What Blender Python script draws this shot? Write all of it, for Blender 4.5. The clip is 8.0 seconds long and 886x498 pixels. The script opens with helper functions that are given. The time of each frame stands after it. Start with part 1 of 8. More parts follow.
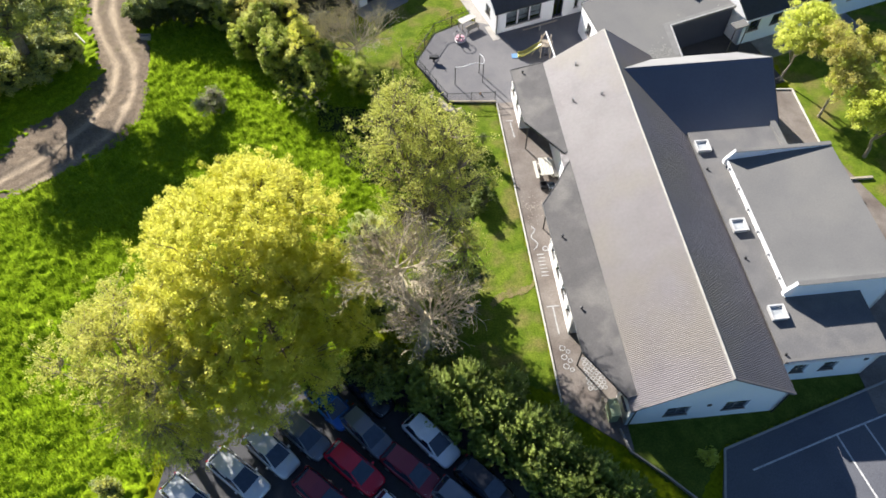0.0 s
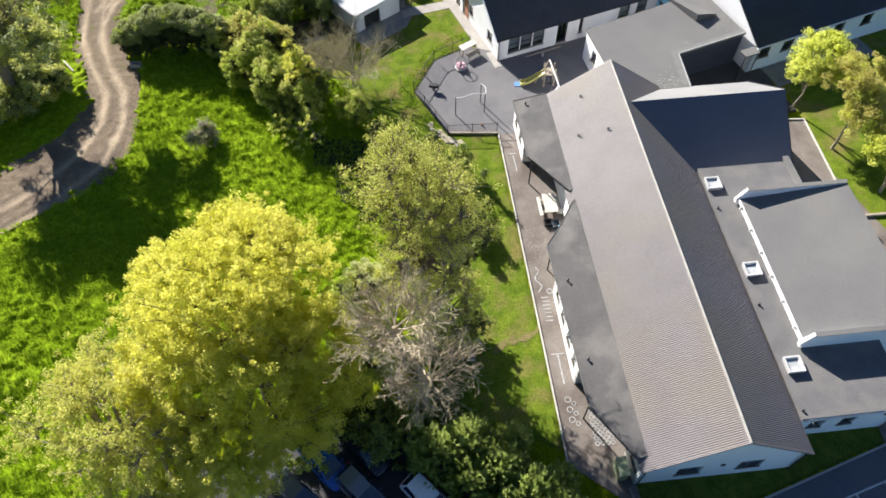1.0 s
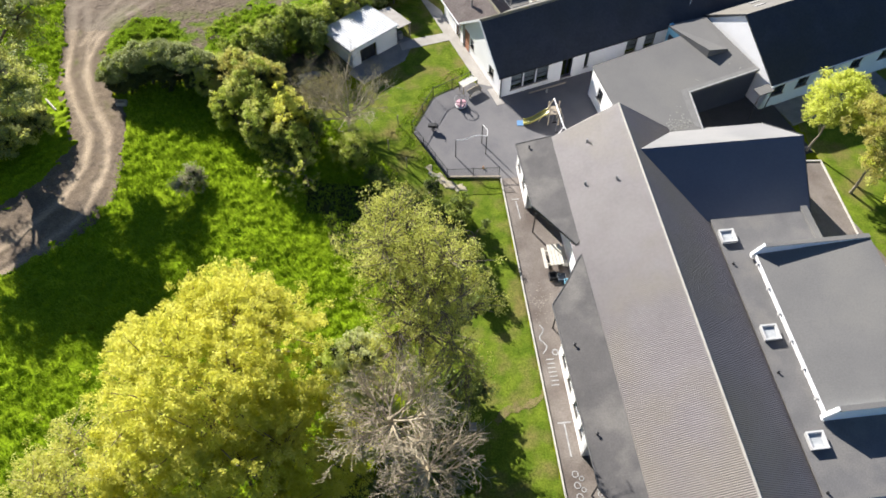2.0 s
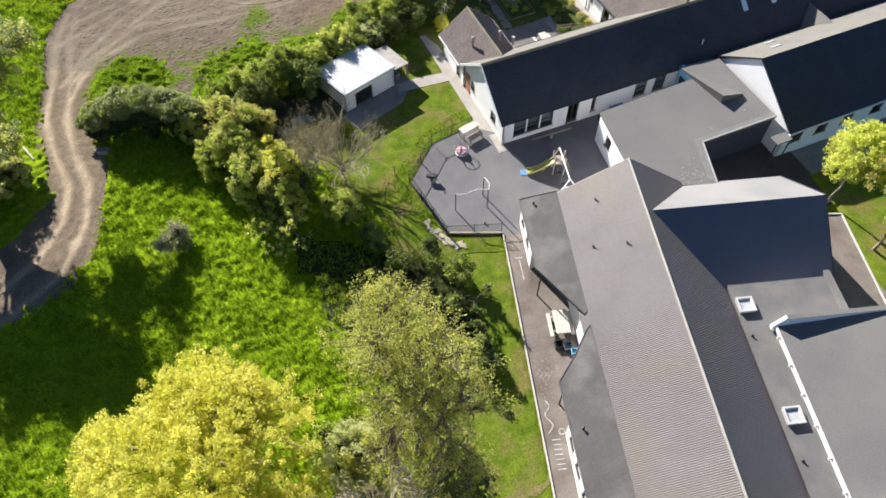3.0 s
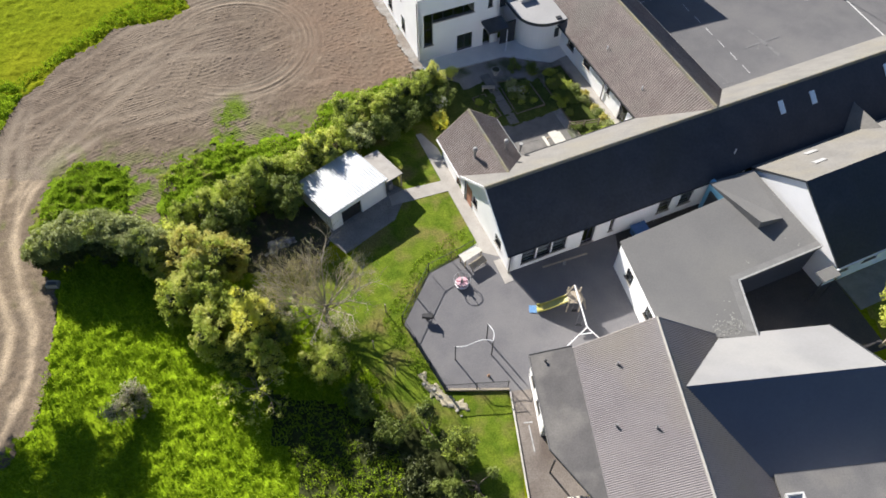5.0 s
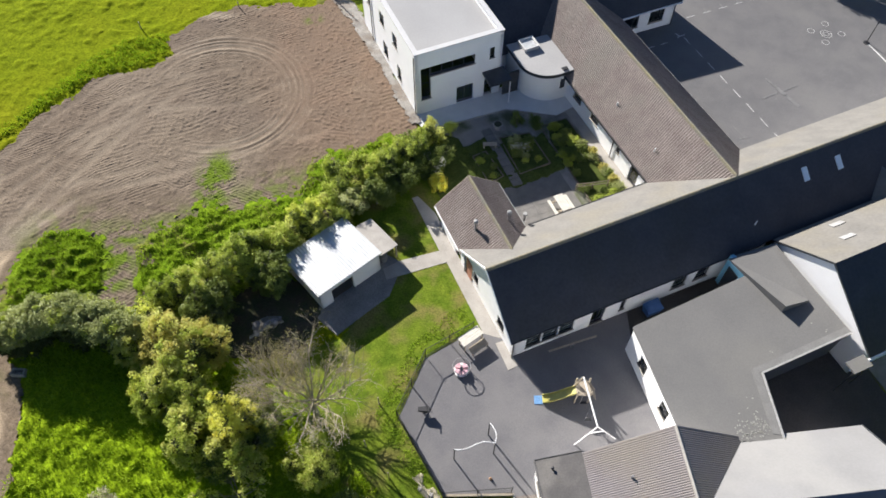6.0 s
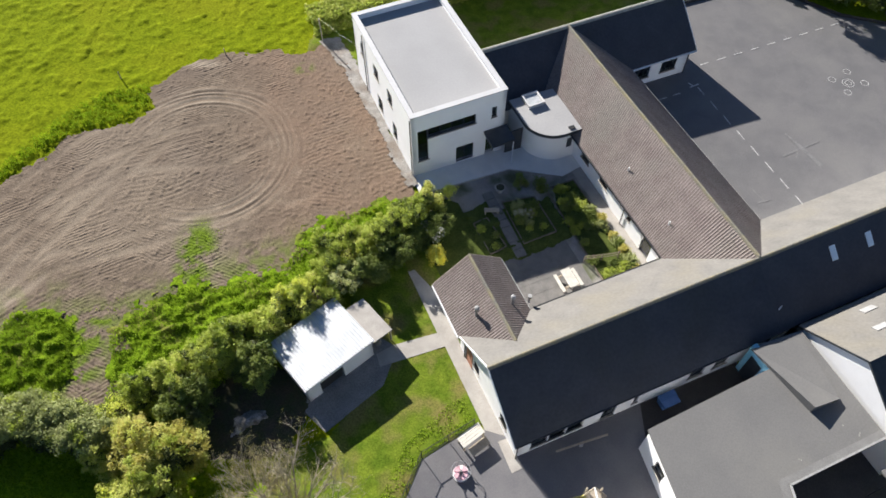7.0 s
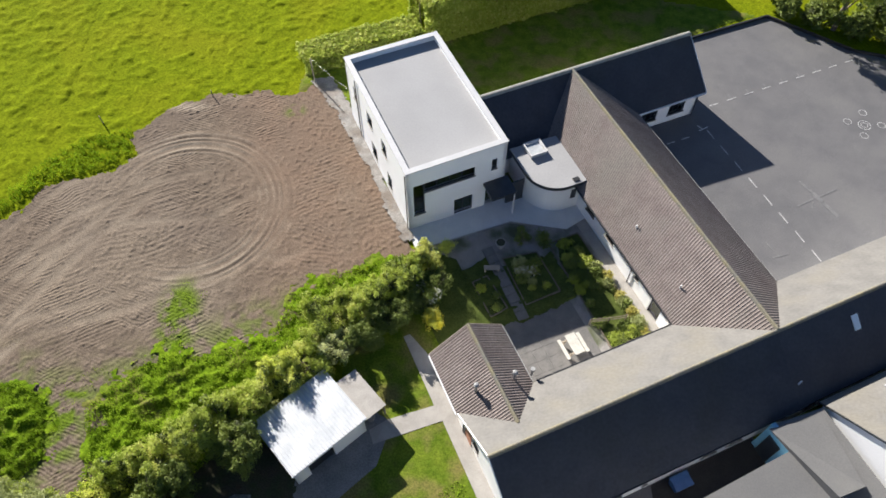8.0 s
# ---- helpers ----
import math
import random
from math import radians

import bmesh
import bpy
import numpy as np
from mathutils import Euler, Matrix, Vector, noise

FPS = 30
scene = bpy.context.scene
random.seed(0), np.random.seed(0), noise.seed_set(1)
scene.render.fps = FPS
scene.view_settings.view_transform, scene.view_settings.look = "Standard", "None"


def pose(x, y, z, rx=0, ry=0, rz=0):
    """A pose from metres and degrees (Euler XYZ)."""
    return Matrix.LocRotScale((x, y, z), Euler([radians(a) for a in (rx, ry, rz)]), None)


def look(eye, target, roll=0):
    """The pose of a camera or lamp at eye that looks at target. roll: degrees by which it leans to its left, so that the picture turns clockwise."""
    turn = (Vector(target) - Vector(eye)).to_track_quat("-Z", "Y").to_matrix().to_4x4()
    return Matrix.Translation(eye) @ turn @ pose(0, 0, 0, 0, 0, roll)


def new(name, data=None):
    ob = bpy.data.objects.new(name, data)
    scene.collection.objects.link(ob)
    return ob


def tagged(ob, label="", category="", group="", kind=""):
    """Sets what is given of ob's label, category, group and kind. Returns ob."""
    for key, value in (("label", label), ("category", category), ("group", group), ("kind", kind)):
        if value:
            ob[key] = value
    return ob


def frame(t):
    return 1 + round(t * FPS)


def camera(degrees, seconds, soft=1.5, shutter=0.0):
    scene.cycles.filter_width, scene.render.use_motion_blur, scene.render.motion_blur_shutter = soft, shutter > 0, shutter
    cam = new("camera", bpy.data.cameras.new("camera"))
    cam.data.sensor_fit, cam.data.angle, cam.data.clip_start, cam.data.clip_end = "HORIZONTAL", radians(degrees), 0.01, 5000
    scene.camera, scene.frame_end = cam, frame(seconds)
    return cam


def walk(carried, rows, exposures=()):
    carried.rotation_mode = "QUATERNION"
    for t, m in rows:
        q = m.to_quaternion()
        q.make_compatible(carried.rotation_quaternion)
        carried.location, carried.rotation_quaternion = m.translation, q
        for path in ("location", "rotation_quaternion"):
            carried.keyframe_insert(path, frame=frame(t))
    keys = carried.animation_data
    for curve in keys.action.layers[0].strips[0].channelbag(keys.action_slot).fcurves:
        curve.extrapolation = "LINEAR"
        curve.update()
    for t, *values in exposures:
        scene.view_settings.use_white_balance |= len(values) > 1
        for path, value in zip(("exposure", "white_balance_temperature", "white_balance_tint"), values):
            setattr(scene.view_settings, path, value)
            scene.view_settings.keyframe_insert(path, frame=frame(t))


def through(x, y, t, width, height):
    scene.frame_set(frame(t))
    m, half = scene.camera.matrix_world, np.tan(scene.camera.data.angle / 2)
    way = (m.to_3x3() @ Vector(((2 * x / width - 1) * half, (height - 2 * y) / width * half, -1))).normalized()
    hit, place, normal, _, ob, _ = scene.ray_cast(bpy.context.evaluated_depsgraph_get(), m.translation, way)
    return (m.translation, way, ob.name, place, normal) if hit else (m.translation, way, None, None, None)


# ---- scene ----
# camera: a slow level flight, looking down at a steady angle
cam = camera(65.0, 8.0, soft=1.7)
METRES, EYE, TILT, DEPTH = 48.0, 44.16, -55.508, 0.9413
ROWS = [
    (0.0, 0.0, 0.0, 0.0, 0.0, 0.0, -0.0),
    (0.5, 0.0004, 0.0216, 0.03, 0.03, 0.03, -0.0),
    (1.0, 0.0004, 0.0469, 0.0647, 0.03, 0.07, 0.0),
    (2.5, 0.0028, 0.1439, 0.1991, 0.07, 0.04, 0.02),
    (3.0, 0.0039, 0.18, 0.2495, 0.09, 0.03, 0.01),
    (3.5, 0.0041, 0.218, 0.302, 0.08, 0.04, -0.01),
    (4.0, 0.005, 0.2573, 0.3568, 0.09, 0.07, -0.02),
    (4.5, 0.0055, 0.2979, 0.4161, 0.08, -0.01, -0.04),
    (6.0, 0.01, 0.4257, 0.5984, 0.14, -0.15, -0.1),
    (6.5, 0.0112, 0.4702, 0.6612, 0.15, -0.23, -0.11),
    (7.0, 0.0128, 0.5135, 0.722, 0.17, -0.22, -0.12),
    (7.5, 0.0138, 0.5511, 0.7748, 0.16, -0.18, -0.11),
    (8.0, 0.0155, 0.5795, 0.8148, 0.11, -0.14, -0.06),
]
walk(cam, [(t, pose(0, 0, EYE, TILT, 0, 0) @ pose(METRES * x, METRES * DEPTH * y, METRES * z, 90 + pitch, roll, yaw)) for t, x, y, z, yaw, pitch, roll in ROWS], exposures=((0.0, 1.4), (1.0, 1.33), (3.0, 1.22), (5.0, 1.17), (8.0, 1.12)))

# sun and sky
SUN_EL, SUN_AZ = radians(28.0), radians(-37.0)
world = bpy.data.worlds.new("sky")
scene.world = world
world.use_nodes = True
wn = world.node_tree.nodes
sky = wn.new("ShaderNodeTexSky")
sky.sky_type, sky.sun_disc = "NISHITA", False
sky.ozone_density, sky.dust_density, sky.air_density = 5.0, 0.4, 0.8
sky.sun_elevation, sky.sun_rotation = SUN_EL, SUN_AZ
world.node_tree.links.new(sky.outputs[0], wn["Background"].inputs[0])
wn["Background"].inputs[1].default_value = 0.05
sun = new("sun", bpy.data.lights.new("sun", "SUN"))
sun.data.energy, sun.data.angle, sun.data.color = 5.0, radians(0.53), (1.0, 0.945, 0.885)
sun.matrix_world = look((0, 0, 0), (-math.sin(SUN_AZ) * math.cos(SUN_EL), -math.cos(SUN_AZ) * math.cos(SUN_EL), -math.sin(SUN_EL)))

# ------------------------------------------------------------------ materials


def mat(name, a, b=None, size=1.5, fine=0.08, fine_amt=0.25, rough=0.85, bump=0.3, metal=0.0, spec=0.5, third=None, third_size=8.0, per_piece=0.0, lo=0.35, hi=0.65, blends=()):
    """A surface of two base colours in patches of a given size in metres, with a fine grain, a third colour in large patches and fine relief."""
    m = bpy.data.materials.new(name)
    m.use_nodes = True
    nt = m.node_tree
    N, L = nt.nodes, nt.links
    bsdf = N["Principled BSDF"]
    geo = N.new("ShaderNodeNewGeometry")

    def cloud(size_m, detail=4.0):
        n = N.new("ShaderNodeTexNoise")
        n.inputs["Scale"].default_value = 1.0 / size_m
        n.inputs["Detail"].default_value = detail
        L.new(geo.outputs["Position"], n.inputs["Vector"])
        return n.outputs["Fac"]

    def ramp(fac, p, q):
        r = N.new("ShaderNodeMapRange")
        r.inputs[1].default_value, r.inputs[2].default_value = p, q
        L.new(fac, r.inputs[0])
        return r.outputs[0]

    def mix(fac, c, d, kind="MIX"):
        x = N.new("ShaderNodeMix")
        x.data_type, x.blend_type = "RGBA", kind
        for slot, v in ((0, fac), (6, c), (7, d)):
            if isinstance(v, (float, int)):
                x.inputs[slot].default_value = v
            elif isinstance(v, tuple):
                x.inputs[slot].default_value = (*v, 1)
            else:
                L.new(v, x.inputs[slot])
        return x.outputs[2]

    col = mix(ramp(cloud(size), lo, hi), a, b or tuple(0.8 * v for v in a))
    if third:
        col = mix(ramp(cloud(third_size, 3.0), 0.48, 0.66), col, third)
    for key, colour in blends:
        at = N.new("ShaderNodeAttribute")
        at.attribute_name = key
        col = mix(at.outputs["Fac"], col, colour)
    grain = cloud(fine, 3.0)
    g = N.new("ShaderNodeMapRange")
    g.inputs[1].default_value, g.inputs[2].default_value = 0.3, 0.7
    g.inputs[3].default_value, g.inputs[4].default_value = 1.0 - fine_amt, 1.0 + fine_amt
    L.new(grain, g.inputs[0])
    hsv = N.new("ShaderNodeHueSaturation")
    L.new(col, hsv.inputs["Color"])
    if per_piece:
        r = N.new("ShaderNodeMapRange")
        r.inputs[3].default_value, r.inputs[4].default_value = 1.0 - per_piece, 1.0 + per_piece
        L.new(geo.outputs["Random Per Island"], r.inputs[0])
        mul = N.new("ShaderNodeMath")
        mul.operation = "MULTIPLY"
        L.new(g.outputs[0], mul.inputs[0])
        L.new(r.outputs[0], mul.inputs[1])
        L.new(mul.outputs[0], hsv.inputs["Value"])
    else:
        L.new(g.outputs[0], hsv.inputs["Value"])
    L.new(hsv.outputs[0], bsdf.inputs["Base Color"])
    bsdf.inputs["Roughness"].default_value = rough
    bsdf.inputs["Metallic"].default_value = metal
    bsdf.inputs["Specular IOR Level"].default_value = spec
    if bump:
        bp = N.new("ShaderNodeBump")
        bp.inputs["Strength"].default_value = bump
        bp.inputs["Distance"].default_value = fine * 0.3
        L.new(grain, bp.inputs["Height"])
        L.new(bp.outputs[0], bsdf.inputs["Normal"])
    return m


def leaf_mat(name, a, b, through=0.35, spread=0.35):
    """Leaves: each leaf takes a tone between two colours and lets some light through."""
    m = bpy.data.materials.new(name)
    m.use_nodes = True
    nt = m.node_tree
    N, L = nt.nodes, nt.links
    for n in list(N):
        N.remove(n)
    out = N.new("ShaderNodeOutputMaterial")
    geo = N.new("ShaderNodeNewGeometry")
    noi = N.new("ShaderNodeTexNoise")
    noi.inputs["Scale"].default_value = 0.5
    L.new(geo.outputs["Position"], noi.inputs["Vector"])
    add = N.new("ShaderNodeMix")
    add.data_type = "FLOAT"
    add.inputs[0].default_value = spread
    rr = N.new("ShaderNodeMapRange")
    rr.inputs[1].default_value, rr.inputs[2].default_value = 0.35, 0.65
    L.new(noi.outputs["Fac"], rr.inputs[0])
    L.new(rr.outputs[0], add.inputs[2])
    L.new(geo.outputs["Random Per Island"], add.inputs[3])
    x = N.new("ShaderNodeMix")
    x.data_type = "RGBA"
    x.inputs[6].default_value, x.inputs[7].default_value = (*a, 1), (*b, 1)
    L.new(add.outputs[0], x.inputs[0])
    d = N.new("ShaderNodeBsdfPrincipled")
    d.inputs["Roughness"].default_value = 0.55
    d.inputs["Specular IOR Level"].default_value = 0.25
    t = N.new("ShaderNodeBsdfTranslucent")
    L.new(x.outputs[2], d.inputs["Base Color"])
    L.new(x.outputs[2], t.inputs["Color"])
    s = N.new("ShaderNodeMixShader")
    s.inputs[0].default_value = through
    L.new(d.outputs[0], s.inputs[1])
    L.new(t.outputs[0], s.inputs[2])
    L.new(s.outputs[0], out.inputs["Surface"])
    return m


def glass_mat():
    m = bpy.data.materials.new("window_glass")
    m.use_nodes = True
    b = m.node_tree.nodes["Principled BSDF"]
    b.inputs["Base Color"].default_value = (0.75, 0.82, 0.85, 1)
    b.inputs["Roughness"].default_value = 0.03
    b.inputs["Transmission Weight"].default_value = 1.0
    b.inputs["IOR"].default_value = 1.45
    return m


GLASS = glass_mat()
# White with the blue skylight of shaded south walls put into its colour.
PALEBLUE = mat("sky_tinted_render", (0.83, 0.91, 0.94), (0.78, 0.87, 0.91), size=2.2, fine=0.05, fine_amt=0.04, rough=0.9, bump=0.15)
WHITE = mat("white_render", (0.89, 0.89, 0.885), (0.84, 0.84, 0.835), size=2.2, fine=0.05, fine_amt=0.04, rough=0.9, bump=0.15)
PVC = mat("white_pvc", (0.8, 0.8, 0.8), (0.74, 0.74, 0.74), size=0.6, fine=0.03, fine_amt=0.03, rough=0.4, bump=0.0)
DARKFRAME = mat("dark_frame", (0.03, 0.033, 0.038), (0.045, 0.048, 0.052), size=0.5, fine=0.03, fine_amt=0.1, rough=0.4, bump=0.0)
CORRUGATED = mat("corrugated_grey", (0.225, 0.203, 0.206), (0.26, 0.236, 0.236), size=3.0, fine=0.25, fine_amt=0.05, rough=0.55, bump=0.1, third=(0.255, 0.228, 0.2), third_size=7.0)
# Slate, darkened: the shade on the south slopes is in its colour.
SLATE = mat("shaded_slate", (0.036, 0.039, 0.05), (0.047, 0.05, 0.06), size=1.6, fine=0.22, fine_amt=0.14, rough=0.75, bump=0.3, third=(0.038, 0.04, 0.043), third_size=5.0)
# The same slate, paled: sunlight on the bright slopes is in its colour.
SLATE_LIT = mat("sunlit_slate", (0.144, 0.138, 0.126), (0.176, 0.168, 0.152), size=1.4, fine=0.2, fine_amt=0.1, rough=0.85, bump=0.3, third=(0.172, 0.16, 0.132), third_size=4.0)
TILE = mat("brown_roof_tile", (0.158, 0.128, 0.115), (0.2, 0.166, 0.15), size=1.2, fine=0.12, fine_amt=0.25, rough=0.85, bump=0.3, third=(0.175, 0.155, 0.136), third_size=5.0)
FELT = mat("grey_roof_felt", (0.136, 0.135, 0.132), (0.152, 0.15, 0.145), size=2.4, fine=0.1, fine_amt=0.08, rough=0.9, bump=0.2, third=(0.166, 0.163, 0.153), third_size=5.0)
FELT_D = mat("dark_roof_felt", (0.12, 0.119, 0.12), (0.147, 0.144, 0.143), size=1.5, fine=0.1, fine_amt=0.12, rough=0.85, bump=0.2, third=(0.164, 0.158, 0.149), third_size=3.0)
# Pale tone of the wing's sunlit slope; the light is in its colour.
MEMBRANE = mat("sunlit_membrane", (0.235, 0.235, 0.235), (0.21, 0.21, 0.21), size=3.0, fine=0.15, fine_amt=0.04, rough=0.9, bump=0.1, spec=0.2, third=(0.25, 0.248, 0.242), third_size=5.0)
LICHEN = mat("lichen_ridge", (0.211, 0.187, 0.117), (0.164, 0.156, 0.133), size=0.7, fine=0.1, fine_amt=0.25, rough=0.95, bump=0.3)
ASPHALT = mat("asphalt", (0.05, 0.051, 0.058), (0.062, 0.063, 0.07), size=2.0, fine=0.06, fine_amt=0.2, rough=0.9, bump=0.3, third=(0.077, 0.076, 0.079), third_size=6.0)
YARD = mat("yard_asphalt", (0.132, 0.13, 0.137), (0.157, 0.153, 0.157), size=1.8, fine=0.07, fine_amt=0.12, rough=0.9, bump=0.2, third=(0.175, 0.17, 0.171), third_size=4.5)
OLDPATH = mat("worn_path", (0.172, 0.148, 0.129), (0.218, 0.191, 0.168), size=1.1, fine=0.09, fine_amt=0.2, rough=0.95, bump=0.3, third=(0.125, 0.101, 0.086), third_size=3.0)
CONCRETE = mat("concrete", (0.33, 0.31, 0.28), (0.4, 0.375, 0.34), size=0.9, fine=0.06, fine_amt=0.12, rough=0.9, bump=0.2)
PALECONC = mat("pale_concrete", (0.68, 0.675, 0.66), (0.74, 0.73, 0.71), size=0.9, fine=0.06, fine_amt=0.08, rough=0.9, bump=0.2)
PAINT = mat("worn_white_paint", (0.62, 0.62, 0.6), (0.45, 0.45, 0.44), size=0.35, fine=0.05, fine_amt=0.25, rough=0.8, bump=0.1)
SOIL = mat("harrowed_soil", (0.132, 0.102, 0.076), (0.178, 0.139, 0.103), size=0.9, fine=0.09, fine_amt=0.34, rough=1.0, bump=0.5, spec=0.15, third=(0.15, 0.117, 0.09), third_size=7.0, blends=(("packed", (0.275, 0.228, 0.172)), ("red", (0.188, 0.132, 0.094)), ("weed", (0.1, 0.15, 0.012))))


def tread_marks(m):
    """Fine wavy lug and harrow marks, as relief, in two directions that take turns over the ground."""
    N, L = m.node_tree.nodes, m.node_tree.links
    geo = N.new("ShaderNodeNewGeometry")
    waves = []
    for turn, scale in ((0.35, 1.25), (-0.6, 1.1)):
        mp = N.new("ShaderNodeMapping")
        mp.inputs["Rotation"].default_value = (0, 0, 1.57 + turn)
        wv = N.new("ShaderNodeTexWave")
        wv.inputs["Scale"].default_value, wv.inputs["Distortion"].default_value = scale, 11.0
        wv.inputs["Detail"].default_value, wv.inputs["Detail Scale"].default_value = 2.0, 0.35
        L.new(geo.outputs["Position"], mp.inputs["Vector"])
        L.new(mp.outputs[0], wv.inputs["Vector"])
        waves.append(wv.outputs["Fac"])
    big = N.new("ShaderNodeTexNoise")
    big.inputs["Scale"].default_value = 0.3
    L.new(geo.outputs["Position"], big.inputs["Vector"])
    pick = N.new("ShaderNodeMapRange")
    pick.inputs[1].default_value, pick.inputs[2].default_value = 0.45, 0.55
    L.new(big.outputs["Fac"], pick.inputs[0])
    mx = N.new("ShaderNodeMix")
    mx.data_type = "FLOAT"
    L.new(pick.outputs[0], mx.inputs[0])
    L.new(waves[0], mx.inputs[2])
    L.new(waves[1], mx.inputs[3])
    bp = N.new("ShaderNodeBump")
    bp.inputs["Strength"].default_value, bp.inputs["Distance"].default_value = 0.75, 0.036
    at = N.new("ShaderNodeAttribute")
    at.attribute_name = "calm"
    flat = N.new("ShaderNodeMix")
    flat.data_type = "FLOAT"
    L.new(at.outputs["Fac"], flat.inputs[0])
    L.new(mx.outputs[0], flat.inputs[2])
    flat.inputs[3].default_value = 0.5
    L.new(flat.outputs[0], bp.inputs["Height"])
    old = N["Bump"]
    L.new(bp.outputs[0], old.inputs["Normal"])


tread_marks(SOIL)
TRACK = mat("dusty_track", (0.165, 0.128, 0.092), (0.215, 0.17, 0.122), size=0.5, fine=0.1, fine_amt=0.32, rough=1.0, bump=0.5, spec=0.1, third=(0.142, 0.113, 0.085), third_size=2.2, blends=(("soil", (0.172, 0.134, 0.095)), ("packed", (0.41, 0.33, 0.235)), ("weed", (0.1, 0.13, 0.02))))
MEADOW = mat("rough_meadow", (0.14, 0.218, 0.006), (0.21, 0.305, 0.011), size=0.45, fine=0.14, fine_amt=0.35, rough=1.0, bump=0.6, spec=0.04, third=(0.2, 0.28, 0.012), third_size=5.0)
LAWN = mat("lawn", (0.085, 0.135, 0.012), (0.145, 0.195, 0.02), size=1.0, fine=0.12, fine_amt=0.3, rough=1.0, bump=0.5, spec=0.05, third=(0.178, 0.16, 0.05), third_size=2.4)
PASTURE = mat("pasture", (0.125, 0.162, 0.004), (0.172, 0.212, 0.006), size=0.7, fine=0.2, fine_amt=0.28, rough=1.0, bump=0.5, spec=0.03, third=(0.178, 0.2, 0.007), third_size=9.0)
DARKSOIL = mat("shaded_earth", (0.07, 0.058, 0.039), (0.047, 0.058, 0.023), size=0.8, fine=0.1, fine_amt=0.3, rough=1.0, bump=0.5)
BARK = mat("bark", (0.16, 0.125, 0.095), (0.22, 0.18, 0.14), size=0.3, fine=0.04, fine_amt=0.3, rough=0.95, bump=0.6)
PALEBARK = mat("pale_bark", (0.34, 0.29, 0.22), (0.26, 0.215, 0.16), size=0.3, fine=0.04, fine_amt=0.2, rough=0.95, bump=0.5)
METAL = mat("galvanised_sheet", (0.6, 0.61, 0.62), (0.48, 0.5, 0.52), size=1.0, fine=0.1, fine_amt=0.06, rough=0.35, bump=0.1, metal=0.1)
STEEL = mat("grey_steel", (0.3, 0.3, 0.31), (0.24, 0.24, 0.25), size=0.4, fine=0.05, fine_amt=0.1, rough=0.5, bump=0.0, metal=0.3)
GREYCAP = mat("weathered_grey_metal", (0.38, 0.38, 0.37), (0.28, 0.28, 0.275), size=0.3, fine=0.05, fine_amt=0.15, rough=0.6, bump=0.1)
BLACKSTEEL = mat("black_paint", (0.02, 0.021, 0.023), (0.03, 0.03, 0.032), size=0.4, fine=0.05, fine_amt=0.1, rough=0.5, bump=0.0)
TIMBER = mat("weathered_timber", (0.42, 0.36, 0.28), (0.34, 0.29, 0.22), size=0.3, fine=0.04, fine_amt=0.2, rough=0.9, bump=0.3)
PALEWOOD = mat("bleached_timber", (0.63, 0.6, 0.53), (0.54, 0.515, 0.45), size=0.3, fine=0.04, fine_amt=0.1, rough=0.8, bump=0.2)
BRICK = mat("red_brick", (0.34, 0.15, 0.09), (0.42, 0.2, 0.12), size=0.2, fine=0.05, fine_amt=0.2, rough=0.95, bump=0.4)
CYAN = mat("pale_blue_paint", (0.22, 0.5, 0.66), (0.18, 0.44, 0.6), size=0.8, fine=0.1, fine_amt=0.06, rough=0.7, bump=0.0)
YELLOW = mat("yellow_plastic", (0.5, 0.45, 0.12), (0.44, 0.4, 0.1), size=0.5, fine=0.1, fine_amt=0.06, rough=0.45, bump=0.0)
PINK = mat("pink_plastic", (0.68, 0.42, 0.47), (0.62, 0.36, 0.41), size=0.5, fine=0.1, fine_amt=0.08, rough=0.5, bump=0.0)
GREENBOX = mat("sage_green_paint", (0.3, 0.36, 0.22), (0.26, 0.32, 0.2), size=0.5, fine=0.1, fine_amt=0.08, rough=0.6, bump=0.0)
RUBBER = mat("tyre_rubber", (0.02, 0.02, 0.02), (0.03, 0.03, 0.03), size=0.2, fine=0.03, fine_amt=0.1, rough=0.9, bump=0.0)
LEAF_YELLOW = leaf_mat("young_yellow_leaves", (0.63, 0.625, 0.085), (0.8, 0.77, 0.2), 0.68)
LEAF_THIN = leaf_mat("thin_olive_leaves", (0.43, 0.46, 0.085), (0.6, 0.61, 0.17), 0.58)
LEAF_PALE = leaf_mat("pale_olive_leaves", (0.54, 0.55, 0.11), (0.69, 0.67, 0.2), 0.58)
LEAF_TWIG = leaf_mat("bud_brown_leaves", (0.42, 0.39, 0.12), (0.58, 0.54, 0.2), 0.5)
LEAF_OLIVE = leaf_mat("olive_leaves", (0.5, 0.53, 0.11), (0.69, 0.7, 0.24), 0.56)
LEAF_GREEN = leaf_mat("mid_green_leaves", (0.31, 0.39, 0.055), (0.52, 0.58, 0.12), 0.47)
LEAF_DARK = leaf_mat("dark_green_leaves", (0.11, 0.155, 0.03), (0.25, 0.3, 0.065), 0.25)
LEAF_GREY = leaf_mat("grey_green_leaves", (0.25, 0.285, 0.095), (0.43, 0.465, 0.19), 0.28)
LEAF_LIME = leaf_mat("lime_leaves", (0.58, 0.63, 0.09), (0.8, 0.82, 0.24), 0.58)
LEAF_RUST = leaf_mat("bronze_leaves", (0.45, 0.41, 0.1), (0.64, 0.59, 0.19), 0.52)
LEAF_TUFT = leaf_mat("tuft_blades", (0.2, 0.32, 0.015), (0.36, 0.49, 0.04), 0.48)
LEAF_GRASS = leaf_mat("grass_blades", (0.2, 0.315, 0.01), (0.35, 0.47, 0.025), 0.42)
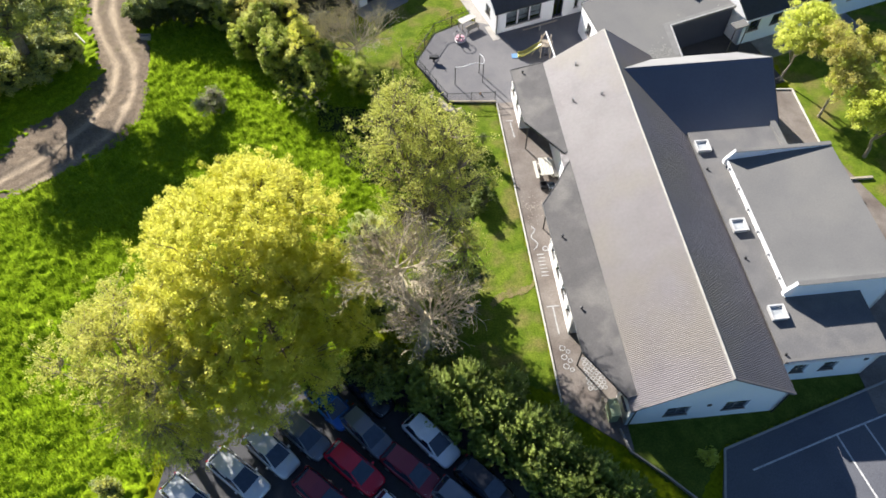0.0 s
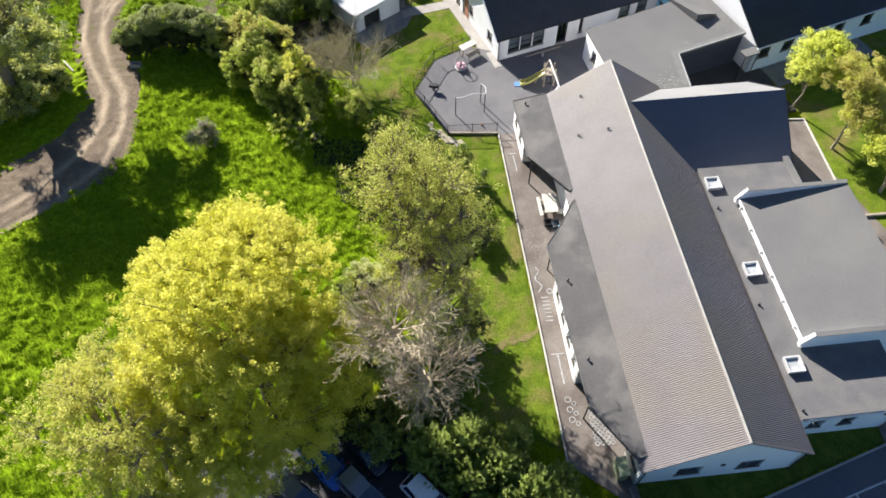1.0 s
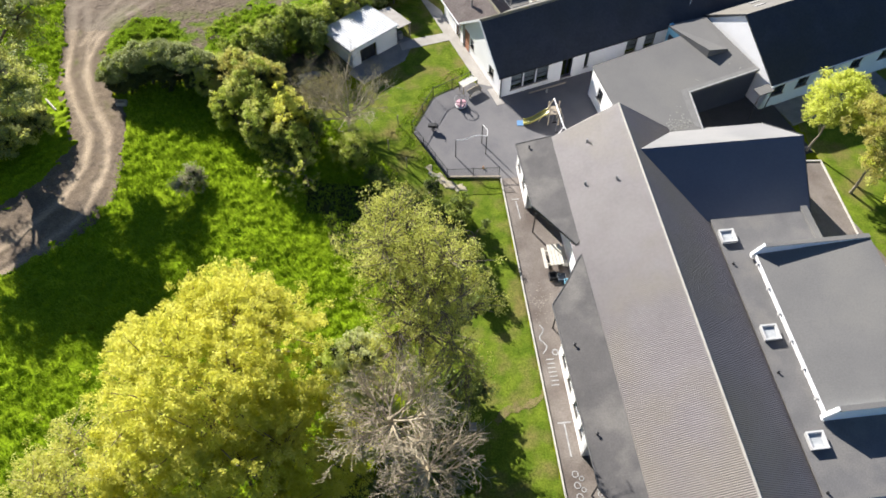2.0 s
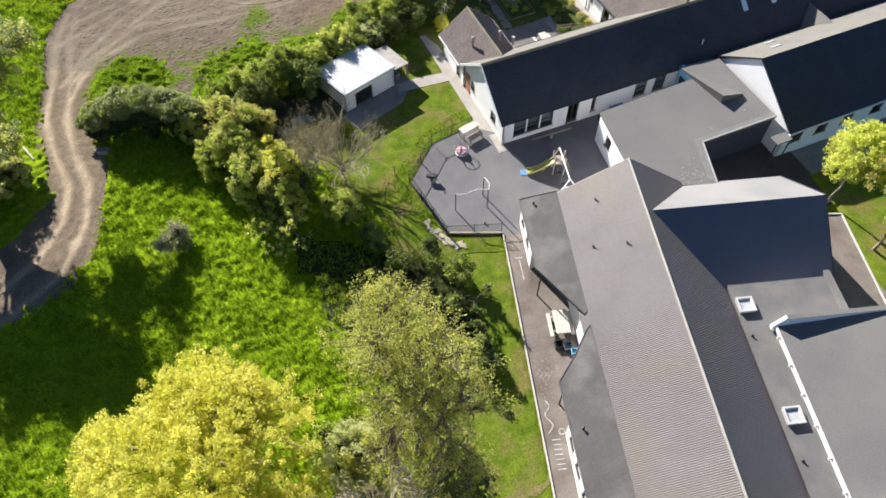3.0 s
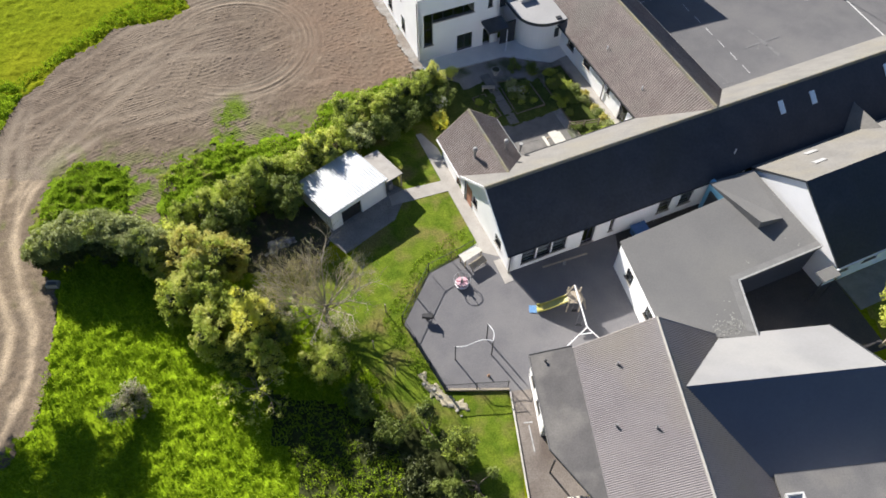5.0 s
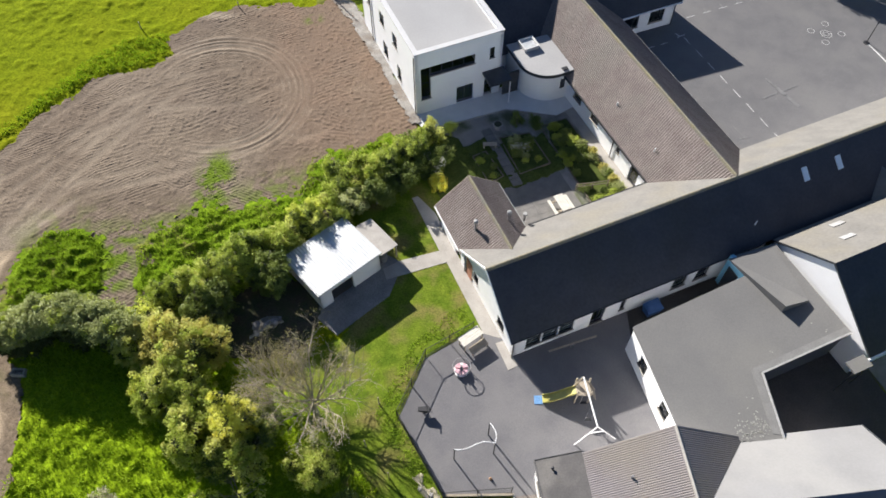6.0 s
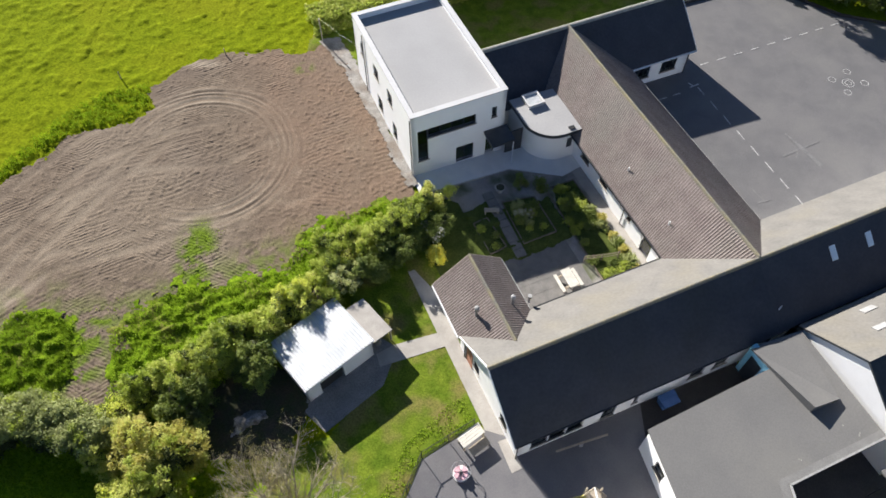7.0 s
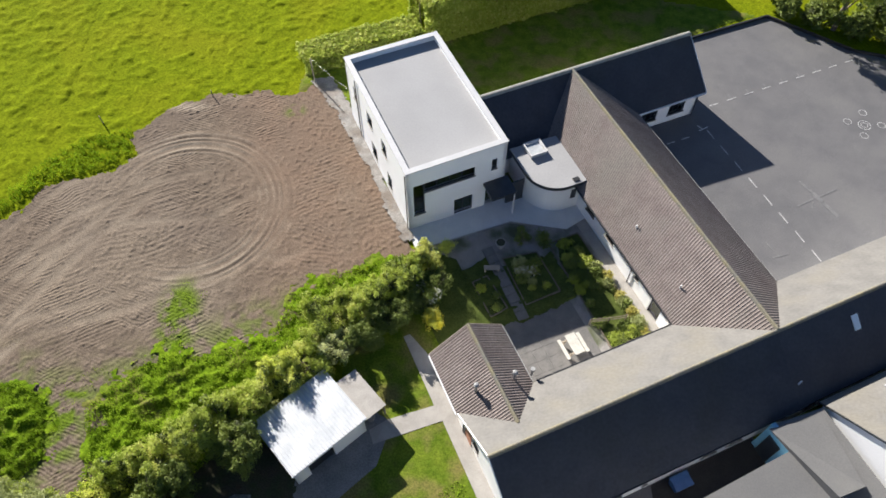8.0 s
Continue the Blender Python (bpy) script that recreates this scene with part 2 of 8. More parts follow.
# Near-black green that puts the shade inside shrubs into leaf colour.
LEAF_DEEP = leaf_mat("shade_dark_leaves", (0.05, 0.062, 0.02), (0.1, 0.12, 0.035), 0.12)
FLOWER = leaf_mat("yellow_flowers", (0.72, 0.62, 0.04), (0.85, 0.76, 0.12), 0.3)
BLOSSOM = leaf_mat("white_blossom", (0.7, 0.68, 0.62), (0.85, 0.83, 0.78), 0.3)

# ------------------------------------------------------------------ tools
ANG_N, ANG_M = 23.5, 6.3
OFFSET = {}


def gz(x, y=0.0):
    """Height of the gently falling ground."""
    return 0.05 - 0.026 * np.clip(x, -60, 60)


def turned(u, v, deg):
    a = radians(deg)
    return u * math.cos(a) - v * math.sin(a), u * math.sin(a) + v * math.cos(a)


def WN(u, v):
    return turned(u, v, ANG_N)


def WM(u, v):
    return turned(u, v, ANG_M)


class Geo:
    """Vertices and faces to be linked as one mesh."""

    def __init__(self):
        self.v, self.f = [], []

    def add(self, verts, faces):
        o = len(self.v)
        self.v += [tuple(p) for p in verts]
        self.f += [tuple(i + o for i in f) for f in faces]
        return self

    def box(self, x0, y0, z0, x1, y1, z1):
        return self.add([(x0, y0, z0), (x1, y0, z0), (x1, y1, z0), (x0, y1, z0), (x0, y0, z1), (x1, y0, z1), (x1, y1, z1), (x0, y1, z1)],
                        [(3, 2, 1, 0), (4, 5, 6, 7), (0, 1, 5, 4), (1, 2, 6, 5), (2, 3, 7, 6), (3, 0, 4, 7)])

    def slab(self, corners, down):
        """A plate of given top corners (counter-clockwise from above) and thickness."""
        n = len(corners)
        low = [(x, y, z - down) for x, y, z in corners]
        return self.add(list(corners) + low, [tuple(range(n)), tuple(range(2 * n - 1, n - 1, -1))] + [(i + n, (i + 1) % n + n, (i + 1) % n, i) for i in range(n)])

    def prism(self, poly, z0, z1):
        n = len(poly)
        return self.add([(x, y, z0) for x, y in poly] + [(x, y, z1) for x, y in poly],
                        [tuple(range(n - 1, -1, -1)), tuple(range(n, 2 * n))] + [(i, (i + 1) % n, (i + 1) % n + n, i + n) for i in range(n)])

    def beam(self, a, b, w, h=None):
        """A bar of rectangular section from a to b."""
        a, b = Vector(a), Vector(b)
        h = h or w
        d = (b - a).normalized()
        side = d.cross(Vector((0, 0, 1)))
        side = side.normalized() if side.length > 1e-4 else Vector((1, 0, 0))
        up = side.cross(d)
        ring = [(-1, -1), (1, -1), (1, 1), (-1, 1)]
        pts = [p + side * (w / 2 * i) + up * (h / 2 * j) for p in (a, b) for i, j in ring]
        return self.add(pts, [(3, 2, 1, 0), (4, 5, 6, 7), (0, 1, 5, 4), (1, 2, 6, 5), (2, 3, 7, 6), (3, 0, 4, 7)])

    def tube(self, pts, radii, sides=8):
        pts = [Vector(p) for p in pts]
        rings = []
        for i, p in enumerate(pts):
            d = (pts[min(i + 1, len(pts) - 1)] - pts[max(i - 1, 0)]).normalized()
            s = d.cross(Vector((0, 0, 1))) if abs(d.z) < 0.95 else d.cross(Vector((1, 0, 0)))
            s.normalize()
            w = d.cross(s)
            rings.append([p + (s * math.cos(2 * math.pi * k / sides) + w * math.sin(2 * math.pi * k / sides)) * radii[i] for k in range(sides)])
        faces = [(i * sides + k, i * sides + (k + 1) % sides, (i + 1) * sides + (k + 1) % sides, (i + 1) * sides + k) for i in range(len(pts) - 1) for k in range(sides)]
        faces += [tuple(range(sides - 1, -1, -1)), tuple(range((len(pts) - 1) * sides, len(pts) * sides))]
        return self.add([p for r in rings for p in r], faces)


def mesh_of(name, geo, material, off=(0, 0, 0)):
    me = bpy.data.meshes.new(name)
    me.from_pydata([(x - off[0], y - off[1], z - off[2]) for x, y, z in geo.v], [], geo.f)
    me.materials.append(material)
    me.update()
    return me


def thing(name, label, category, x=0.0, y=0.0, z=0.0, turn=0.0, group="", kind=""):
    """An empty top-level thing at its base; parts are given in coordinates turned with it but counted from the world's origin."""
    ob = new(name)
    ob.matrix_world = pose(*turned(x, y, turn), z, 0, 0, turn)
    OFFSET[ob.name] = (x, y, z)
    return tagged(ob, label, category, group, kind)


def part(name, geo, material, parent, label="", kind=""):
    ob = new(name, mesh_of(name, geo, material, OFFSET[parent.name]))
    ob.parent = parent
    OFFSET[ob.name] = OFFSET[parent.name]
    return tagged(ob, label, kind=kind)


def solo(name, geo, material, label, category, group="", kind=""):
    """A thing of one mesh, with its origin at its base."""
    n = len(geo.v)
    c = (sum(p[0] for p in geo.v) / n, sum(p[1] for p in geo.v) / n, min(p[2] for p in geo.v))
    ob = new(name, mesh_of(name, geo, material, c))
    ob.location = c
    return tagged(ob, label, category, group, kind)


def array_mesh(name, co, quads, material):
    """A mesh from arrays, for what has very many faces."""
    me = bpy.data.meshes.new(name)
    me.vertices.add(len(co))
    me.vertices.foreach_set("co", np.ascontiguousarray(co, np.float32).ravel())
    k = quads.shape[1]
    me.loops.add(quads.size)
    me.loops.foreach_set("vertex_index", np.ascontiguousarray(quads, np.int32).ravel())
    me.polygons.add(len(quads))
    me.polygons.foreach_set("loop_start", np.arange(0, quads.size, k, dtype=np.int32))
    me.polygons.foreach_set("loop_total", np.full(len(quads), k, np.int32))
    me.materials.append(material)
    me.update(calc_edges=True)
    return me


def lattice(ix, iy, seed):
    h = (ix.astype(np.int64) * 374761393 + iy.astype(np.int64) * 668265263 + seed * 1274126177) & 0x7FFFFFFF
    h = ((h ^ (h >> 13)) * 1274126177) & 0x7FFFFFFF
    return ((h ^ (h >> 16)) & 0xFFFF) / 65535.0


def cloud2(x, y, size, seed=0, octaves=3):
    """Soft noise between 0 and 1 over arrays of places."""
    total, amp, norm = 0.0, 1.0, 0.0
    for o in range(octaves):
        px, py = x / size * 2**o + 100.5, y / size * 2**o + 200.5
        ix, iy = np.floor(px), np.floor(py)
        fx, fy = px - ix, py - iy
        fx, fy = fx * fx * (3 - 2 * fx), fy * fy * (3 - 2 * fy)
        a, b = lattice(ix, iy, seed + o), lattice(ix + 1, iy, seed + o)
        c, d = lattice(ix, iy + 1, seed + o), lattice(ix + 1, iy + 1, seed + o)
        total = total + amp * (a + (b - a) * fx + (c - a) * fy + (a - b - c + d) * fx * fy)
        norm += amp
        amp *= 0.5
    return total / norm


def inside(poly, x, y):
    hit = np.zeros(x.shape, bool)
    n = len(poly)
    for i in range(n):
        (x0, y0), (x1, y1) = poly[i], poly[(i + 1) % n]
        if y0 == y1:
            continue
        cross = (y0 > y) != (y1 > y)
        hit ^= cross & (x < (x1 - x0) * (y - y0) / (y1 - y0) + x0)
    return hit


def ground_patch(name, poly, cell, lift, material, label, category, ragged=0.0, relief=None, kind="structure", seed=3, tones=None, sink=True):
    """A sheet of ground inside an outline, on a fine grid, with a ragged edge and its own relief."""
    xs, ys = np.array(poly).T
    gx = np.arange(xs.min() - 1, xs.max() + 1, cell)
    gy = np.arange(ys.min() - 1, ys.max() + 1, cell)
    X, Y = np.meshgrid(gx, gy)
    cx, cy = X[:-1, :-1] + cell / 2, Y[:-1, :-1] + cell / 2
    jx = (cloud2(cx, cy, 1.9, seed, 4) - 0.5) * 2 * ragged
    jy = (cloud2(cx, cy, 1.9, seed + 9, 4) - 0.5) * 2 * ragged
    jx = jx + (cloud2(cx, cy, 0.45, seed + 4, 2) - 0.5) * 1.1 * ragged
    jy = jy + (cloud2(cx, cy, 0.45, seed + 6, 2) - 0.5) * 1.1 * ragged
    keep = inside(poly, cx + jx, cy + jy)
    Z = gz(X) + lift + (relief(X, Y) if relief else 0.0)
    idx = np.arange(X.size).reshape(X.shape)
    q = np.stack([idx[:-1, :-1], idx[:-1, 1:], idx[1:, 1:], idx[1:, :-1]], -1)[keep]
    used, inv, held = np.unique(q, return_inverse=True, return_counts=True)
    if relief and sink:
        rim = held < 4
        Z.ravel()[used[rim]] = gz(X.ravel()[used[rim]]) - 0.07
    co = np.stack([X.ravel(), Y.ravel(), Z.ravel()], -1)[used]
    ob = new(name, array_mesh(name, co, inv.reshape(-1, 4), material))
    if relief:
        ob.data.polygons.foreach_set("use_smooth", np.ones(len(q), bool))
    for key, field in (tones or {}).items():
        ob.data.attributes.new(key, "FLOAT", "POINT").data.foreach_set("value", field(co[:, 0], co[:, 1]).astype(np.float32))
    return tagged(ob, label, category, kind=kind)


def flat_patch(name, poly, lift, material, label, category, thick=0.12, kind="structure"):
    """A paved sheet with straight edges that follows the ground."""
    g = Geo().slab([(x, y, float(gz(x)) + lift) for x, y in poly], thick)
    return solo(name, g, material, label, category, kind=kind)

# ------------------------------------------------------------------ ground
far = [-1500, -700, -350, -180, -110, -60, 0, 60, 110, 180, 350, 700, 1500]
gg = Geo()
gg.add([(x, y + 50, float(gz(x)) - 0.06) for y in far for x in far],
       [(j * 13 + i, j * 13 + i + 1, (j + 1) * 13 + i + 1, (j + 1) * 13 + i) for j in range(12) for i in range(12)])
ground = new("ground", mesh_of("ground", gg, PASTURE))
tagged(ground, "wide green grassland reaching the horizon", "ground", kind="structure")


def tufts(x, y):
    """Rough grass: tussocks of a third to half a metre, leaning one way."""
    a = cloud2(x + 0.35 * y, 1.3 * y - 0.3 * x, 0.5, 5, 2)
    b = cloud2(x, y, 3.5, 8, 2)
    c = cloud2(x, y, 1.5, 12, 2)
    return 0.5 * np.maximum(a - 0.34, 0) * (0.6 + 0.7 * b) + 0.15 * c + 0.15 * b - 0.1


def tussocks(x, y):
    """Long grass in thick tussocks with dark hollows between them."""
    a = cloud2(x + 0.3 * y, 1.4 * y - 0.35 * x, 0.75, 22, 2)
    return 0.95 * np.maximum(a - 0.36, 0) + 0.12 * cloud2(x, y, 0.3, 23, 2) + 0.14 * cloud2(x, y, 2.5, 24, 2) - 0.1


def fading(poly, relief, reach=1.6):
    """The same relief, sinking softly to nothing towards an outline."""
    def low(x, y):
        best = np.full(np.shape(x), 1e9)
        for (x0, y0), (x1, y1) in zip(poly, poly[1:] + poly[:1]):
            dx, dy = x1 - x0, y1 - y0
            k = np.clip(((x - x0) * dx + (y - y0) * dy) / (dx * dx + dy * dy), 0, 1)
            best = np.minimum(best, np.hypot(x - x0 - k * dx, y - y0 - k * dy))
        part_in = np.clip(np.where(inside(poly, x, y), best, -best) / reach * 0.6 + 0.45, 0.0, 1)
        return (relief(x, y) + 0.12) * part_in - 0.12
    return low


def cropped(x, y):
    """Grazed grass: low tufts and soft hollows."""
    trod = np.exp(-(((x + 32.5 + 0.065 * (y - 88) + 0.5 * (cloud2(x, y, 6.0, 18, 2) - 0.5)) / 0.3) ** 2)) * (y > 86)
    return -0.12 * trod + 0.32 * np.maximum(cloud2(x, y, 0.55, 15, 2) - 0.45, 0) + 0.36 * np.maximum(cloud2(x, y, 1.1, 19, 2) - 0.55, 0) + 0.14 * cloud2(x, y, 2.4, 17, 2) - 0.1


MEADOW_EDGE = [(-70, -15), (-19, -15), (-18.6, 9), (-17.6, 16), (-16, 20), (-6, 21), (-3, 30), (-2, 40), (-4, 47), (-9, 52), (-14, 56), (-20, 57.5), (-29.2, 57.5), (-28.5, 54.2), (-27.5, 51.0), (-26.7, 48), (-26.3, 44), (-27.6, 41.8), (-29.2, 39.6), (-32.4, 37.1), (-35.3, 35), (-45, 29.2), (-70, 24.7)]
ground_patch("meadow", MEADOW_EDGE, 0.15, -0.05, MEADOW, "long uncut bright green meadow grass with tussocks", "grass", 0.9, tufts, kind="stuff")
ground_patch("meadow_beyond", [(-75, 32.4), (-45, 34.0), (-36.8, 38.4), (-34.2, 42.0), (-32.6, 44.2), (-31.4, 46.6), (-30.8, 49.2), (-31.6, 51.0), (-33.6, 54.9), (-34.2, 56.7), (-35.5, 62.4), (-36.9, 65), (-37.6, 68), (-37.6, 72.3), (-37.0, 75), (-75, 79)], 0.16, -0.05, MEADOW, "long uncut green grass beside the dirt track", "grass", 0.5, tufts, kind="stuff")
ground_patch("pasture_near", [(-75, 77), (-37.2, 73.5), (-35.8, 76.9), (-34.3, 79.8), (-31.9, 82.6), (-30.4, 84.0), (-26.7, 85.2), (-25.4, 87.1), (-26.3, 89.2), (-24.9, 91.5), (-23.8, 93), (-20.8, 93.8), (-18.5, 94.6), (-15, 94.7), (-13.4, 94.0), (-11.6, 95.7), (-10, 97), (14, 108), (14, 128), (-75, 128)], 0.19, -0.04, PASTURE, "grazed yellow-green pasture with low tufts", "grass", 0.4, cropped, kind="stuff")


# ways that wheels have worn over the track and the soil
WAYS = [
    [(-70, 27.4), (-45, 31.6), (-36.6, 35.4), (-32.6, 39.6), (-30.4, 43), (-29.6, 47), (-30.2, 50.4), (-32.8, 54.6), (-34.4, 57.9), (-35.2, 62.2), (-36.6, 67.8), (-36.8, 72)],
    [(-70, 25.6), (-45, 29.9), (-35.4, 33.8), (-30.8, 38.2), (-28.2, 42), (-27.8, 47), (-28.6, 50.6), (-30.8, 54), (-32.6, 57.8), (-33.9, 63.4), (-35.6, 68.6), (-36.0, 72.4)],
    [(-33.0, 60), (-32.9, 63), (-32.3, 65.6), (-30.0, 71.4), (-26.2, 78.0), (-23.0, 82.6)],
    [(-34.2, 62), (-33.6, 66), (-31.4, 71.9), (-27.6, 78.4), (-24.4, 83.4)],
    [(-33.6, 62), (-33.0, 64.6), (-28.7, 69.5), (-22.4, 71.8), (-15.8, 75.0), (-13.0, 77.2), (-11.6, 80)],
    [(-34, 64), (-29.6, 70.8), (-22.8, 73.2), (-16.6, 76.2), (-14.2, 78.6)],
    [(-36.2, 67.5), (-33.3, 71.4), (-29.7, 76.4), (-24.6, 79.5), (-17.7, 80.3), (-14.4, 83.0)],
    [(-36.4, 70.5), (-33.1, 73.5), (-28.9, 80.0), (-23.2, 83.7), (-19.0, 85.2)],
    [(-36.4, 73.5), (-34.1, 77.5), (-30.3, 83.2), (-24.9, 86.8), (-20.2, 88.3), (-15.5, 87.6)],
    [(-14.0, 77.0), (-12.0, 76.3), (-9.9, 77.2)],
]


def worn(x, y):
    """How far the wheels have packed the ground, from 0 to 1, and the distance to the nearest wheel way."""
    near = np.full(np.shape(x), 99.0)
    bend = (cloud2(x, y, 2.2, 33, 2) - 0.5) * 0.35
    for way in WAYS:
        for (x0, y0), (x1, y1) in zip(way, way[1:]):
            dx, dy = x1 - x0, y1 - y0
            s = np.clip(((x - x0) * dx + (y - y0) * dy) / (dx * dx + dy * dy), 0, 1)
            near = np.minimum(near, np.hypot(x - x0 - s * dx, y - y0 - s * dy) + bend)
    return np.exp(-((np.maximum(near, 0) / 0.36) ** 2)), near


def ring_of(x, y):
    """The turning ring: distance from its middle, and how clearly it is marked."""
    r = np.hypot(x + 19.85, y - 81.25)
    side = np.clip(((x + 19.85) * 0.8 + (y - 81.25) * 0.35 + 5.0) / 5.0, 0, 1)
    return r, np.exp(-(((r - 7.0) / 1.5) ** 4)) * side


def ruts(x, y):
    """Wheel ruts that follow the track, loose dust and stones."""
    w, d = worn(x, y)
    return 0.055 + 0.06 * cloud2(x, y, 0.5, 31, 3) - 0.05 * w + 0.03 * np.exp(-(((d - 0.55) / 0.2) ** 2)) + 0.12 * np.maximum(cloud2(x, y, 0.3, 36, 2) - 0.6, 0) * (1 - w) - 0.1 * np.clip((y - 62.5) / 2.5, 0, 1)


def track_packed(x, y):
    return np.clip(worn(x, y)[0] * np.interp(y, [38, 46, 58, 64], [0.5, 1.0, 0.9, 0.5]) * (0.55 + 0.9 * cloud2(x, y, 1.3, 37, 2)), 0, 1)


def track_weed(x, y):
    mid = np.exp(-(((worn(x, y)[1] - 1.0) / 0.3) ** 2))
    return np.clip((cloud2(x, y, 1.4, 38, 3) - 0.52) * 3, 0, 0.7) * mid * (y > 52)


TRACK_EDGE = [(-31.5, 64), (-31.5, 60), (-29.2, 55.2), (-28.2, 54), (-27.3, 51.0), (-26.6, 48), (-26.1, 44), (-27, 41.5), (-28.7, 39), (-32, 36.5), (-35, 34.3), (-45, 28.5), (-70, 24), (-70, 30), (-45, 34.6), (-37.2, 39.0), (-34.8, 42.6), (-33.2, 44.6), (-32, 46.8), (-31.3, 49.2), (-32.2, 50.8), (-34.2, 54.8), (-34.8, 56.5), (-35.9, 62.4), (-36.4, 64.5)]
ground_patch("dirt_track", TRACK_EDGE, 0.13, 0.0, TRACK, "dusty pale brown dirt track with two wheel ruts", "track", 0.45, ruts, sink=False, tones={"soil": lambda x, y: np.clip((y - 53) / 7, 0, 1), "packed": track_packed, "weed": track_weed})


def harrow(x, y):
    """Harrow lines in several directions, wheel ways, and the ring of ruts where a machine turned."""
    r, ring = ring_of(x, y)
    bend = cloud2(x, y, 6.0, 41, 2) - 0.5
    pick = cloud2(x, y, 5.0, 44, 2)
    one = np.sin((0.3 * x + 0.95 * y + 2.6 * bend) * 2 * math.pi / 0.33)
    two = np.sin((-0.45 * x + 0.89 * y + 2.0 * bend) * 2 * math.pi / 0.42)
    rows = np.where(pick > 0.5, one, two) * np.clip(np.abs(pick - 0.5) * 14, 0, 1) * np.clip((cloud2(x, y, 2.6, 45, 2) - 0.33) * 4, 0, 1)
    arcs = np.sin((r + 0.35 * bend + 0.12 * np.sin(r * 4.3)) * 2 * math.pi / 0.56)
    w, d = worn(x, y)
    clod = np.maximum(cloud2(x, y, 0.22, 47, 2) - 0.55, 0)
    meet = 0.14 * np.clip((66.5 - y) / 3.0, 0, 1) * (x < -30.5)
    return 0.02 - meet + 0.044 * arcs * ring * np.clip((cloud2(x, y, 2.2, 57, 2) - 0.1) * 1.7, 0, 1) + 0.015 * rows * (1 - ring) * (1 - w) - 0.022 * w + 0.21 * clod * (1 - 0.7 * ring) * (1 - w) + 0.07 * cloud2(x, y, 3.0, 50, 2) + 0.04 * cloud2(x, y, 0.9, 52, 2)


def soil_packed(x, y):
    r, ring = ring_of(x, y)
    bend = cloud2(x, y, 6.0, 41, 2) - 0.5
    arcs = np.clip(np.sin((r + 0.25 * bend) * 2 * math.pi / 0.56) * 0.7 + 0.3, 0, 1)
    spoil = np.exp(-(np.hypot((x + 22.2) / 1.7, (y - 92.5) / 0.45) ** 2)) * 1.3 + np.exp(-(np.hypot((x + 18.0) / 1.0, (y - 93.8) / 0.5) ** 2)) * 0.8
    return np.clip(1.0 * arcs * ring * np.clip((cloud2(x, y, 1.8, 55, 3) - 0.18) * 1.6, 0, 1) + 0.6 * worn(x, y)[0] * np.clip((cloud2(x, y, 1.9, 54, 3) - 0.25) * 1.4, 0, 1) + spoil + 0.6 * worn(x, y)[0] * np.clip((72 - y) / 6, 0, 1) * (x < -29) * (0.45 + 0.8 * cloud2(x, y, 1.3, 37, 2)) + 0.25 * np.clip((cloud2(x, y, 5, 56, 3) - 0.5) * 4, 0, 1), 0, 1)


def soil_calm(x, y):
    """Where the ground is worn smooth or broken into loose clods, with no clear marks."""
    loose = np.clip((cloud2(x, y, 3.2, 60, 3) - 0.42) * 5, 0, 1)
    return np.clip(0.85 * loose + worn(x, y)[0] + np.clip((73 - y) / 6, 0, 1) * (x < -27) + 0.8 * ring_of(x, y)[1] + np.clip((x + 15) / 4, 0, 1), 0, 1)


def soil_red(x, y):
    return np.clip((x + 17 + 0.3 * (y - 80)) / 6, 0, 1) * (0.3 + 0.8 * cloud2(x, y, 2.0, 59, 3))


def soil_weed(x, y):
    near = np.exp(-(np.hypot((x + 18.5) / 1.5, (y - 71.6) / 2.6) ** 4)) * 1.2 + 0.8 * np.exp(-(np.hypot((x + 24.2) / 1.6, (y - 61.8) / 4) ** 4)) + 0.7 * np.exp(-(np.hypot((x + 12.6) / 0.9, (y - 92.2) / 0.9) ** 4))
    fringe = 0.6 * np.exp(-(((y - 67.2 - 0.5 * (x + 20)) / 1.7) ** 2)) * (x < -9) + 0.55 * np.exp(-(np.hypot((x + 28.5) / 4.2, (y - 63.5) / 4.6) ** 4))
    return np.clip((near + fringe) * np.clip((cloud2(x, y, 0.8, 58, 3) - 0.36) * 4, 0, 1), 0, 1)


SOIL_EDGE = [(-37.4, 63.5), (-37.6, 68), (-37.2, 73), (-35.6, 77), (-34.1, 79.6), (-31.7, 82.4), (-30.2, 83.8), (-26.5, 85.0), (-25.2, 87.1), (-26.1, 89.1), (-24.7, 91.3), (-23.7, 92.8), (-20.8, 93.6), (-18.5, 94.4), (-15, 94.5), (-13.5, 93.8), (-11.6, 95.5), (-9.0, 95.5), (-7.0, 90), (-6.4, 88.0), (-2.4, 79), (-1.4, 77.4), (-3.4, 76.7), (-5.6, 76.0), (-9.2, 73.0), (-10, 68.8), (-15, 67.0), (-18.6, 66.4), (-21, 64.6), (-21.2, 62), (-21, 59.5), (-22.2, 57.6), (-26.5, 58.0), (-30.6, 58.6), (-30.4, 60.2), (-32, 60.6), (-34, 62.2)]
ground_patch("bare_soil", SOIL_EDGE, 0.1, 0.01, SOIL, "harrowed brown bare soil with a ring of tyre ruts", "soil", 0.6, harrow, sink=False, tones={"calm": soil_calm, "red": soil_red, "packed": soil_packed, "weed": soil_weed})
ROUGH = mat("tufted_grass", (0.075, 0.135, 0.006), (0.15, 0.225, 0.012), size=0.45, fine=0.14, fine_amt=0.35, rough=1.0, bump=0.6, spec=0.04, third=(0.16, 0.165, 0.04), third_size=2.2)
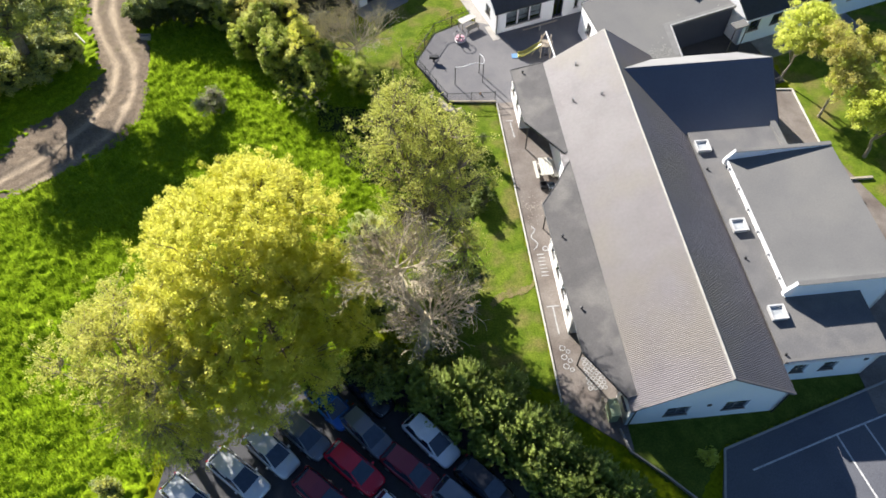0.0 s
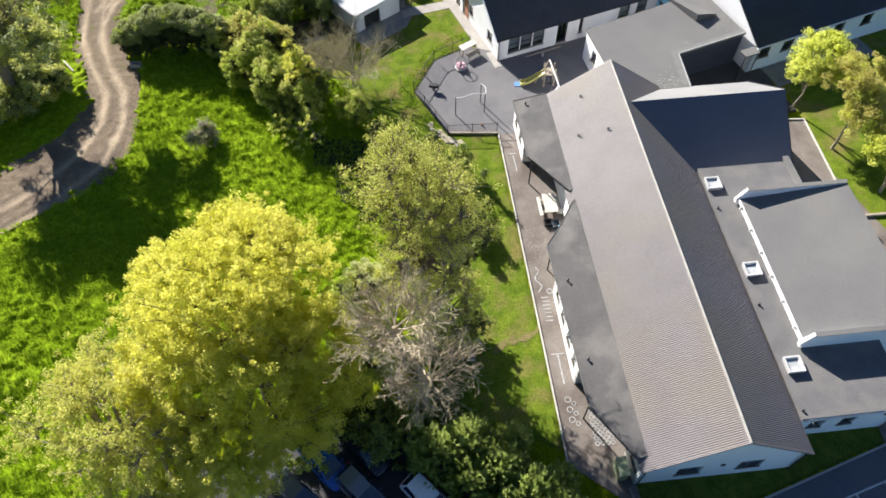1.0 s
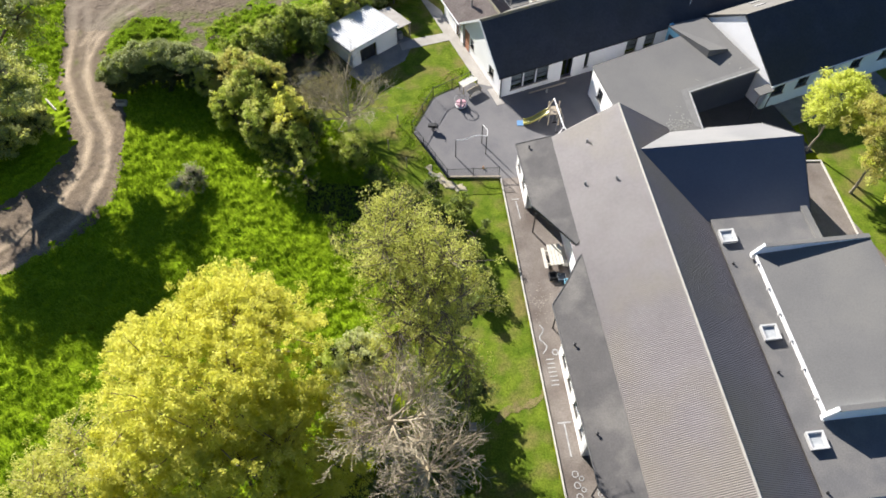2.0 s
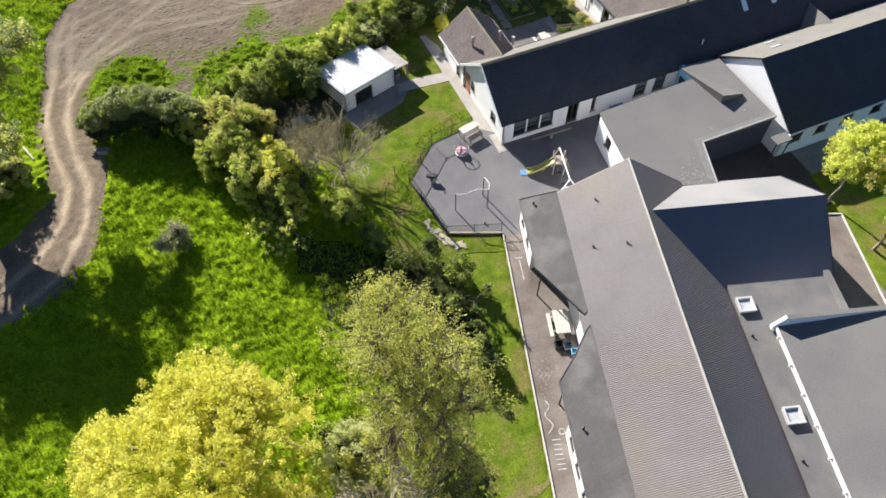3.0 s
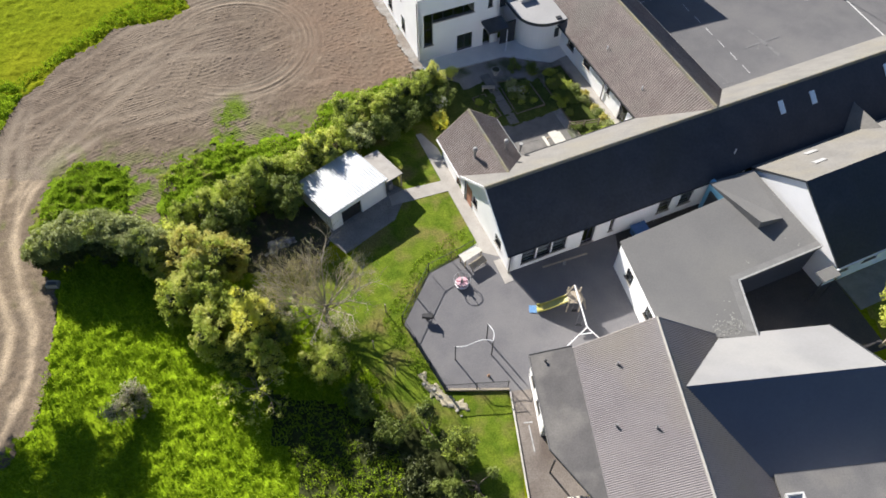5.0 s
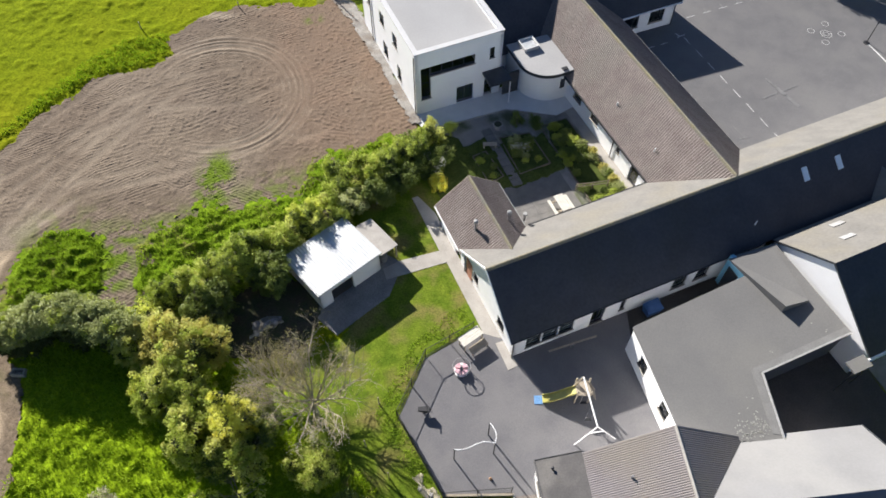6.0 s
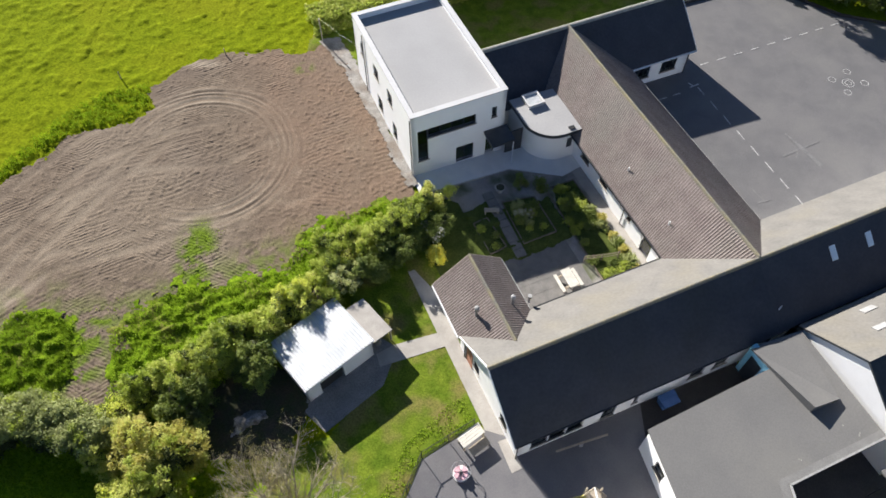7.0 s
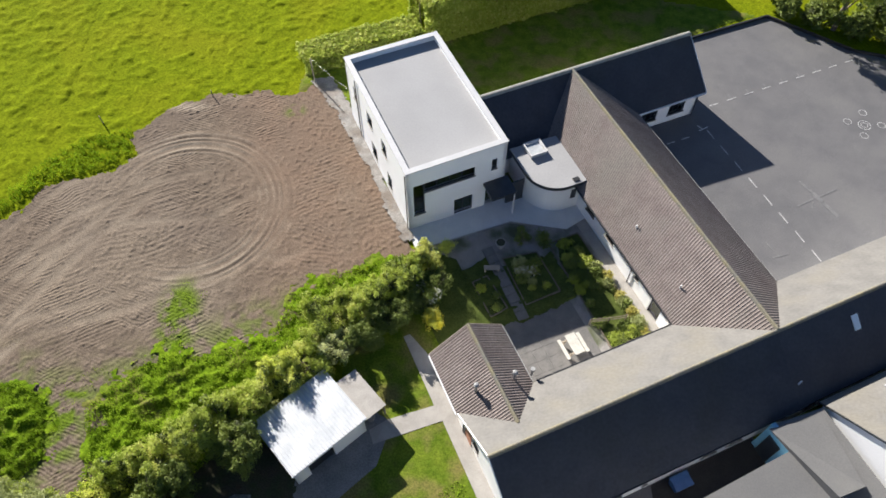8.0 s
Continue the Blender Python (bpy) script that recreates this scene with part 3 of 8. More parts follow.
ISLAND = [(-31.5, 61.3), (-31, 64), (-30.3, 65.8), (-27.8, 66.0), (-25.8, 64.8), (-24.8, 61.0), (-26, 59.2), (-28.5, 58.6), (-31.2, 59.6)]
ISLAND_LIE = fading(ISLAND, tussocks)
ground_patch("grass_island", ISLAND, 0.13, 0.16, ROUGH, "clump of long green grass left between track and soil", "grass", 2.2, ISLAND_LIE, kind="stuff", sink=False)
STRIP = [(-22.2, 57.6), (-21.9, 61.4), (-23.0, 64.0), (-21.6, 66.2), (-18.8, 68.2), (-15.1, 68.4), (-11.5, 69.8), (-10.3, 73.4), (-6.2, 75.6), (-2, 77), (-3, 72), (-9, 66), (-15, 60), (-20, 56.5)]
STRIP_LIE = fading(STRIP, tussocks, 2.2)
ground_patch("grass_strip", STRIP, 0.13, 0.16, ROUGH, "strip of long green grass along a hedge", "grass", 2.0, STRIP_LIE, kind="stuff", sink=False)


# Courtyard turf with the shade of the buildings put into its colour.
SHADE_TURF = mat("shade_dark_turf", (0.055, 0.075, 0.018), (0.08, 0.1, 0.025), size=0.8, fine=0.1, fine_amt=0.25, rough=1.0, bump=0.4, spec=0.05)

# Lawn tone darkened: the gable's shade is put into the grass colour.
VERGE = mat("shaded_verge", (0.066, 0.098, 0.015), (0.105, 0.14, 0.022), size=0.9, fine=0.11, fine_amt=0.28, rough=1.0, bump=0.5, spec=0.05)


def mown(x, y):
    return 0.05 * cloud2(x, y, 0.5, 61, 3)


PATH_W = [WM(9.85, v) for v in (16.7, 24, 31, 38, 45.6)]
ground_patch("lawn", [(-7.0, 57.2), (-9.8, 56.2), (-12, 52), (-8, 48), (-1, 43), (-3, 36), (-2.5, 24), (2, 20.5), (7.9, 18.3)] + PATH_W[1:] + [(0.5, 46.4), (-2.5, 51.4), (-0.8, 55.7), (2.4, 57.8), (1.6, 60), (-0.4, 66), (-5, 66), (-5, 61)], 0.2, 0.0, LAWN, "patchy mown lawn beside the path and the play yard", "lawn", 0.15, mown)
ground_patch("garden_lawn", [(-4.6, 64.3), (-1.0, 60), (2.2, 57.9), (5.0, 58.5), (3.4, 64), (1.5, 70), (-1.0, 73), (-6.0, 70), (-6.3, 66.5)], 0.25, -0.015, LAWN, "small shaded lawn between shed and annexe", "lawn", 0.1, mown, sink=False)
ground_patch("lawn_north", [WN(*p) for p in ((29, 73), (29, 92), (26, 92), (28, 95), (58, 96), (73.5, 85.2), (59, 85.2), (59, 73))], 0.3, 0.0, LAWN, "mown grass strip behind the school, mostly shaded", "lawn", 0.2, mown)
ground_patch("lawn_east", [WM(*p) for p in ((37.5, 30), (37.5, 60), (70, 66), (70, 10), (39.9, 20))], 0.3, 0.0, LAWN, "mown lawn with young trees beside a kerbed path", "lawn", 0.1, mown)
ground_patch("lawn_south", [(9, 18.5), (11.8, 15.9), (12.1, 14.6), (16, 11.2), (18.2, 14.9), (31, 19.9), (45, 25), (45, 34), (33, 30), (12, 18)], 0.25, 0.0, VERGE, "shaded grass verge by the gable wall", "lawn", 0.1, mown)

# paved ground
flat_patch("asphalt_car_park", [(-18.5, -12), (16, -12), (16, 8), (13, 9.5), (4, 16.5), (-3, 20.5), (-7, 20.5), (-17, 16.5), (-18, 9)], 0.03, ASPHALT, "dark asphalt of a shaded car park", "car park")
flat_patch("asphalt_lot", [(17.0, 10.0), (18.27, 14.83), (31, 19.85), (58, 30.0), (59, -15), (16, -12)], 0.04, mat("lot_asphalt", (0.1, 0.104, 0.12), (0.118, 0.122, 0.138), size=2.0, fine=0.06, fine_amt=0.2, rough=0.9, bump=0.3, third=(0.12, 0.124, 0.135), third_size=6.0), "dark blue-grey asphalt lot with white bay lines", "car park")
# Dark strip: the alley's shade is put into the tarmac colour.
flat_patch("alley", [WN(*q) for q in ((35.5, 46.9), (44.4, 46.9), (44.4, 49.15), (36.5, 49.15))], 0.065, mat("shade_dark_alley", (0.03, 0.026, 0.024), (0.042, 0.037, 0.033), size=1.0, fine=0.08, fine_amt=0.2, rough=0.9, bump=0.2), "tarmac strip darkened for the shade of a narrow alley", "pavement")
flat_patch("side_path", [WM(*p) for p in ((9.9, 16.6), (13.9, 13.2), (13.9, 48.2), (9.9, 45.7))], 0.05, OLDPATH, "worn brown tarmac path with faded painted games", "path")
YARD_EDGE = [(-2.55, 51.4), (-0.85, 55.7), (2.5, 57.9), (4.9, 57.2)] + [WN(27.3, 49.3), WN(44.5, 49.2), WN(44.5, 46.0), WN(35.4, 45.8), WN(34.4, 38.0)] + [WM(20.0, 45.5), WM(9.9, 45.5), WM(9.9, 45.7)] + [(0.45, 46.3)]
flat_patch("play_yard", YARD_EDGE, 0.055, YARD, "smooth grey tarmac play yard behind a fence", "playground")
flat_patch("playground", [WN(*p) for p in ((51.0, 57.0), (89, 57.0), (88, 70.5), (84, 72.5), (80.7, 75.0), (78.4, 77.0), (73.6, 84.65), (51.0, 84.7))], 0.045, mat("playground_asphalt", (0.115, 0.114, 0.118), (0.138, 0.135, 0.137), size=1.8, fine=0.07, fine_amt=0.14, rough=0.9, bump=0.2, third=(0.15, 0.147, 0.146), third_size=6.0), "large grey tarmac school playground with painted lines", "playground")
flat_patch("east_path", [WM(*p) for p in ((31.0, 14), (40.0, 14), (39.9, 30.7), (38.8, 34), (37.5, 38.7), (37.6, 45.0), (36, 45.1), (31.0, 45.1))], 0.05, OLDPATH, "brown tarmac path along the east side", "path")
# Court floor with its shade put into the tarmac colour.
flat_patch("inner_court", [WN(*p) for p in ((39.0, 34.0), (39.0, 41.0), (50.0, 41.0), (49.4, 33.0))], 0.06, mat("shade_dark_tarmac", (0.05, 0.046, 0.048), (0.064, 0.058, 0.058), size=1.2, fine=0.08), "tarmac of a small inner court, darkened for its shade", "courtyard")
flat_patch("garden_court", [WN(*p) for p in ((32.0, 57.2), (43.6, 57.2), (43.6, 73.8), (30.0, 73.8), (30.0, 69.5), (32.0, 69.5))], 0.03, mat("court_gravel", (0.26, 0.245, 0.23), (0.31, 0.29, 0.265), size=0.9, fine=0.07, fine_amt=0.2, third=(0.09, 0.1, 0.05), third_size=2.5), "grey gravel and paving of a courtyard garden", "courtyard")
flat_patch("block_apron", [WN(*p) for p in ((29.6, 71.6), (37.6, 71.3), (39.3, 70.2), (41.4, 68.9), (43.4, 69.3), (43.4, 74), (29.6, 74))], 0.06, PALECONC, "pale concrete apron along the white block", "pavement")
flat_patch("east_walk", [WN(*q) for q in ((49.9, 36.2), (62.0, 36.2), (62.0, 38.95), (49.9, 38.95))], 0.06, mat("walk_concrete", (0.24, 0.235, 0.225), (0.19, 0.186, 0.18), size=0.9, fine=0.08, fine_amt=0.15), "grey concrete walk along the gabled block", "path")
flat_patch("hedge_path", [WN(*p) for p in ((26.0, 50.5), (27.06, 50.5), (27.06, 62.8), (26.4, 65), (25.9, 65), (25.9, 59.4), (22.6, 59.7), (21.3, 59.5), (21.2, 58.5), (26.0, 58.2))], 0.05, CONCRETE, "pale concrete path beside the gable wall", "path")
# Dark sheet that puts the deep shade beside the shed into ground colour.
ground_patch("shaded_yard", [(-17.6, 58.6), (-14, 62), (-9.8, 62.2), (-8.2, 60), (-8.4, 57.6), (-10.5, 55.4), (-15, 55.6)], 0.15, 0.05, DARKSOIL, "dark ground sheet for the deep shade between hedge and shed", "soil", 0.5, mown)
flat_patch("shed_apron", [(-7.2, 57.4), (-3.6, 60.7), (-2.7, 63.6), (-4.2, 64.5), (-9.5, 59.5)], 0.04, mat("dark_concrete", (0.19, 0.185, 0.18), (0.24, 0.235, 0.225), size=0.9, fine=0.08), "grey concrete apron before the shed", "pavement")
ground_patch("block_gravel", [WN(*q) for q in ((28.9, 72.6), (29.9, 72.6), (29.9, 90.0), (29.6, 92.5), (27.6, 92.8), (28.6, 87.0), (29.1, 80.0))], 0.12, 0.13, mat("site_gravel", (0.3, 0.285, 0.26), (0.22, 0.205, 0.185), size=0.6, fine=0.08, fine_amt=0.3, rough=0.95, bump=0.4, third=(0.2, 0.17, 0.14), third_size=1.6), "rough strip of pale gravel along the white block", "gravel", 0.45, lambda x, y: 0.06 * cloud2(x, y, 0.5, 63, 3), sink=False)

# ------------------------------------------------------------------ building tools


def wall_run(parent, p0, p1, z0, z1, openings=(), material=WHITE, thick=0.3, name="wall"):
    """A wall from p0 to p1 whose outer face is on the right of the way, with openings (s0, s1, z0, z1) that go through it."""
    p0, p1 = Vector((*p0, 0)), Vector((*p1, 0))
    d = (p1 - p0).normalized()
    inn = Vector((-d.y, d.x, 0)) * thick
    length = (p1 - p0).length
    ss = sorted({0.0, length, *[s for o in openings for s in o[:2]]})
    zs = sorted({z0, z1, *[z for o in openings for z in o[2:4]]})
    solid = [[not any(o[0] <= a + 1e-6 and o[1] >= b - 1e-6 and o[2] <= c + 1e-6 and o[3] >= e - 1e-6 for o in openings) for c, e in zip(zs, zs[1:])] for a, b in zip(ss, ss[1:])]
    g = Geo()
    nz = len(zs)
    pts = []
    for k in (0, 1):
        for s in ss:
            q = p0 + d * s + inn * k
            pts += [(q.x, q.y, z) for z in zs]
    far_side = len(ss) * nz
    faces = []
    full = lambda i, j: 0 <= i < len(ss) - 1 and 0 <= j < nz - 1 and solid[i][j]
    for i in range(len(ss) - 1):
        for j in range(nz - 1):
            if not solid[i][j]:
                continue
            a, b, c, e = i * nz + j, (i + 1) * nz + j, (i + 1) * nz + j + 1, i * nz + j + 1
            faces += [(a, b, c, e), (e + far_side, c + far_side, b + far_side, a + far_side)]
            for near, (m, n) in (((i - 1, j), (e, a)), ((i + 1, j), (b, c)), ((i, j - 1), (a, b)), ((i, j + 1), (c, e))):
                if not full(*near):
                    faces.append((n, m, m + far_side, n + far_side))
    g.add(pts, faces)
    return part(name, g, material, parent)


def window_unit(parent, p0, p1, s0, s1, z0, z1, frame_mat=DARKFRAME, mull=1, bars=0, sill=True, name="window", glass=None, depth=0.1):
    """A window in the run p0-p1: frame with mullions, panes and a sill."""
    p0, p1 = Vector((*p0, 0)), Vector((*p1, 0))
    d = (p1 - p0).normalized()
    inn = Vector((-d.y, d.x, 0))

    def at(s, z, k):
        q = p0 + d * s + inn * k
        return (q.x, q.y, z)

    def bar(g, a0, a1, b0, b1, k0, k1):
        c = [at(a0, 0, k0), at(a1, 0, k0), at(a1, 0, k1), at(a0, 0, k1)]
        g.prism([q[:2] for q in c], b0, b1)

    g = Geo()
    w = 0.07
    k0, k1 = depth, depth + 0.07
    bar(g, s0, s1, z0, z0 + w, k0, k1)
    bar(g, s0, s1, z1 - w, z1, k0, k1)
    bar(g, s0, s0 + w, z0 + w, z1 - w, k0, k1)
    bar(g, s1 - w, s1, z0 + w, z1 - w, k0, k1)
    for i in range(1, mull + 1):
        s = s0 + (s1 - s0) * i / (mull + 1)
        bar(g, s - 0.03, s + 0.03, z0 + w, z1 - w, k0, k1)
    for i in range(1, bars + 1):
        z = z0 + (z1 - z0) * i / (bars + 1)
        bar(g, s0 + w, s1 - w, z - 0.025, z + 0.025, k0 + 0.01, k1 - 0.01)
    fr = part(name, g, frame_mat, parent)
    for i in range(mull + 1):
        a, b = s0 + (s1 - s0) * i / (mull + 1), s0 + (s1 - s0) * (i + 1) / (mull + 1)
        gp = Geo()
        bar(gp, a + 0.035, b - 0.035, z0 + w, z1 - w, k0 + 0.03, k0 + 0.042)
        pane = part("pane", gp, glass or GLASS, fr)
    if sill:
        gs = Geo()
        bar(gs, s0 - 0.06, s1 + 0.06, z0 - 0.08, z0, -0.07, k0)
        part("sill", gs, CONCRETE, fr)
    return fr


def slope_roof(parent, eave_a, eave_b, ridge_b, ridge_a, material, thick=0.14, name="roof"):
    return part(name, Geo().slab([eave_a, eave_b, ridge_b, ridge_a], thick), material, parent)


def profiled(parent, ea, eb, rb, ra, profile, pitch, courses, step, material, name="roof", keep=None):
    """A profiled roof sheet: the profile (place, height) repeats along the eave; courses of tiles step up by step."""
    ea, eb, rb, ra = map(Vector, (ea, eb, rb, ra))
    n_vec = (eb - ea).cross(ra - ea).normalized()
    if n_vec.z < 0:
        n_vec = -n_vec
    length = (eb - ea).length
    s_list = []
    k = 0
    while k * pitch < length:
        s_list += [(min((k + s) * pitch, length), h) for s, h in profile]
        k += 1
    s_list.append((length, profile[0][1]))
    rows = [(0.0, step), (1.0, step)] if courses == 0 else [r for c in range(courses) for r in ((c / courses, step), ((c + 1) / courses - 1e-3, 0.0))]
    g = Geo()
    co = []
    for t, lift in rows:
        for s, h in s_list:
            f = s / length
            base = (ea.lerp(eb, f)).lerp(ra.lerp(rb, f), t)
            co.append(base + n_vec * (h + lift))
    w = len(s_list)
    faces = [(j * w + i, j * w + i + 1, (j + 1) * w + i + 1, (j + 1) * w + i) for j in range(len(rows) - 1) for i in range(w - 1)]
    if keep:
        faces = [f for f in faces if keep(sum((co[i] for i in f), Vector()) / 4)]
        used = sorted({i for f in faces for i in f})
        place = {i: k for k, i in enumerate(used)}
        g.add([co[i] for i in used], [tuple(place[i] for i in f) for f in faces])
    else:
        g.add(co, faces)
        g.slab([tuple(p + n_vec * -0.02) for p in (ea, eb, rb, ra)], 0.1)
    return part(name, g, material, parent)


SHEET = [(0.0, 0.0), (0.22, 0.0), (0.36, 0.05), (0.8, 0.05)]
ROLL = [(0.0, 0.0), (0.35, 0.002), (0.6, 0.036), (0.85, 0.016)]


def ridge_cap(parent, a, b, material, w=0.24, h=0.06, name="ridge"):
    a, b = Vector(a), Vector(b)
    d = (b - a).normalized()
    s = Vector((-d.y, d.x, 0)).normalized()
    g = Geo()
    pts = []
    for p in (a, b):
        pts += [p + s * (w / 2) - Vector((0, 0, 0.13)), p + s * (w / 4) + Vector((0, 0, h * 0.6)), p + Vector((0, 0, h)), p - s * (w / 4) + Vector((0, 0, h * 0.6)), p - s * (w / 2) - Vector((0, 0, 0.13))]
    g.add(pts, [(i, i + 1, i + 6, i + 5) for i in range(4)] + [(4, 3, 2, 1, 0), (5, 6, 7, 8, 9), (0, 5, 9, 4)])
    return part(name, g, material, parent)


def gable_end(parent, along, a, b, c, z0, z1, ridge_at, ridge_z, thick=0.3, material=WHITE):
    """The triangle over a wall: along 'u' the wall runs at v=c from u=a to b; along 'v' at u=c."""
    prof = [(a, z1), (b, z1), (ridge_at, ridge_z)]
    g = Geo()
    if along == "u":
        pts = [(p, c, z) for p, z in prof] + [(p, c + thick, z) for p, z in prof]
    else:
        pts = [(c, p, z) for p, z in prof] + [(c + thick, p, z) for p, z in prof]
    g.add(pts, [(0, 1, 2), (5, 4, 3), (0, 3, 4, 1), (1, 4, 5, 2), (2, 5, 3, 0)])
    return part("gable", g, material, parent)


def gutter(parent, a, b, material=PVC, r=0.07):
    return part("gutter", Geo().beam(a, b, 2 * r, 1.6 * r), material, parent)


def downpipe(parent, x, y, z0, z1, material=BLACKSTEEL):
    return part("downpipe", Geo().tube([(x, y, z0), (x, y, z1)], [0.045, 0.045], 8), material, parent)


def facade(parent, p0, p1, z0, z1, windows, frame_mat=DARKFRAME, **kw):
    """A wall with its windows; each is (s0, s1, z0, z1, mullions, bars)."""
    wall_run(parent, p0, p1, z0, z1, [w[:4] for w in windows], **kw)
    for s0, s1, a, b, mull, bars in windows:
        window_unit(parent, p0, p1, s0, s1, a, b, frame_mat, mull, bars, sill=a > z0 + 0.3)


ROOFWHITE = mat("aged_white_plastic", (0.58, 0.58, 0.57), (0.5, 0.5, 0.49), size=0.4, fine=0.05, fine_amt=0.1, rough=0.5, bump=0.0)


def rooflight(x, y, z, turn, w=1.12, h=0.36, label="white box rooflight with a glazed top on a flat roof"):
    """A kerb with sloped sides, a white rim and a sunk pane."""
    t = thing("rooflight", label, "rooflight", x, y, z, turn, "rooflights")
    a, b = w / 2, w / 2 - 0.11
    g = Geo()
    ring = lambda r, zz: [(x - r, y - r, zz), (x + r, y - r, zz), (x + r, y + r, zz), (x - r, y + r, zz)]
    v = ring(a - 0.06, z) + ring(a, z + h) + ring(b, z + h) + ring(b - 0.06, z + h - 0.16)
    g.add(v, [(4 * k + i, 4 * k + (i + 1) % 4, 4 * k + 4 + (i + 1) % 4, 4 * k + 4 + i) for k in range(3) for i in range(4)])
    part("kerb", g, ROOFWHITE, t)
    part("pane", Geo().box(x - b + 0.07, y - b + 0.07, z + h - 0.19, x + b - 0.07, y + b - 0.07, z + h - 0.16), mat_rooflight, t, "clouded glazing")
    return t


mat_rooflight = mat("clouded_glazing", (0.36, 0.38, 0.39), (0.5, 0.52, 0.53), size=0.5, fine=0.1, fine_amt=0.1, rough=0.2, bump=0.0)

# ------------------------------------------------------------------ the long hall
HZ = float(gz(15.0)) - 0.25
SLIM = mat("grey_frame", (0.3, 0.32, 0.34), (0.26, 0.28, 0.3), size=0.5, fine=0.03, fine_amt=0.05, rough=0.4, bump=0.0)
hall = thing("school_hall", "long white rendered hall with a grey corrugated gable roof", "building", 19.0, 31.0, HZ, ANG_M)
SOUTH = ((13.66, 15.0), (23.9, 15.0))
facade(hall, *SOUTH, HZ, 2.62, material=PALEBLUE, windows=[(2.4, 3.95, 0.7, 1.95, 1, 1), (6.3, 7.85, 0.7, 1.95, 1, 1)], frame_mat=SLIM)
gable_end(hall, "u", 13.66, 23.9, 15.0, HZ, 2.62, 18.9, 6.1, material=PALEBLUE)
wall_run(hall, (23.9, 15.0), (23.9, 46.6), HZ, 2.62)
wall_run(hall, (23.9, 46.6), (13.66, 46.6), HZ, 2.62)
gable_end(hall, "u", 13.66, 23.9, 46.3, HZ, 2.62, 18.9, 6.1)
facade(hall, (13.66, 46.6), (13.66, 15.0), HZ, 2.62, [(28.6, 29.6, HZ, 2.1, 0, 0)], frame_mat=PVC)
profiled(hall, (13.48, 14.85, 2.55), (13.48, 46.8, 2.55), (18.9, 46.8, 6.2), (18.9, 14.85, 6.2), SHEET, 0.13, 0, 0.0, CORRUGATED)
profiled(hall, (24.15, 14.85, 2.6), (24.15, 46.8, 2.6), (18.9, 46.8, 6.2), (18.9, 14.85, 6.2), SHEET, 0.13, 0, 0.0, CORRUGATED)
ridge_cap(hall, (18.9, 14.82, 6.26), (18.9, 46.83, 6.26), mat("ridge_metal", (0.3, 0.285, 0.26), (0.36, 0.345, 0.315), size=1.0, fine=0.1, fine_amt=0.12, rough=0.7, bump=0.1), 0.2, 0.05)
for u0, u1, za, zb in ((13.48, 18.9, 2.53, 6.18), (18.9, 24.15, 6.18, 2.58)):
    part("bargeboard", Geo().beam((u0, 14.83, za), (u1, 14.83, zb), 0.05, 0.16), CORRUGATED, hall)
    part("bargeboard", Geo().beam((u0, 46.83, za), (u1, 46.83, zb), 0.05, 0.16), CORRUGATED, hall)
part("wall_vent", Geo().box(18.68, 14.93, 1.75, 18.92, 15.02, 1.98), BLACKSTEEL, hall)
downpipe(hall, 13.85, 14.9, HZ, 2.5)
gutter(hall, (13.2, 14.9, 2.44), (13.2, 16.0, 2.44), BLACKSTEEL)
downpipe(hall, 23.8, 14.9, HZ, 2.6)
for uu, vv in ((16.2, 44.7), (15.3, 41.0), (17.25, 40.2)):
    zz = 2.55 + (uu - 13.48) * 3.65 / 5.42
    part("roof_pipe", Geo().tube([(uu, vv, zz - 0.1), (uu, vv, zz + 0.4)], [0.07, 0.07], 8), STEEL, hall)

# flat lean-to roofs on the path side
LEANFELT = mat("worn_lean_to_felt", (0.078, 0.075, 0.074), (0.1, 0.095, 0.093), size=1.5, fine=0.1, fine_amt=0.12, rough=0.85, bump=0.2, third=(0.15, 0.142, 0.132), third_size=2.6)
def lean_to(poly, zs, label, wall_pts, windows, posts):
    t = thing("lean_to", label, "extension", 12.5, sum(p[1] for p in poly) / len(poly), HZ, ANG_M)
    part("roof", Geo().slab([(u, v, z) for (u, v), z in zip(poly, zs)], 0.16), LEANFELT, t)
    n = len(poly)
    for i in range(n):
        a, b = (*poly[i], zs[i]), (*poly[(i + 1) % n], zs[(i + 1) % n])
        if max(poly[i][0], poly[(i + 1) % n][0]) < 13.99 or abs(poly[i][1] - poly[(i + 1) % n][1]) < 8:
            part("fascia", Geo().beam((a[0], a[1], a[2] - 0.06), (b[0], b[1], b[2] - 0.06), 0.05, 0.2), DARKFRAME if abs(poly[i][0] - poly[(i + 1) % n][0]) > 1.5 and abs(poly[i][1] - poly[(i + 1) % n][1]) > 1.5 else FELT_D, t)
    (ua, va), (ub, vb) = wall_pts
    facade(t, (ua, va), (ub, vb), HZ, 2.3, windows, frame_mat=PVC)
    wall_run(t, (13.6, va), (ua, va), HZ, 2.3)
    wall_run(t, (ub, vb), (13.6, vb), HZ, 2.3)
    for u, v in posts:
        part("post", Geo().tube([(u, v, HZ), (u, v, 2.36)], [0.06, 0.06], 8), BLACKSTEEL, t)
    return t


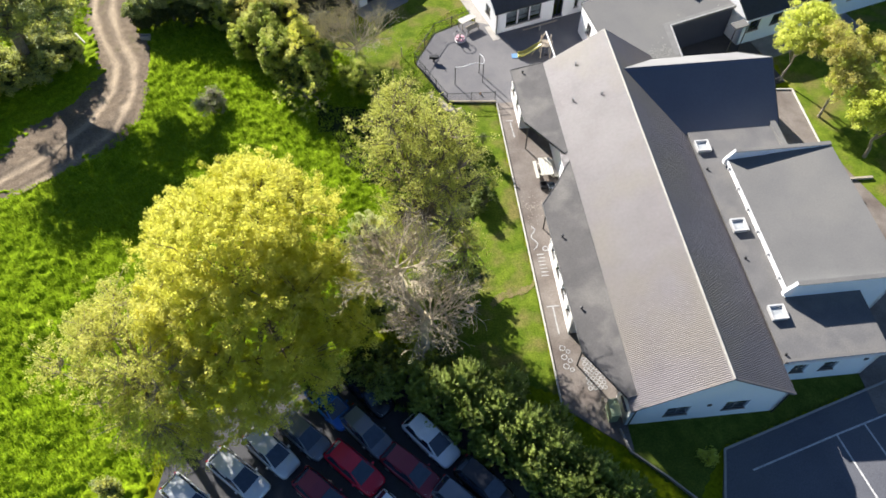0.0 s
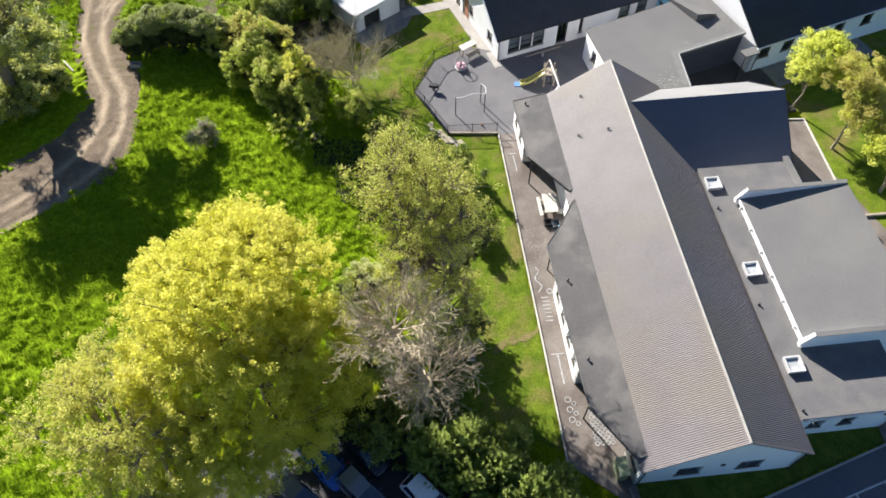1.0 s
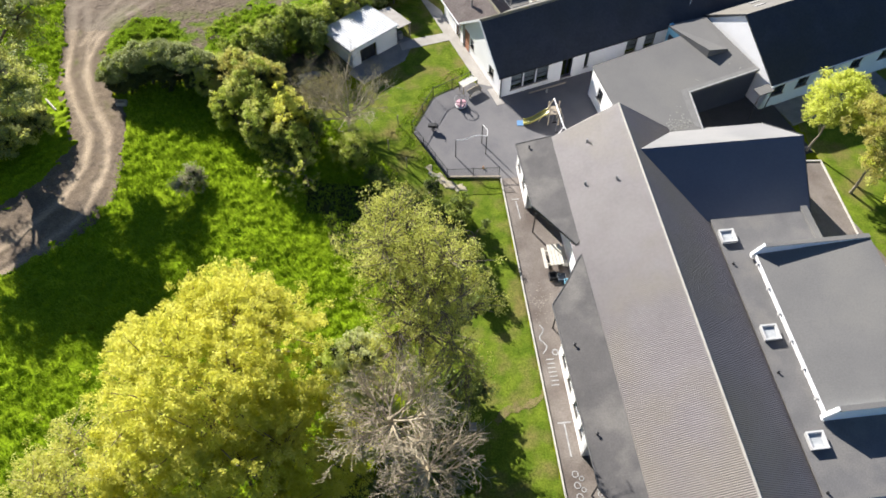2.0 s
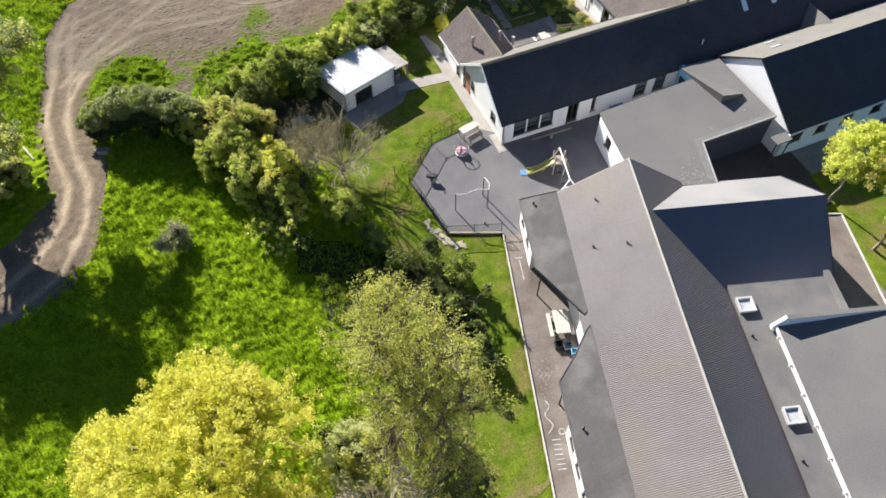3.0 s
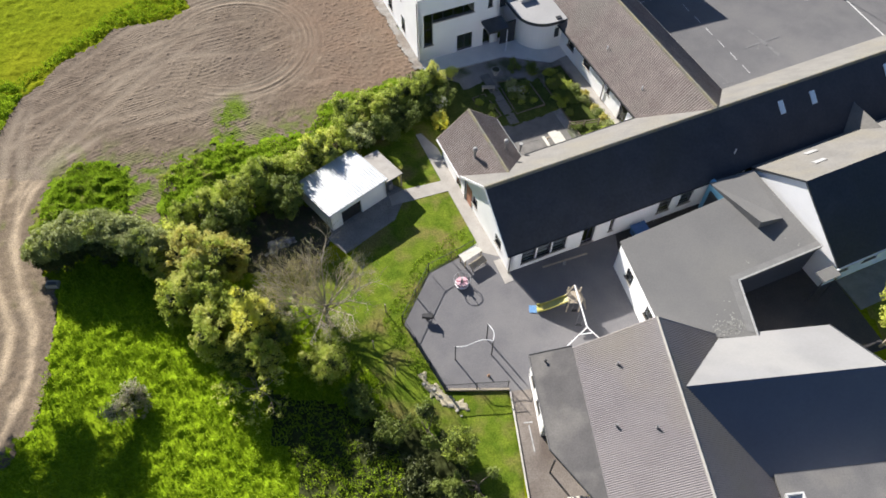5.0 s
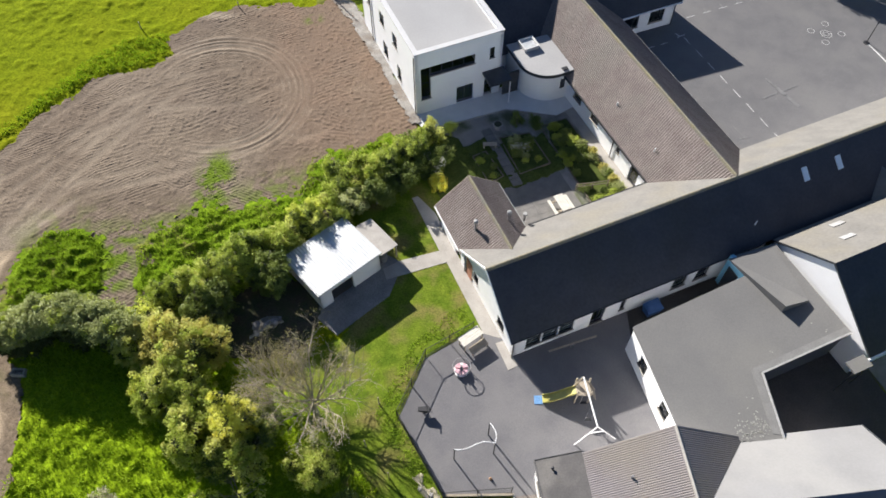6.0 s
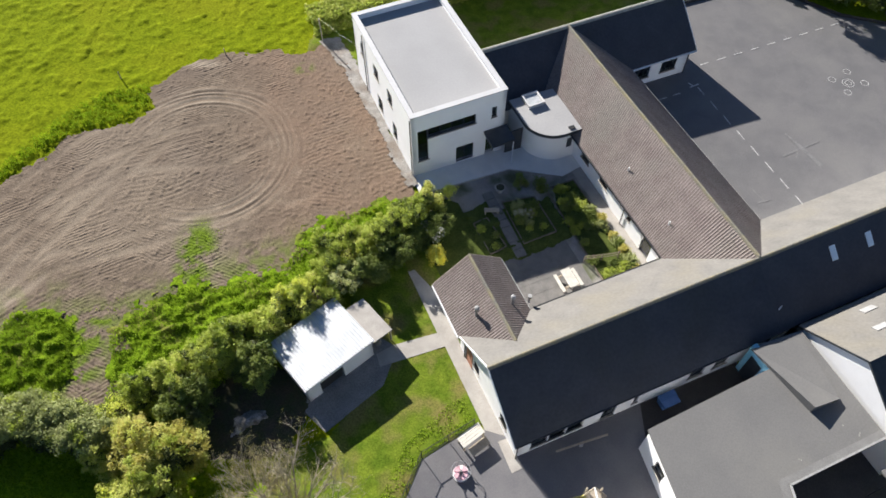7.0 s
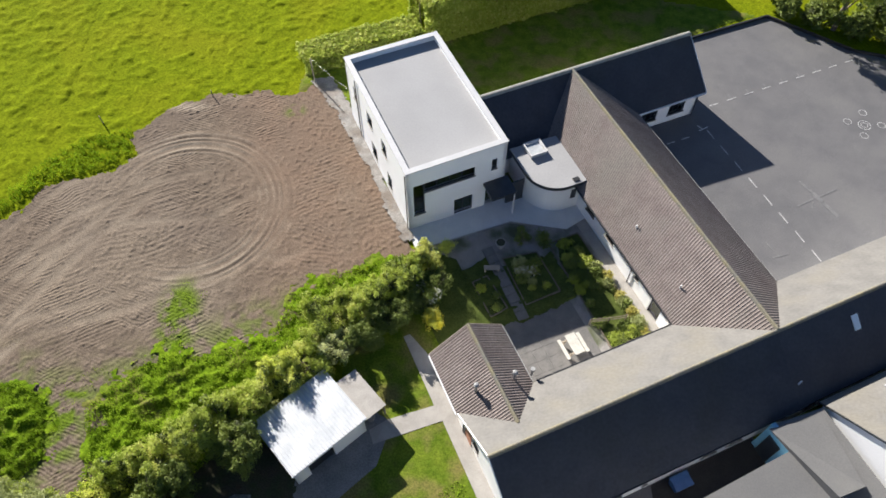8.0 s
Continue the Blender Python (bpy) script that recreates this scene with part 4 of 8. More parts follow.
lean_to([(11.4, 19.2), (13.4, 15.65), (14.02, 15.75), (13.95, 35.4), (13.55, 35.0), (12.6, 33.55), (11.15, 31.8)], [2.5, 2.86, 2.98, 2.98, 2.9, 2.7, 2.46],
        "low grey felt-roofed lean-to with white walls and open ends", ((11.4, 29.3), (11.4, 22.0)), [(0.7, 1.7, 0.9, 1.9, 0, 0), (2.4, 3.4, 0.9, 1.9, 0, 0), (4.2, 5.2, 0.9, 1.9, 0, 0), (5.9, 6.6, 0.9, 1.9, 0, 0)], [(11.5, 19.5), (11.4, 31.3)])
lean_to([(11.3, 40.45), (13.75, 36.3), (14.02, 36.5), (14.02, 47.0), (11.15, 46.9)], [2.5, 2.9, 2.98, 2.98, 2.46],
        "low grey felt-roofed lean-to with white end wall over the path", ((11.35, 46.6), (11.35, 42.2)), [(0.6, 1.6, 0.9, 1.9, 0, 0), (2.4, 3.4, 0.9, 1.9, 0, 0)], [(11.5, 39.8)])

for uu, vv in ((12.0, 22.4), (11.95, 28.5), (12.1, 46.2)):
    vent = thing("roof_vent", "small dark vent pipe on a felt lean-to roof", "vent", uu, vv, 2.55, ANG_M, "roof vents")
    part("pipe", Geo().tube([(uu, vv, 2.5), (uu, vv, 2.82)], [0.06, 0.06], 8), BLACKSTEEL, vent)
    part("cap", Geo().tube([(uu, vv, 2.8), (uu, vv, 2.85), (uu, vv, 2.89)], [0.1, 0.1, 0.03], 8), BLACKSTEEL, vent)

# flat-roofed east range
EZ = float(gz(28.0)) - 0.3
east = thing("east_range", "flat felt-roofed white range beside the hall", "building", 27.8, 27.0, EZ, ANG_M)
facade(east, (24.4, 17.0), (31.1, 17.0), EZ, 2.75, material=PALEBLUE, windows=[(0.9, 1.9, 0.75, 1.9, 0, 1), (3.0, 4.0, 0.75, 1.9, 0, 1)], frame_mat=SLIM)
part("wall_vent", Geo().box(30.1, 16.93, 1.75, 30.36, 17.02, 1.98), BLACKSTEEL, east)
wall_run(east, (31.1, 17.0), (31.1, 37.4), EZ, 2.75)
wall_run(east, (31.1, 37.4), (24.4, 37.4), EZ, 2.75)
part("roof", Geo().slab([(24.15, 16.85, 2.9), (31.35, 16.85, 2.9), (31.6, 38.2, 2.9), (24.15, 38.2, 2.9)], 0.2), FELT_D, east, "grey mineral felt")
part("roof_kerb", Geo().box(31.12, 34.0, 2.9, 31.6, 38.2, 3.12), FELT, east)
part("roof_kerb", Geo().box(24.15, 16.85, 2.9, 31.35, 17.05, 2.99), FELT, east)
part("fascia", Geo().box(24.4, 16.8, 2.62, 31.4, 16.85, 2.92), PVC, east)
for vv, uu in ((35.65, 24.75), (27.75, 24.9), (20.4, 24.95)):
    rooflight(uu, vv, 2.9, ANG_M)
for uu, vv in ((24.45, 33.4), (24.45, 25.0), (24.4, 17.4)):
    part("roof_outlet", Geo().tube([(uu, vv, 2.9), (uu, vv, 3.08)], [0.09, 0.07], 8), BLACKSTEEL, east)

# raised box with a roof that falls to the west between two parapets
BX0, BX1, BY0, BY1 = 26.0, 33.75, 21.6, 33.9
box = thing("raised_block", "white block with a sloping felt roof between parapets", "building", 30.0, 27.7, EZ, ANG_M)
wall_run(box, (BX0, BY0), (BX1, BY0), EZ, 3.9, material=PALEBLUE)
wall_run(box, (BX1, BY0), (BX1, BY1), EZ, 3.9)
wall_run(box, (BX1, BY1), (BX0, BY1), EZ, 3.9)
facade(box, (BX0 + 0.1, BY1), (BX0 + 0.1, BY0), 2.9, 3.45, [(1.4, 2.6, 3.04, 3.34, 0, 0), (4.2, 5.4, 3.04, 3.34, 0, 0), (7.4, 8.6, 3.04, 3.34, 0, 0), (9.9, 11.1, 3.04, 3.34, 0, 0)])
part("roof", Geo().slab([(BX0 - 0.02, BY0 + 0.25, 3.6), (BX1 + 0.2, BY0 + 0.25, 4.35), (BX1 + 0.2, BY1 - 0.25, 4.35), (BX0 - 0.02, BY1 - 0.25, 3.6)], 0.18), FELT, box, "pale grey felt sheet")
part("fascia", Geo().box(BX0 - 0.1, BY0 + 0.28, 3.36, BX0 - 0.03, BY1 - 0.28, 3.62), PVC, box)
for k in range(6):
    vv = BY0 + 1.2 + 2.0 * k
    part("bracket", Geo().box(BX0 - 0.24, vv, 3.3, BX0 - 0.1, vv + 0.16, 3.6), ROOFWHITE, box)
for v0, v1 in ((BY0 - 0.02, BY0 + 0.27), (BY1 - 0.27, BY1 + 0.02)):
    # south parapet in the sky-tinted white, north one in plain white
    part("parapet", Geo().prism([(BX0 + 0.3, v0), (BX1 + 0.2, v0), (BX1 + 0.2, v1), (BX0 + 0.3, v1)], 3.9, 4.4), PALEBLUE if v0 < 25 else WHITE, box)
    part("coping", Geo().box(BX0 + 0.3, v0 - 0.03, 4.4, BX1 + 0.22, v1 + 0.03, 4.45), FELT, box)
    profile = [(BX0 - 0.24, 3.1), (BX0 + 0.3, 3.1), (BX0 + 0.3, 4.42), (BX0 - 0.24, 3.4)]
    part("raked_end", Geo().add([(u, v0, z) for u, z in profile] + [(u, v1, z) for u, z in profile], [(0, 1, 2, 3), (7, 6, 5, 4)] + [(i + 4, (i + 1) % 4 + 4, (i + 1) % 4, i) for i in range(4)]), WHITE, box)
    part("raked_coping", Geo().beam((BX0 - 0.28, (v0 + v1) / 2, 3.4), (BX0 + 0.34, (v0 + v1) / 2, 4.5), 0.24, 0.07), PVC, box)

# cross wing: south slope darkened blue as in shade, north slope paled as sunlit
wing = thing("cross_wing", "wing with a steep gable roof, one slope darkened blue for shade", "building", 28.0, 42.2, EZ, ANG_M)
wall_run(wing, (24.2, 37.8), (31.7, 37.8), EZ, 2.95)
wall_run(wing, (31.7, 37.8), (31.7, 46.4), EZ, 2.7)
wall_run(wing, (31.7, 46.4), (24.2, 46.4), EZ, 2.6)
gable_end(wing, "v", 37.8, 46.4, 31.4, EZ, 2.7, 42.25, 5.7)
slope_roof(wing, (19.4, 37.3, 2.8), (31.85, 37.3, 2.8), (31.95, 42.25, 5.9), (19.4, 42.25, 5.9), mat("shaded_membrane", (0.088, 0.1, 0.13), (0.098, 0.11, 0.14), size=2.5, fine=0.2, fine_amt=0.05, rough=0.6, bump=0.1))
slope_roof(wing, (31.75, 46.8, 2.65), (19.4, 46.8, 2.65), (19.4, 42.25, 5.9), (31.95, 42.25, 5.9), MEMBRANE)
part("gutter", Geo().beam((24.2, 37.26, 2.74), (31.8, 37.26, 2.74), 0.13, 0.1), BLACKSTEEL, wing)
part("bargeboard", Geo().beam((31.88, 37.3, 2.7), (31.98, 42.25, 5.85), 0.05, 0.2), DARKFRAME, wing)
part("bargeboard", Geo().beam((31.98, 42.25, 5.85), (31.78, 46.8, 2.6), 0.05, 0.2), DARKFRAME, wing)

# ------------------------------------------------------------------ flat link between hall and north wing
FZ = float(gz(20.0)) - 0.3
link = thing("flat_link", "low white link building with a flat grey felt roof", "building", 40.0, 43.0, FZ, ANG_N)
hall_n = [(rotu, rotv) for rotu, rotv in (turned(24.3, 46.5, ANG_M - ANG_N), turned(20.3, 46.9, ANG_M - ANG_N))]
LINK = [(39.0, 36.3), (40.62, 40.5), (47.9, 40.5), (47.9, 48.5), (44.5, 48.8), (44.2, 47.1), (34.7, 46.75), (33.55, 39.9), hall_n[1], hall_n[0]]
LINK = LINK[1:] + LINK[:1]
facade(link, (34.75, 46.6), (33.5, 38.6), FZ, 2.75, [(1.6, 2.6, 0.9, 2.1, 1, 1), (4.9, 5.9, 0.9, 2.1, 1, 1)])
wall_run(link, (44.2, 46.95), (34.75, 46.6), FZ, 2.75)
# Navy court walls: the shade on them is put into the wall colour.
NAVY = mat("shade_navy_wall", (0.035, 0.042, 0.065), (0.045, 0.053, 0.078), size=1.2, fine=0.1, fine_amt=0.1, rough=0.5, bump=0.1)
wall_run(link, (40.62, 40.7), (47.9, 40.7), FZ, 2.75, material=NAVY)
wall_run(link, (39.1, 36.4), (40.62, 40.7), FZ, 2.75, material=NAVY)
part("roof", Geo().slab([(u, v, 2.92) for u, v in LINK], 0.2), FELT, link, "grey felt with pale lichen stains")
part("roof_kerb", Geo().beam((40.55, 40.55, 2.95), (47.9, 40.55, 2.95), 0.12, 0.1), GREYCAP, link)
part("roof_kerb", Geo().beam((39.0, 36.4, 2.95), (40.55, 40.55, 2.95), 0.12, 0.1), GREYCAP, link)
RIMFELT = mat("pale_felt_rim", (0.2, 0.198, 0.19), (0.17, 0.168, 0.162), size=0.8, fine=0.08, fine_amt=0.12, rough=0.9, bump=0.2)
part("roof_rim", Geo().prism([(40.3, 40.62), (47.9, 40.62), (47.9, 41.05), (40.05, 41.05)], 2.9, 2.945), RIMFELT, link, "paler felt rim")
part("roof_rim", Geo().prism([(39.02, 36.75), (40.45, 40.62), (40.05, 41.05), (38.6, 37.0)], 2.9, 2.94), RIMFELT, link, "paler felt rim")
g = Geo()
g.add([(43.9, 48.7, 2.9), (47.5, 48.0, 2.9), (46.7, 43.6, 2.9), (44.6, 43.7, 2.9), (43.9, 48.7, 3.0), (47.5, 48.0, 3.0), (46.7, 43.6, 3.25), (44.6, 43.7, 3.7)],
      [(3, 2, 1, 0), (4, 7, 6, 5), (0, 4, 5, 1), (1, 5, 6, 2), (2, 6, 7, 3), (3, 7, 4, 0)][::1])
part("wedge_roof", g, FELT, link, "raised wedge of felt roof")
part("end_wall", Geo().prism([(44.2, 47.1), (44.55, 46.2), (44.75, 46.3), (44.5, 48.9), (44.2, 48.9)], FZ, 3.0), CYAN, link, "pale blue painted end wall")
# A dark panel stands for the unlit inside of the doorway.
part("door", Geo().box(44.14, 47.5, FZ, 44.2, 48.5, 2.1), DARKFRAME, link, "dark panel for the shade inside an open doorway")
BINBLUE = mat("bin_blue", (0.03, 0.09, 0.24), (0.04, 0.11, 0.28), size=0.5, fine=0.05, fine_amt=0.06, rough=0.6, bump=0.05)
bu, bv, bz = 38.15, 48.5, FZ + 0.2
bin_ = thing("wheeled_bin", "large blue wheeled waste bin with a sloped lid", "bin", bu, bv, bz, ANG_N)
part("body", Geo().add([(bu - 0.5, bv - 0.32, bz + 0.1), (bu + 0.5, bv - 0.32, bz + 0.1), (bu + 0.5, bv + 0.32, bz + 0.1), (bu - 0.5, bv + 0.32, bz + 0.1), (bu - 0.62, bv - 0.42, bz + 0.95), (bu + 0.62, bv - 0.42, bz + 0.95), (bu + 0.62, bv + 0.42, bz + 1.1), (bu - 0.62, bv + 0.42, bz + 1.1)], [(3, 2, 1, 0), (4, 5, 6, 7), (0, 1, 5, 4), (1, 2, 6, 5), (2, 3, 7, 6), (3, 0, 4, 7)]), BINBLUE, bin_)
part("lid", Geo().slab([(bu - 0.66, bv - 0.47, bz + 1.0), (bu + 0.66, bv - 0.47, bz + 1.0), (bu + 0.62, bv, bz + 1.14), (bu + 0.66, bv + 0.45, bz + 1.17), (bu - 0.66, bv + 0.45, bz + 1.17), (bu - 0.62, bv, bz + 1.14)], 0.05), BINBLUE, bin_)
for wx in (-0.42, 0.42):
    for wy in (-0.24, 0.24):
        part("wheel", Geo().tube([(bu + wx - 0.03, bv + wy, bz + 0.08), (bu + wx + 0.03, bv + wy, bz + 0.08)], [0.09, 0.09], 10), RUBBER, bin_)

# Also darkened for the south slope's shade, slightly greyer for the east section.
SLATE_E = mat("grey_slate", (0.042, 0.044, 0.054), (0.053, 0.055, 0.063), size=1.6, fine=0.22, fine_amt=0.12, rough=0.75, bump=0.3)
# ------------------------------------------------------------------ north wing: long slate roof
NZ = float(gz(12.0)) - 0.3
north = thing("north_wing", "long white school wing with a dark slate gable roof", "building", 45.0, 53.3, NZ, ANG_N)
S0, S1 = (27.05, 49.2), (84.0, 49.2)
WIN_S = [(1.0, 2.2, 0.5, 2.1, 0, 1), (2.3, 3.5, 0.5, 2.1, 0, 1), (3.6, 4.8, 0.5, 2.1, 0, 1), (6.2, 7.3, 0.0, 2.1, 1, 0), (8.6, 9.0, 0.5, 2.1, 0, 0), (13.0, 14.2, 0.5, 2.1, 0, 1), (15.0, 16.2, 0.5, 2.1, 0, 1), (18.6, 19.8, 0.5, 2.1, 0, 1), (21.0, 22.2, 0.5, 2.1, 0, 1)]
facade(north, S0, S1, NZ, 2.45, WIN_S)
BLIND = mat("window_blind", (0.4, 0.41, 0.42), (0.34, 0.35, 0.36), size=0.5, fine=0.05, fine_amt=0.08, rough=0.8, bump=0.0)
for s0, s1 in ((1.0, 2.2), (2.3, 3.5), (3.6, 4.8), (13.0, 14.2), (15.0, 16.2)):
    part("blind", Geo().box(27.05 + s0 + 0.02, 49.44, 0.75, 27.05 + s1 - 0.02, 49.455, 2.08), BLIND, north, "drawn pale blind")
facade(north, (27.05, 57.0), (27.05, 49.2), NZ, 2.45, [(5.3, 6.3, 0.9, 1.9, 0, 0), (1.2, 2.1, 0.9, 1.9, 0, 0)])
gable_end(north, "v", 49.2, 57.0, 27.05, NZ, 2.45, 53.35, 5.4)
facade(north, (84.0, 57.0), (27.05, 57.0), NZ, 2.45, [(42.5, 43.7, 0.9, 1.9, 1, 0), (46.0, 47.2, 0.9, 1.9, 1, 0), (49.0, 50.2, 0.9, 1.9, 1, 0), (25.0, 26.2, 0.9, 1.9, 1, 0), (28.5, 29.7, 0.9, 1.9, 1, 0)])
wall_run(north, (84.0, 49.2), (84.0, 57.0), NZ, 2.45)
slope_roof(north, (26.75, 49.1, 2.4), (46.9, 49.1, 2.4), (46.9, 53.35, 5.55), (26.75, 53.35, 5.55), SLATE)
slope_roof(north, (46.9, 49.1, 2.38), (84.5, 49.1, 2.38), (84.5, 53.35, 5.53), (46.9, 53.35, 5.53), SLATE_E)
slope_roof(north, (84.5, 57.4, 2.4), (26.75, 57.4, 2.4), (26.75, 53.35, 5.55), (84.5, 53.35, 5.55), SLATE_LIT)
ridge_cap(north, (26.7, 53.35, 5.58), (84.5, 53.35, 5.58), LICHEN, 0.3, 0.07)
gutter(north, (26.75, 49.08, 2.33), (47.5, 49.08, 2.33), BLACKSTEEL)
gutter(north, (32.4, 57.45, 2.33), (43.0, 57.45, 2.33), BLACKSTEEL)
for v0, v1, za, zb in ((49.1, 53.35, 2.36, 5.52), (53.35, 57.4, 5.52, 2.36)):
    part("bargeboard", Geo().beam((26.72, v0, za), (26.72, v1, zb), 0.06, 0.18), PVC, north)
downpipe(north, 27.0, 49.12, NZ, 2.35)
downpipe(north, 26.95, 57.0, NZ, 2.35)
part("door", Geo().box(27.0, 55.9, NZ, 27.04, 56.8, 2.1), BRICK, north, "brick-red side door")
for uu, vv in ((52.7, 52.05), (55.85, 52.0), (63.65, 52.1)):
    zz = 2.38 + (vv - 49.1) * 3.15 / 4.25
    part("skylight", Geo().slab([(uu - 0.24, vv - 0.42, zz - 0.22), (uu + 0.24, vv - 0.42, zz - 0.22), (uu + 0.24, vv + 0.42, zz + 0.41), (uu - 0.24, vv + 0.42, zz + 0.41)], 0.12), PALEBLUE, north, "pale roof window")
part("roof_pipe", Geo().tube([(47.3, 50.3, 3.1), (47.3, 50.3, 3.75)], [0.05, 0.05], 8), PVC, north)

# low cross roof between the north wing and the gabled block
passage = thing("passage_roof", "short low slate cross roof joining two wings", "roof", 59.6, 49.2, NZ, ANG_N)
wall_run(passage, (58.0, 49.2), (58.0, 48.6), NZ, 2.45)
slope_roof(passage, (57.75, 49.15, 2.5), (57.75, 48.75, 2.5), (59.6, 47.55, 3.68), (59.6, 50.85, 3.68), SLATE_LIT, 0.1)
slope_roof(passage, (61.0, 48.75, 2.5), (61.0, 49.15, 2.5), (59.6, 50.85, 3.68), (59.6, 47.55, 3.68), SLATE_LIT, 0.1)

# tiled end extension
hip = thing("tiled_annexe", "small white annexe with a brown tiled gable roof", "extension", 29.5, 59.0, NZ, ANG_N)
facade(hip, (27.0, 61.7), (27.0, 57.0), NZ, 2.2, [(2.9, 3.9, NZ, 2.05, 0, 0)], frame_mat=BRICK)
wall_run(hip, (31.85, 57.4), (31.85, 61.7), NZ, 2.3)
wall_run(hip, (31.85, 61.7), (27.0, 61.7), NZ, 2.2)
gable_end(hip, "u", 27.0, 31.85, 61.4, NZ, 2.2, 29.5, 4.2)
over_valley = lambda p: p.z > 2.4 + (57.4 - p.y) * 3.15 / 4.05 - 0.12
profiled(hip, (26.7, 54.6, 2.2), (26.7, 62.05, 2.2), (29.5, 62.05, 4.4), (29.5, 54.6, 4.4), ROLL, 0.19, 10, 0.03, TILE, keep=over_valley)
profiled(hip, (32.05, 54.6, 2.4), (32.05, 62.05, 2.4), (29.5, 62.05, 4.4), (29.5, 54.6, 4.4), ROLL, 0.19, 10, 0.03, TILE, keep=over_valley)
ridge_cap(hip, (29.5, 54.8, 4.44), (29.5, 62.1, 4.44), LICHEN, 0.28, 0.08)
gutter(hip, (26.66, 57.5, 2.15), (26.66, 62.0, 2.15))
gutter(hip, (32.1, 57.5, 2.35), (32.1, 62.0, 2.35), GREYCAP, 0.05)
for u0, u1, za, zb in ((26.7, 29.5, 2.15, 4.36), (29.5, 32.05, 4.36, 2.35)):
    part("bargeboard", Geo().beam((u0, 62.08, za), (u1, 62.08, zb), 0.05, 0.16), TIMBER, hip)
for uu, vv in ((28.2, 58.0), (30.8, 57.8)):
    fl = thing("flue", "short pale metal flue cowl on a tiled roof", "flue", uu, vv, 3.1, ANG_N, "flues")
    part("pipe", Geo().tube([(uu, vv, 3.1), (uu, vv, 4.15)], [0.1, 0.1], 10), STEEL, fl)
    part("cowl", Geo().tube([(uu, vv, 4.1), (uu, vv, 4.2), (uu, vv, 4.42), (uu, vv, 4.5)], [0.12, 0.17, 0.17, 0.08], 10), GREYCAP, fl)
fl = thing("flue", "short pale metal flue cowl beside a gutter", "flue", 32.3, 58.0, 2.3, ANG_N, "flues")
part("pipe", Geo().tube([(32.3, 58.0, 2.3), (32.3, 58.0, 2.9)], [0.1, 0.1], 10), STEEL, fl)
part("cowl", Geo().tube([(32.3, 58.0, 2.85), (32.3, 58.0, 2.95), (32.3, 58.0, 3.2)], [0.1, 0.16, 0.16], 10), GREYCAP, fl)

# tiled wing up to the far cross wing
LZ = float(gz(17.0)) - 0.35
tiled = thing("tiled_wing", "white wing with a brown tiled gable roof round the court", "building", 47.0, 67.0, LZ, ANG_N)
facade(tiled, (43.3, 75.8), (43.3, 57.0), LZ, 2.45, [(6.3, 7.5, 0.9, 1.95, 1, 0), (9.2, 10.4, 0.9, 1.95, 1, 0), (13.4, 13.9, 0.9, 1.9, 0, 0), (15.6, 16.8, LZ, 2.05, 0, 0)])
facade(tiled, (51.0, 57.0), (51.0, 75.8), LZ, 2.45, [(2.0, 3.4, 0.9, 1.95, 1, 0), (6.0, 7.4, 0.9, 1.95, 1, 0), (10.0, 11.4, 0.9, 1.95, 1, 0)])
profiled(tiled, (42.85, 53.5, 2.42), (42.85, 75.9, 2.42), (47.0, 79.7, 5.62), (47.0, 53.5, 5.62), ROLL, 0.19, 15, 0.03, TILE)
profiled(tiled, (51.65, 53.5, 2.36), (51.65, 75.9, 2.36), (47.0, 79.7, 5.62), (47.0, 53.5, 5.62), ROLL, 0.19, 15, 0.03, TILE)
ridge_cap(tiled, (47.0, 53.4, 5.66), (47.0, 79.7, 5.66), LICHEN, 0.3, 0.08)
gutter(tiled, (42.8, 57.4, 2.36), (42.8, 71.0, 2.36), BLACKSTEEL)
gutter(tiled, (51.7, 57.4, 2.3), (51.7, 75.8, 2.3), GREYCAP, 0.05)
for vv in (59.2, 64.8):
    zz = 2.42 + (44.2 - 42.85) * 3.2 / 4.15
    part("roof_pipe", Geo().tube([(44.3, vv, zz), (44.3, vv, zz + 0.45)], [0.06, 0.06], 8), PVC, tiled)
downpipe(tiled, 43.2, 62.8, LZ, 2.4)

# far cross wing
cross = thing("far_wing", "white wing with a dark gable roof beyond the tiled wing", "building", 49.0, 79.7, LZ, ANG_N)
facade(cross, (51.3, 76.0), (58.3, 76.0), LZ, 2.3, [(1.2, 2.9, 0.35, 1.8, 2, 1), (4.1, 5.8, 0.35, 1.8, 2, 1)])
wall_run(cross, (58.3, 76.0), (58.3, 82.7), LZ, 2.3)
wall_run(cross, (58.3, 82.7), (38.5, 82.7), LZ, 2.1)
wall_run(cross, (38.5, 76.0), (43.3, 76.0), LZ, 2.3)
gable_end(cross, "v", 76.0, 82.7, 58.0, LZ, 2.3, 79.7, 5.45)
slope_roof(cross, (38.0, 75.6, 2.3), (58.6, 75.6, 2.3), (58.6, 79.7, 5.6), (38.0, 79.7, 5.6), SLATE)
slope_roof(cross, (58.6, 83.0, 2.1), (38.0, 83.0, 2.1), (38.0, 79.7, 5.6), (58.6, 79.7, 5.6), SLATE_LIT)
ridge_cap(cross, (38.0, 79.75, 5.64), (58.6, 79.75, 5.64), mat("pale_ridge_tile", (0.34, 0.335, 0.29), (0.26, 0.255, 0.22), size=0.5, fine=0.1, fine_amt=0.2), 0.5, 0.08)
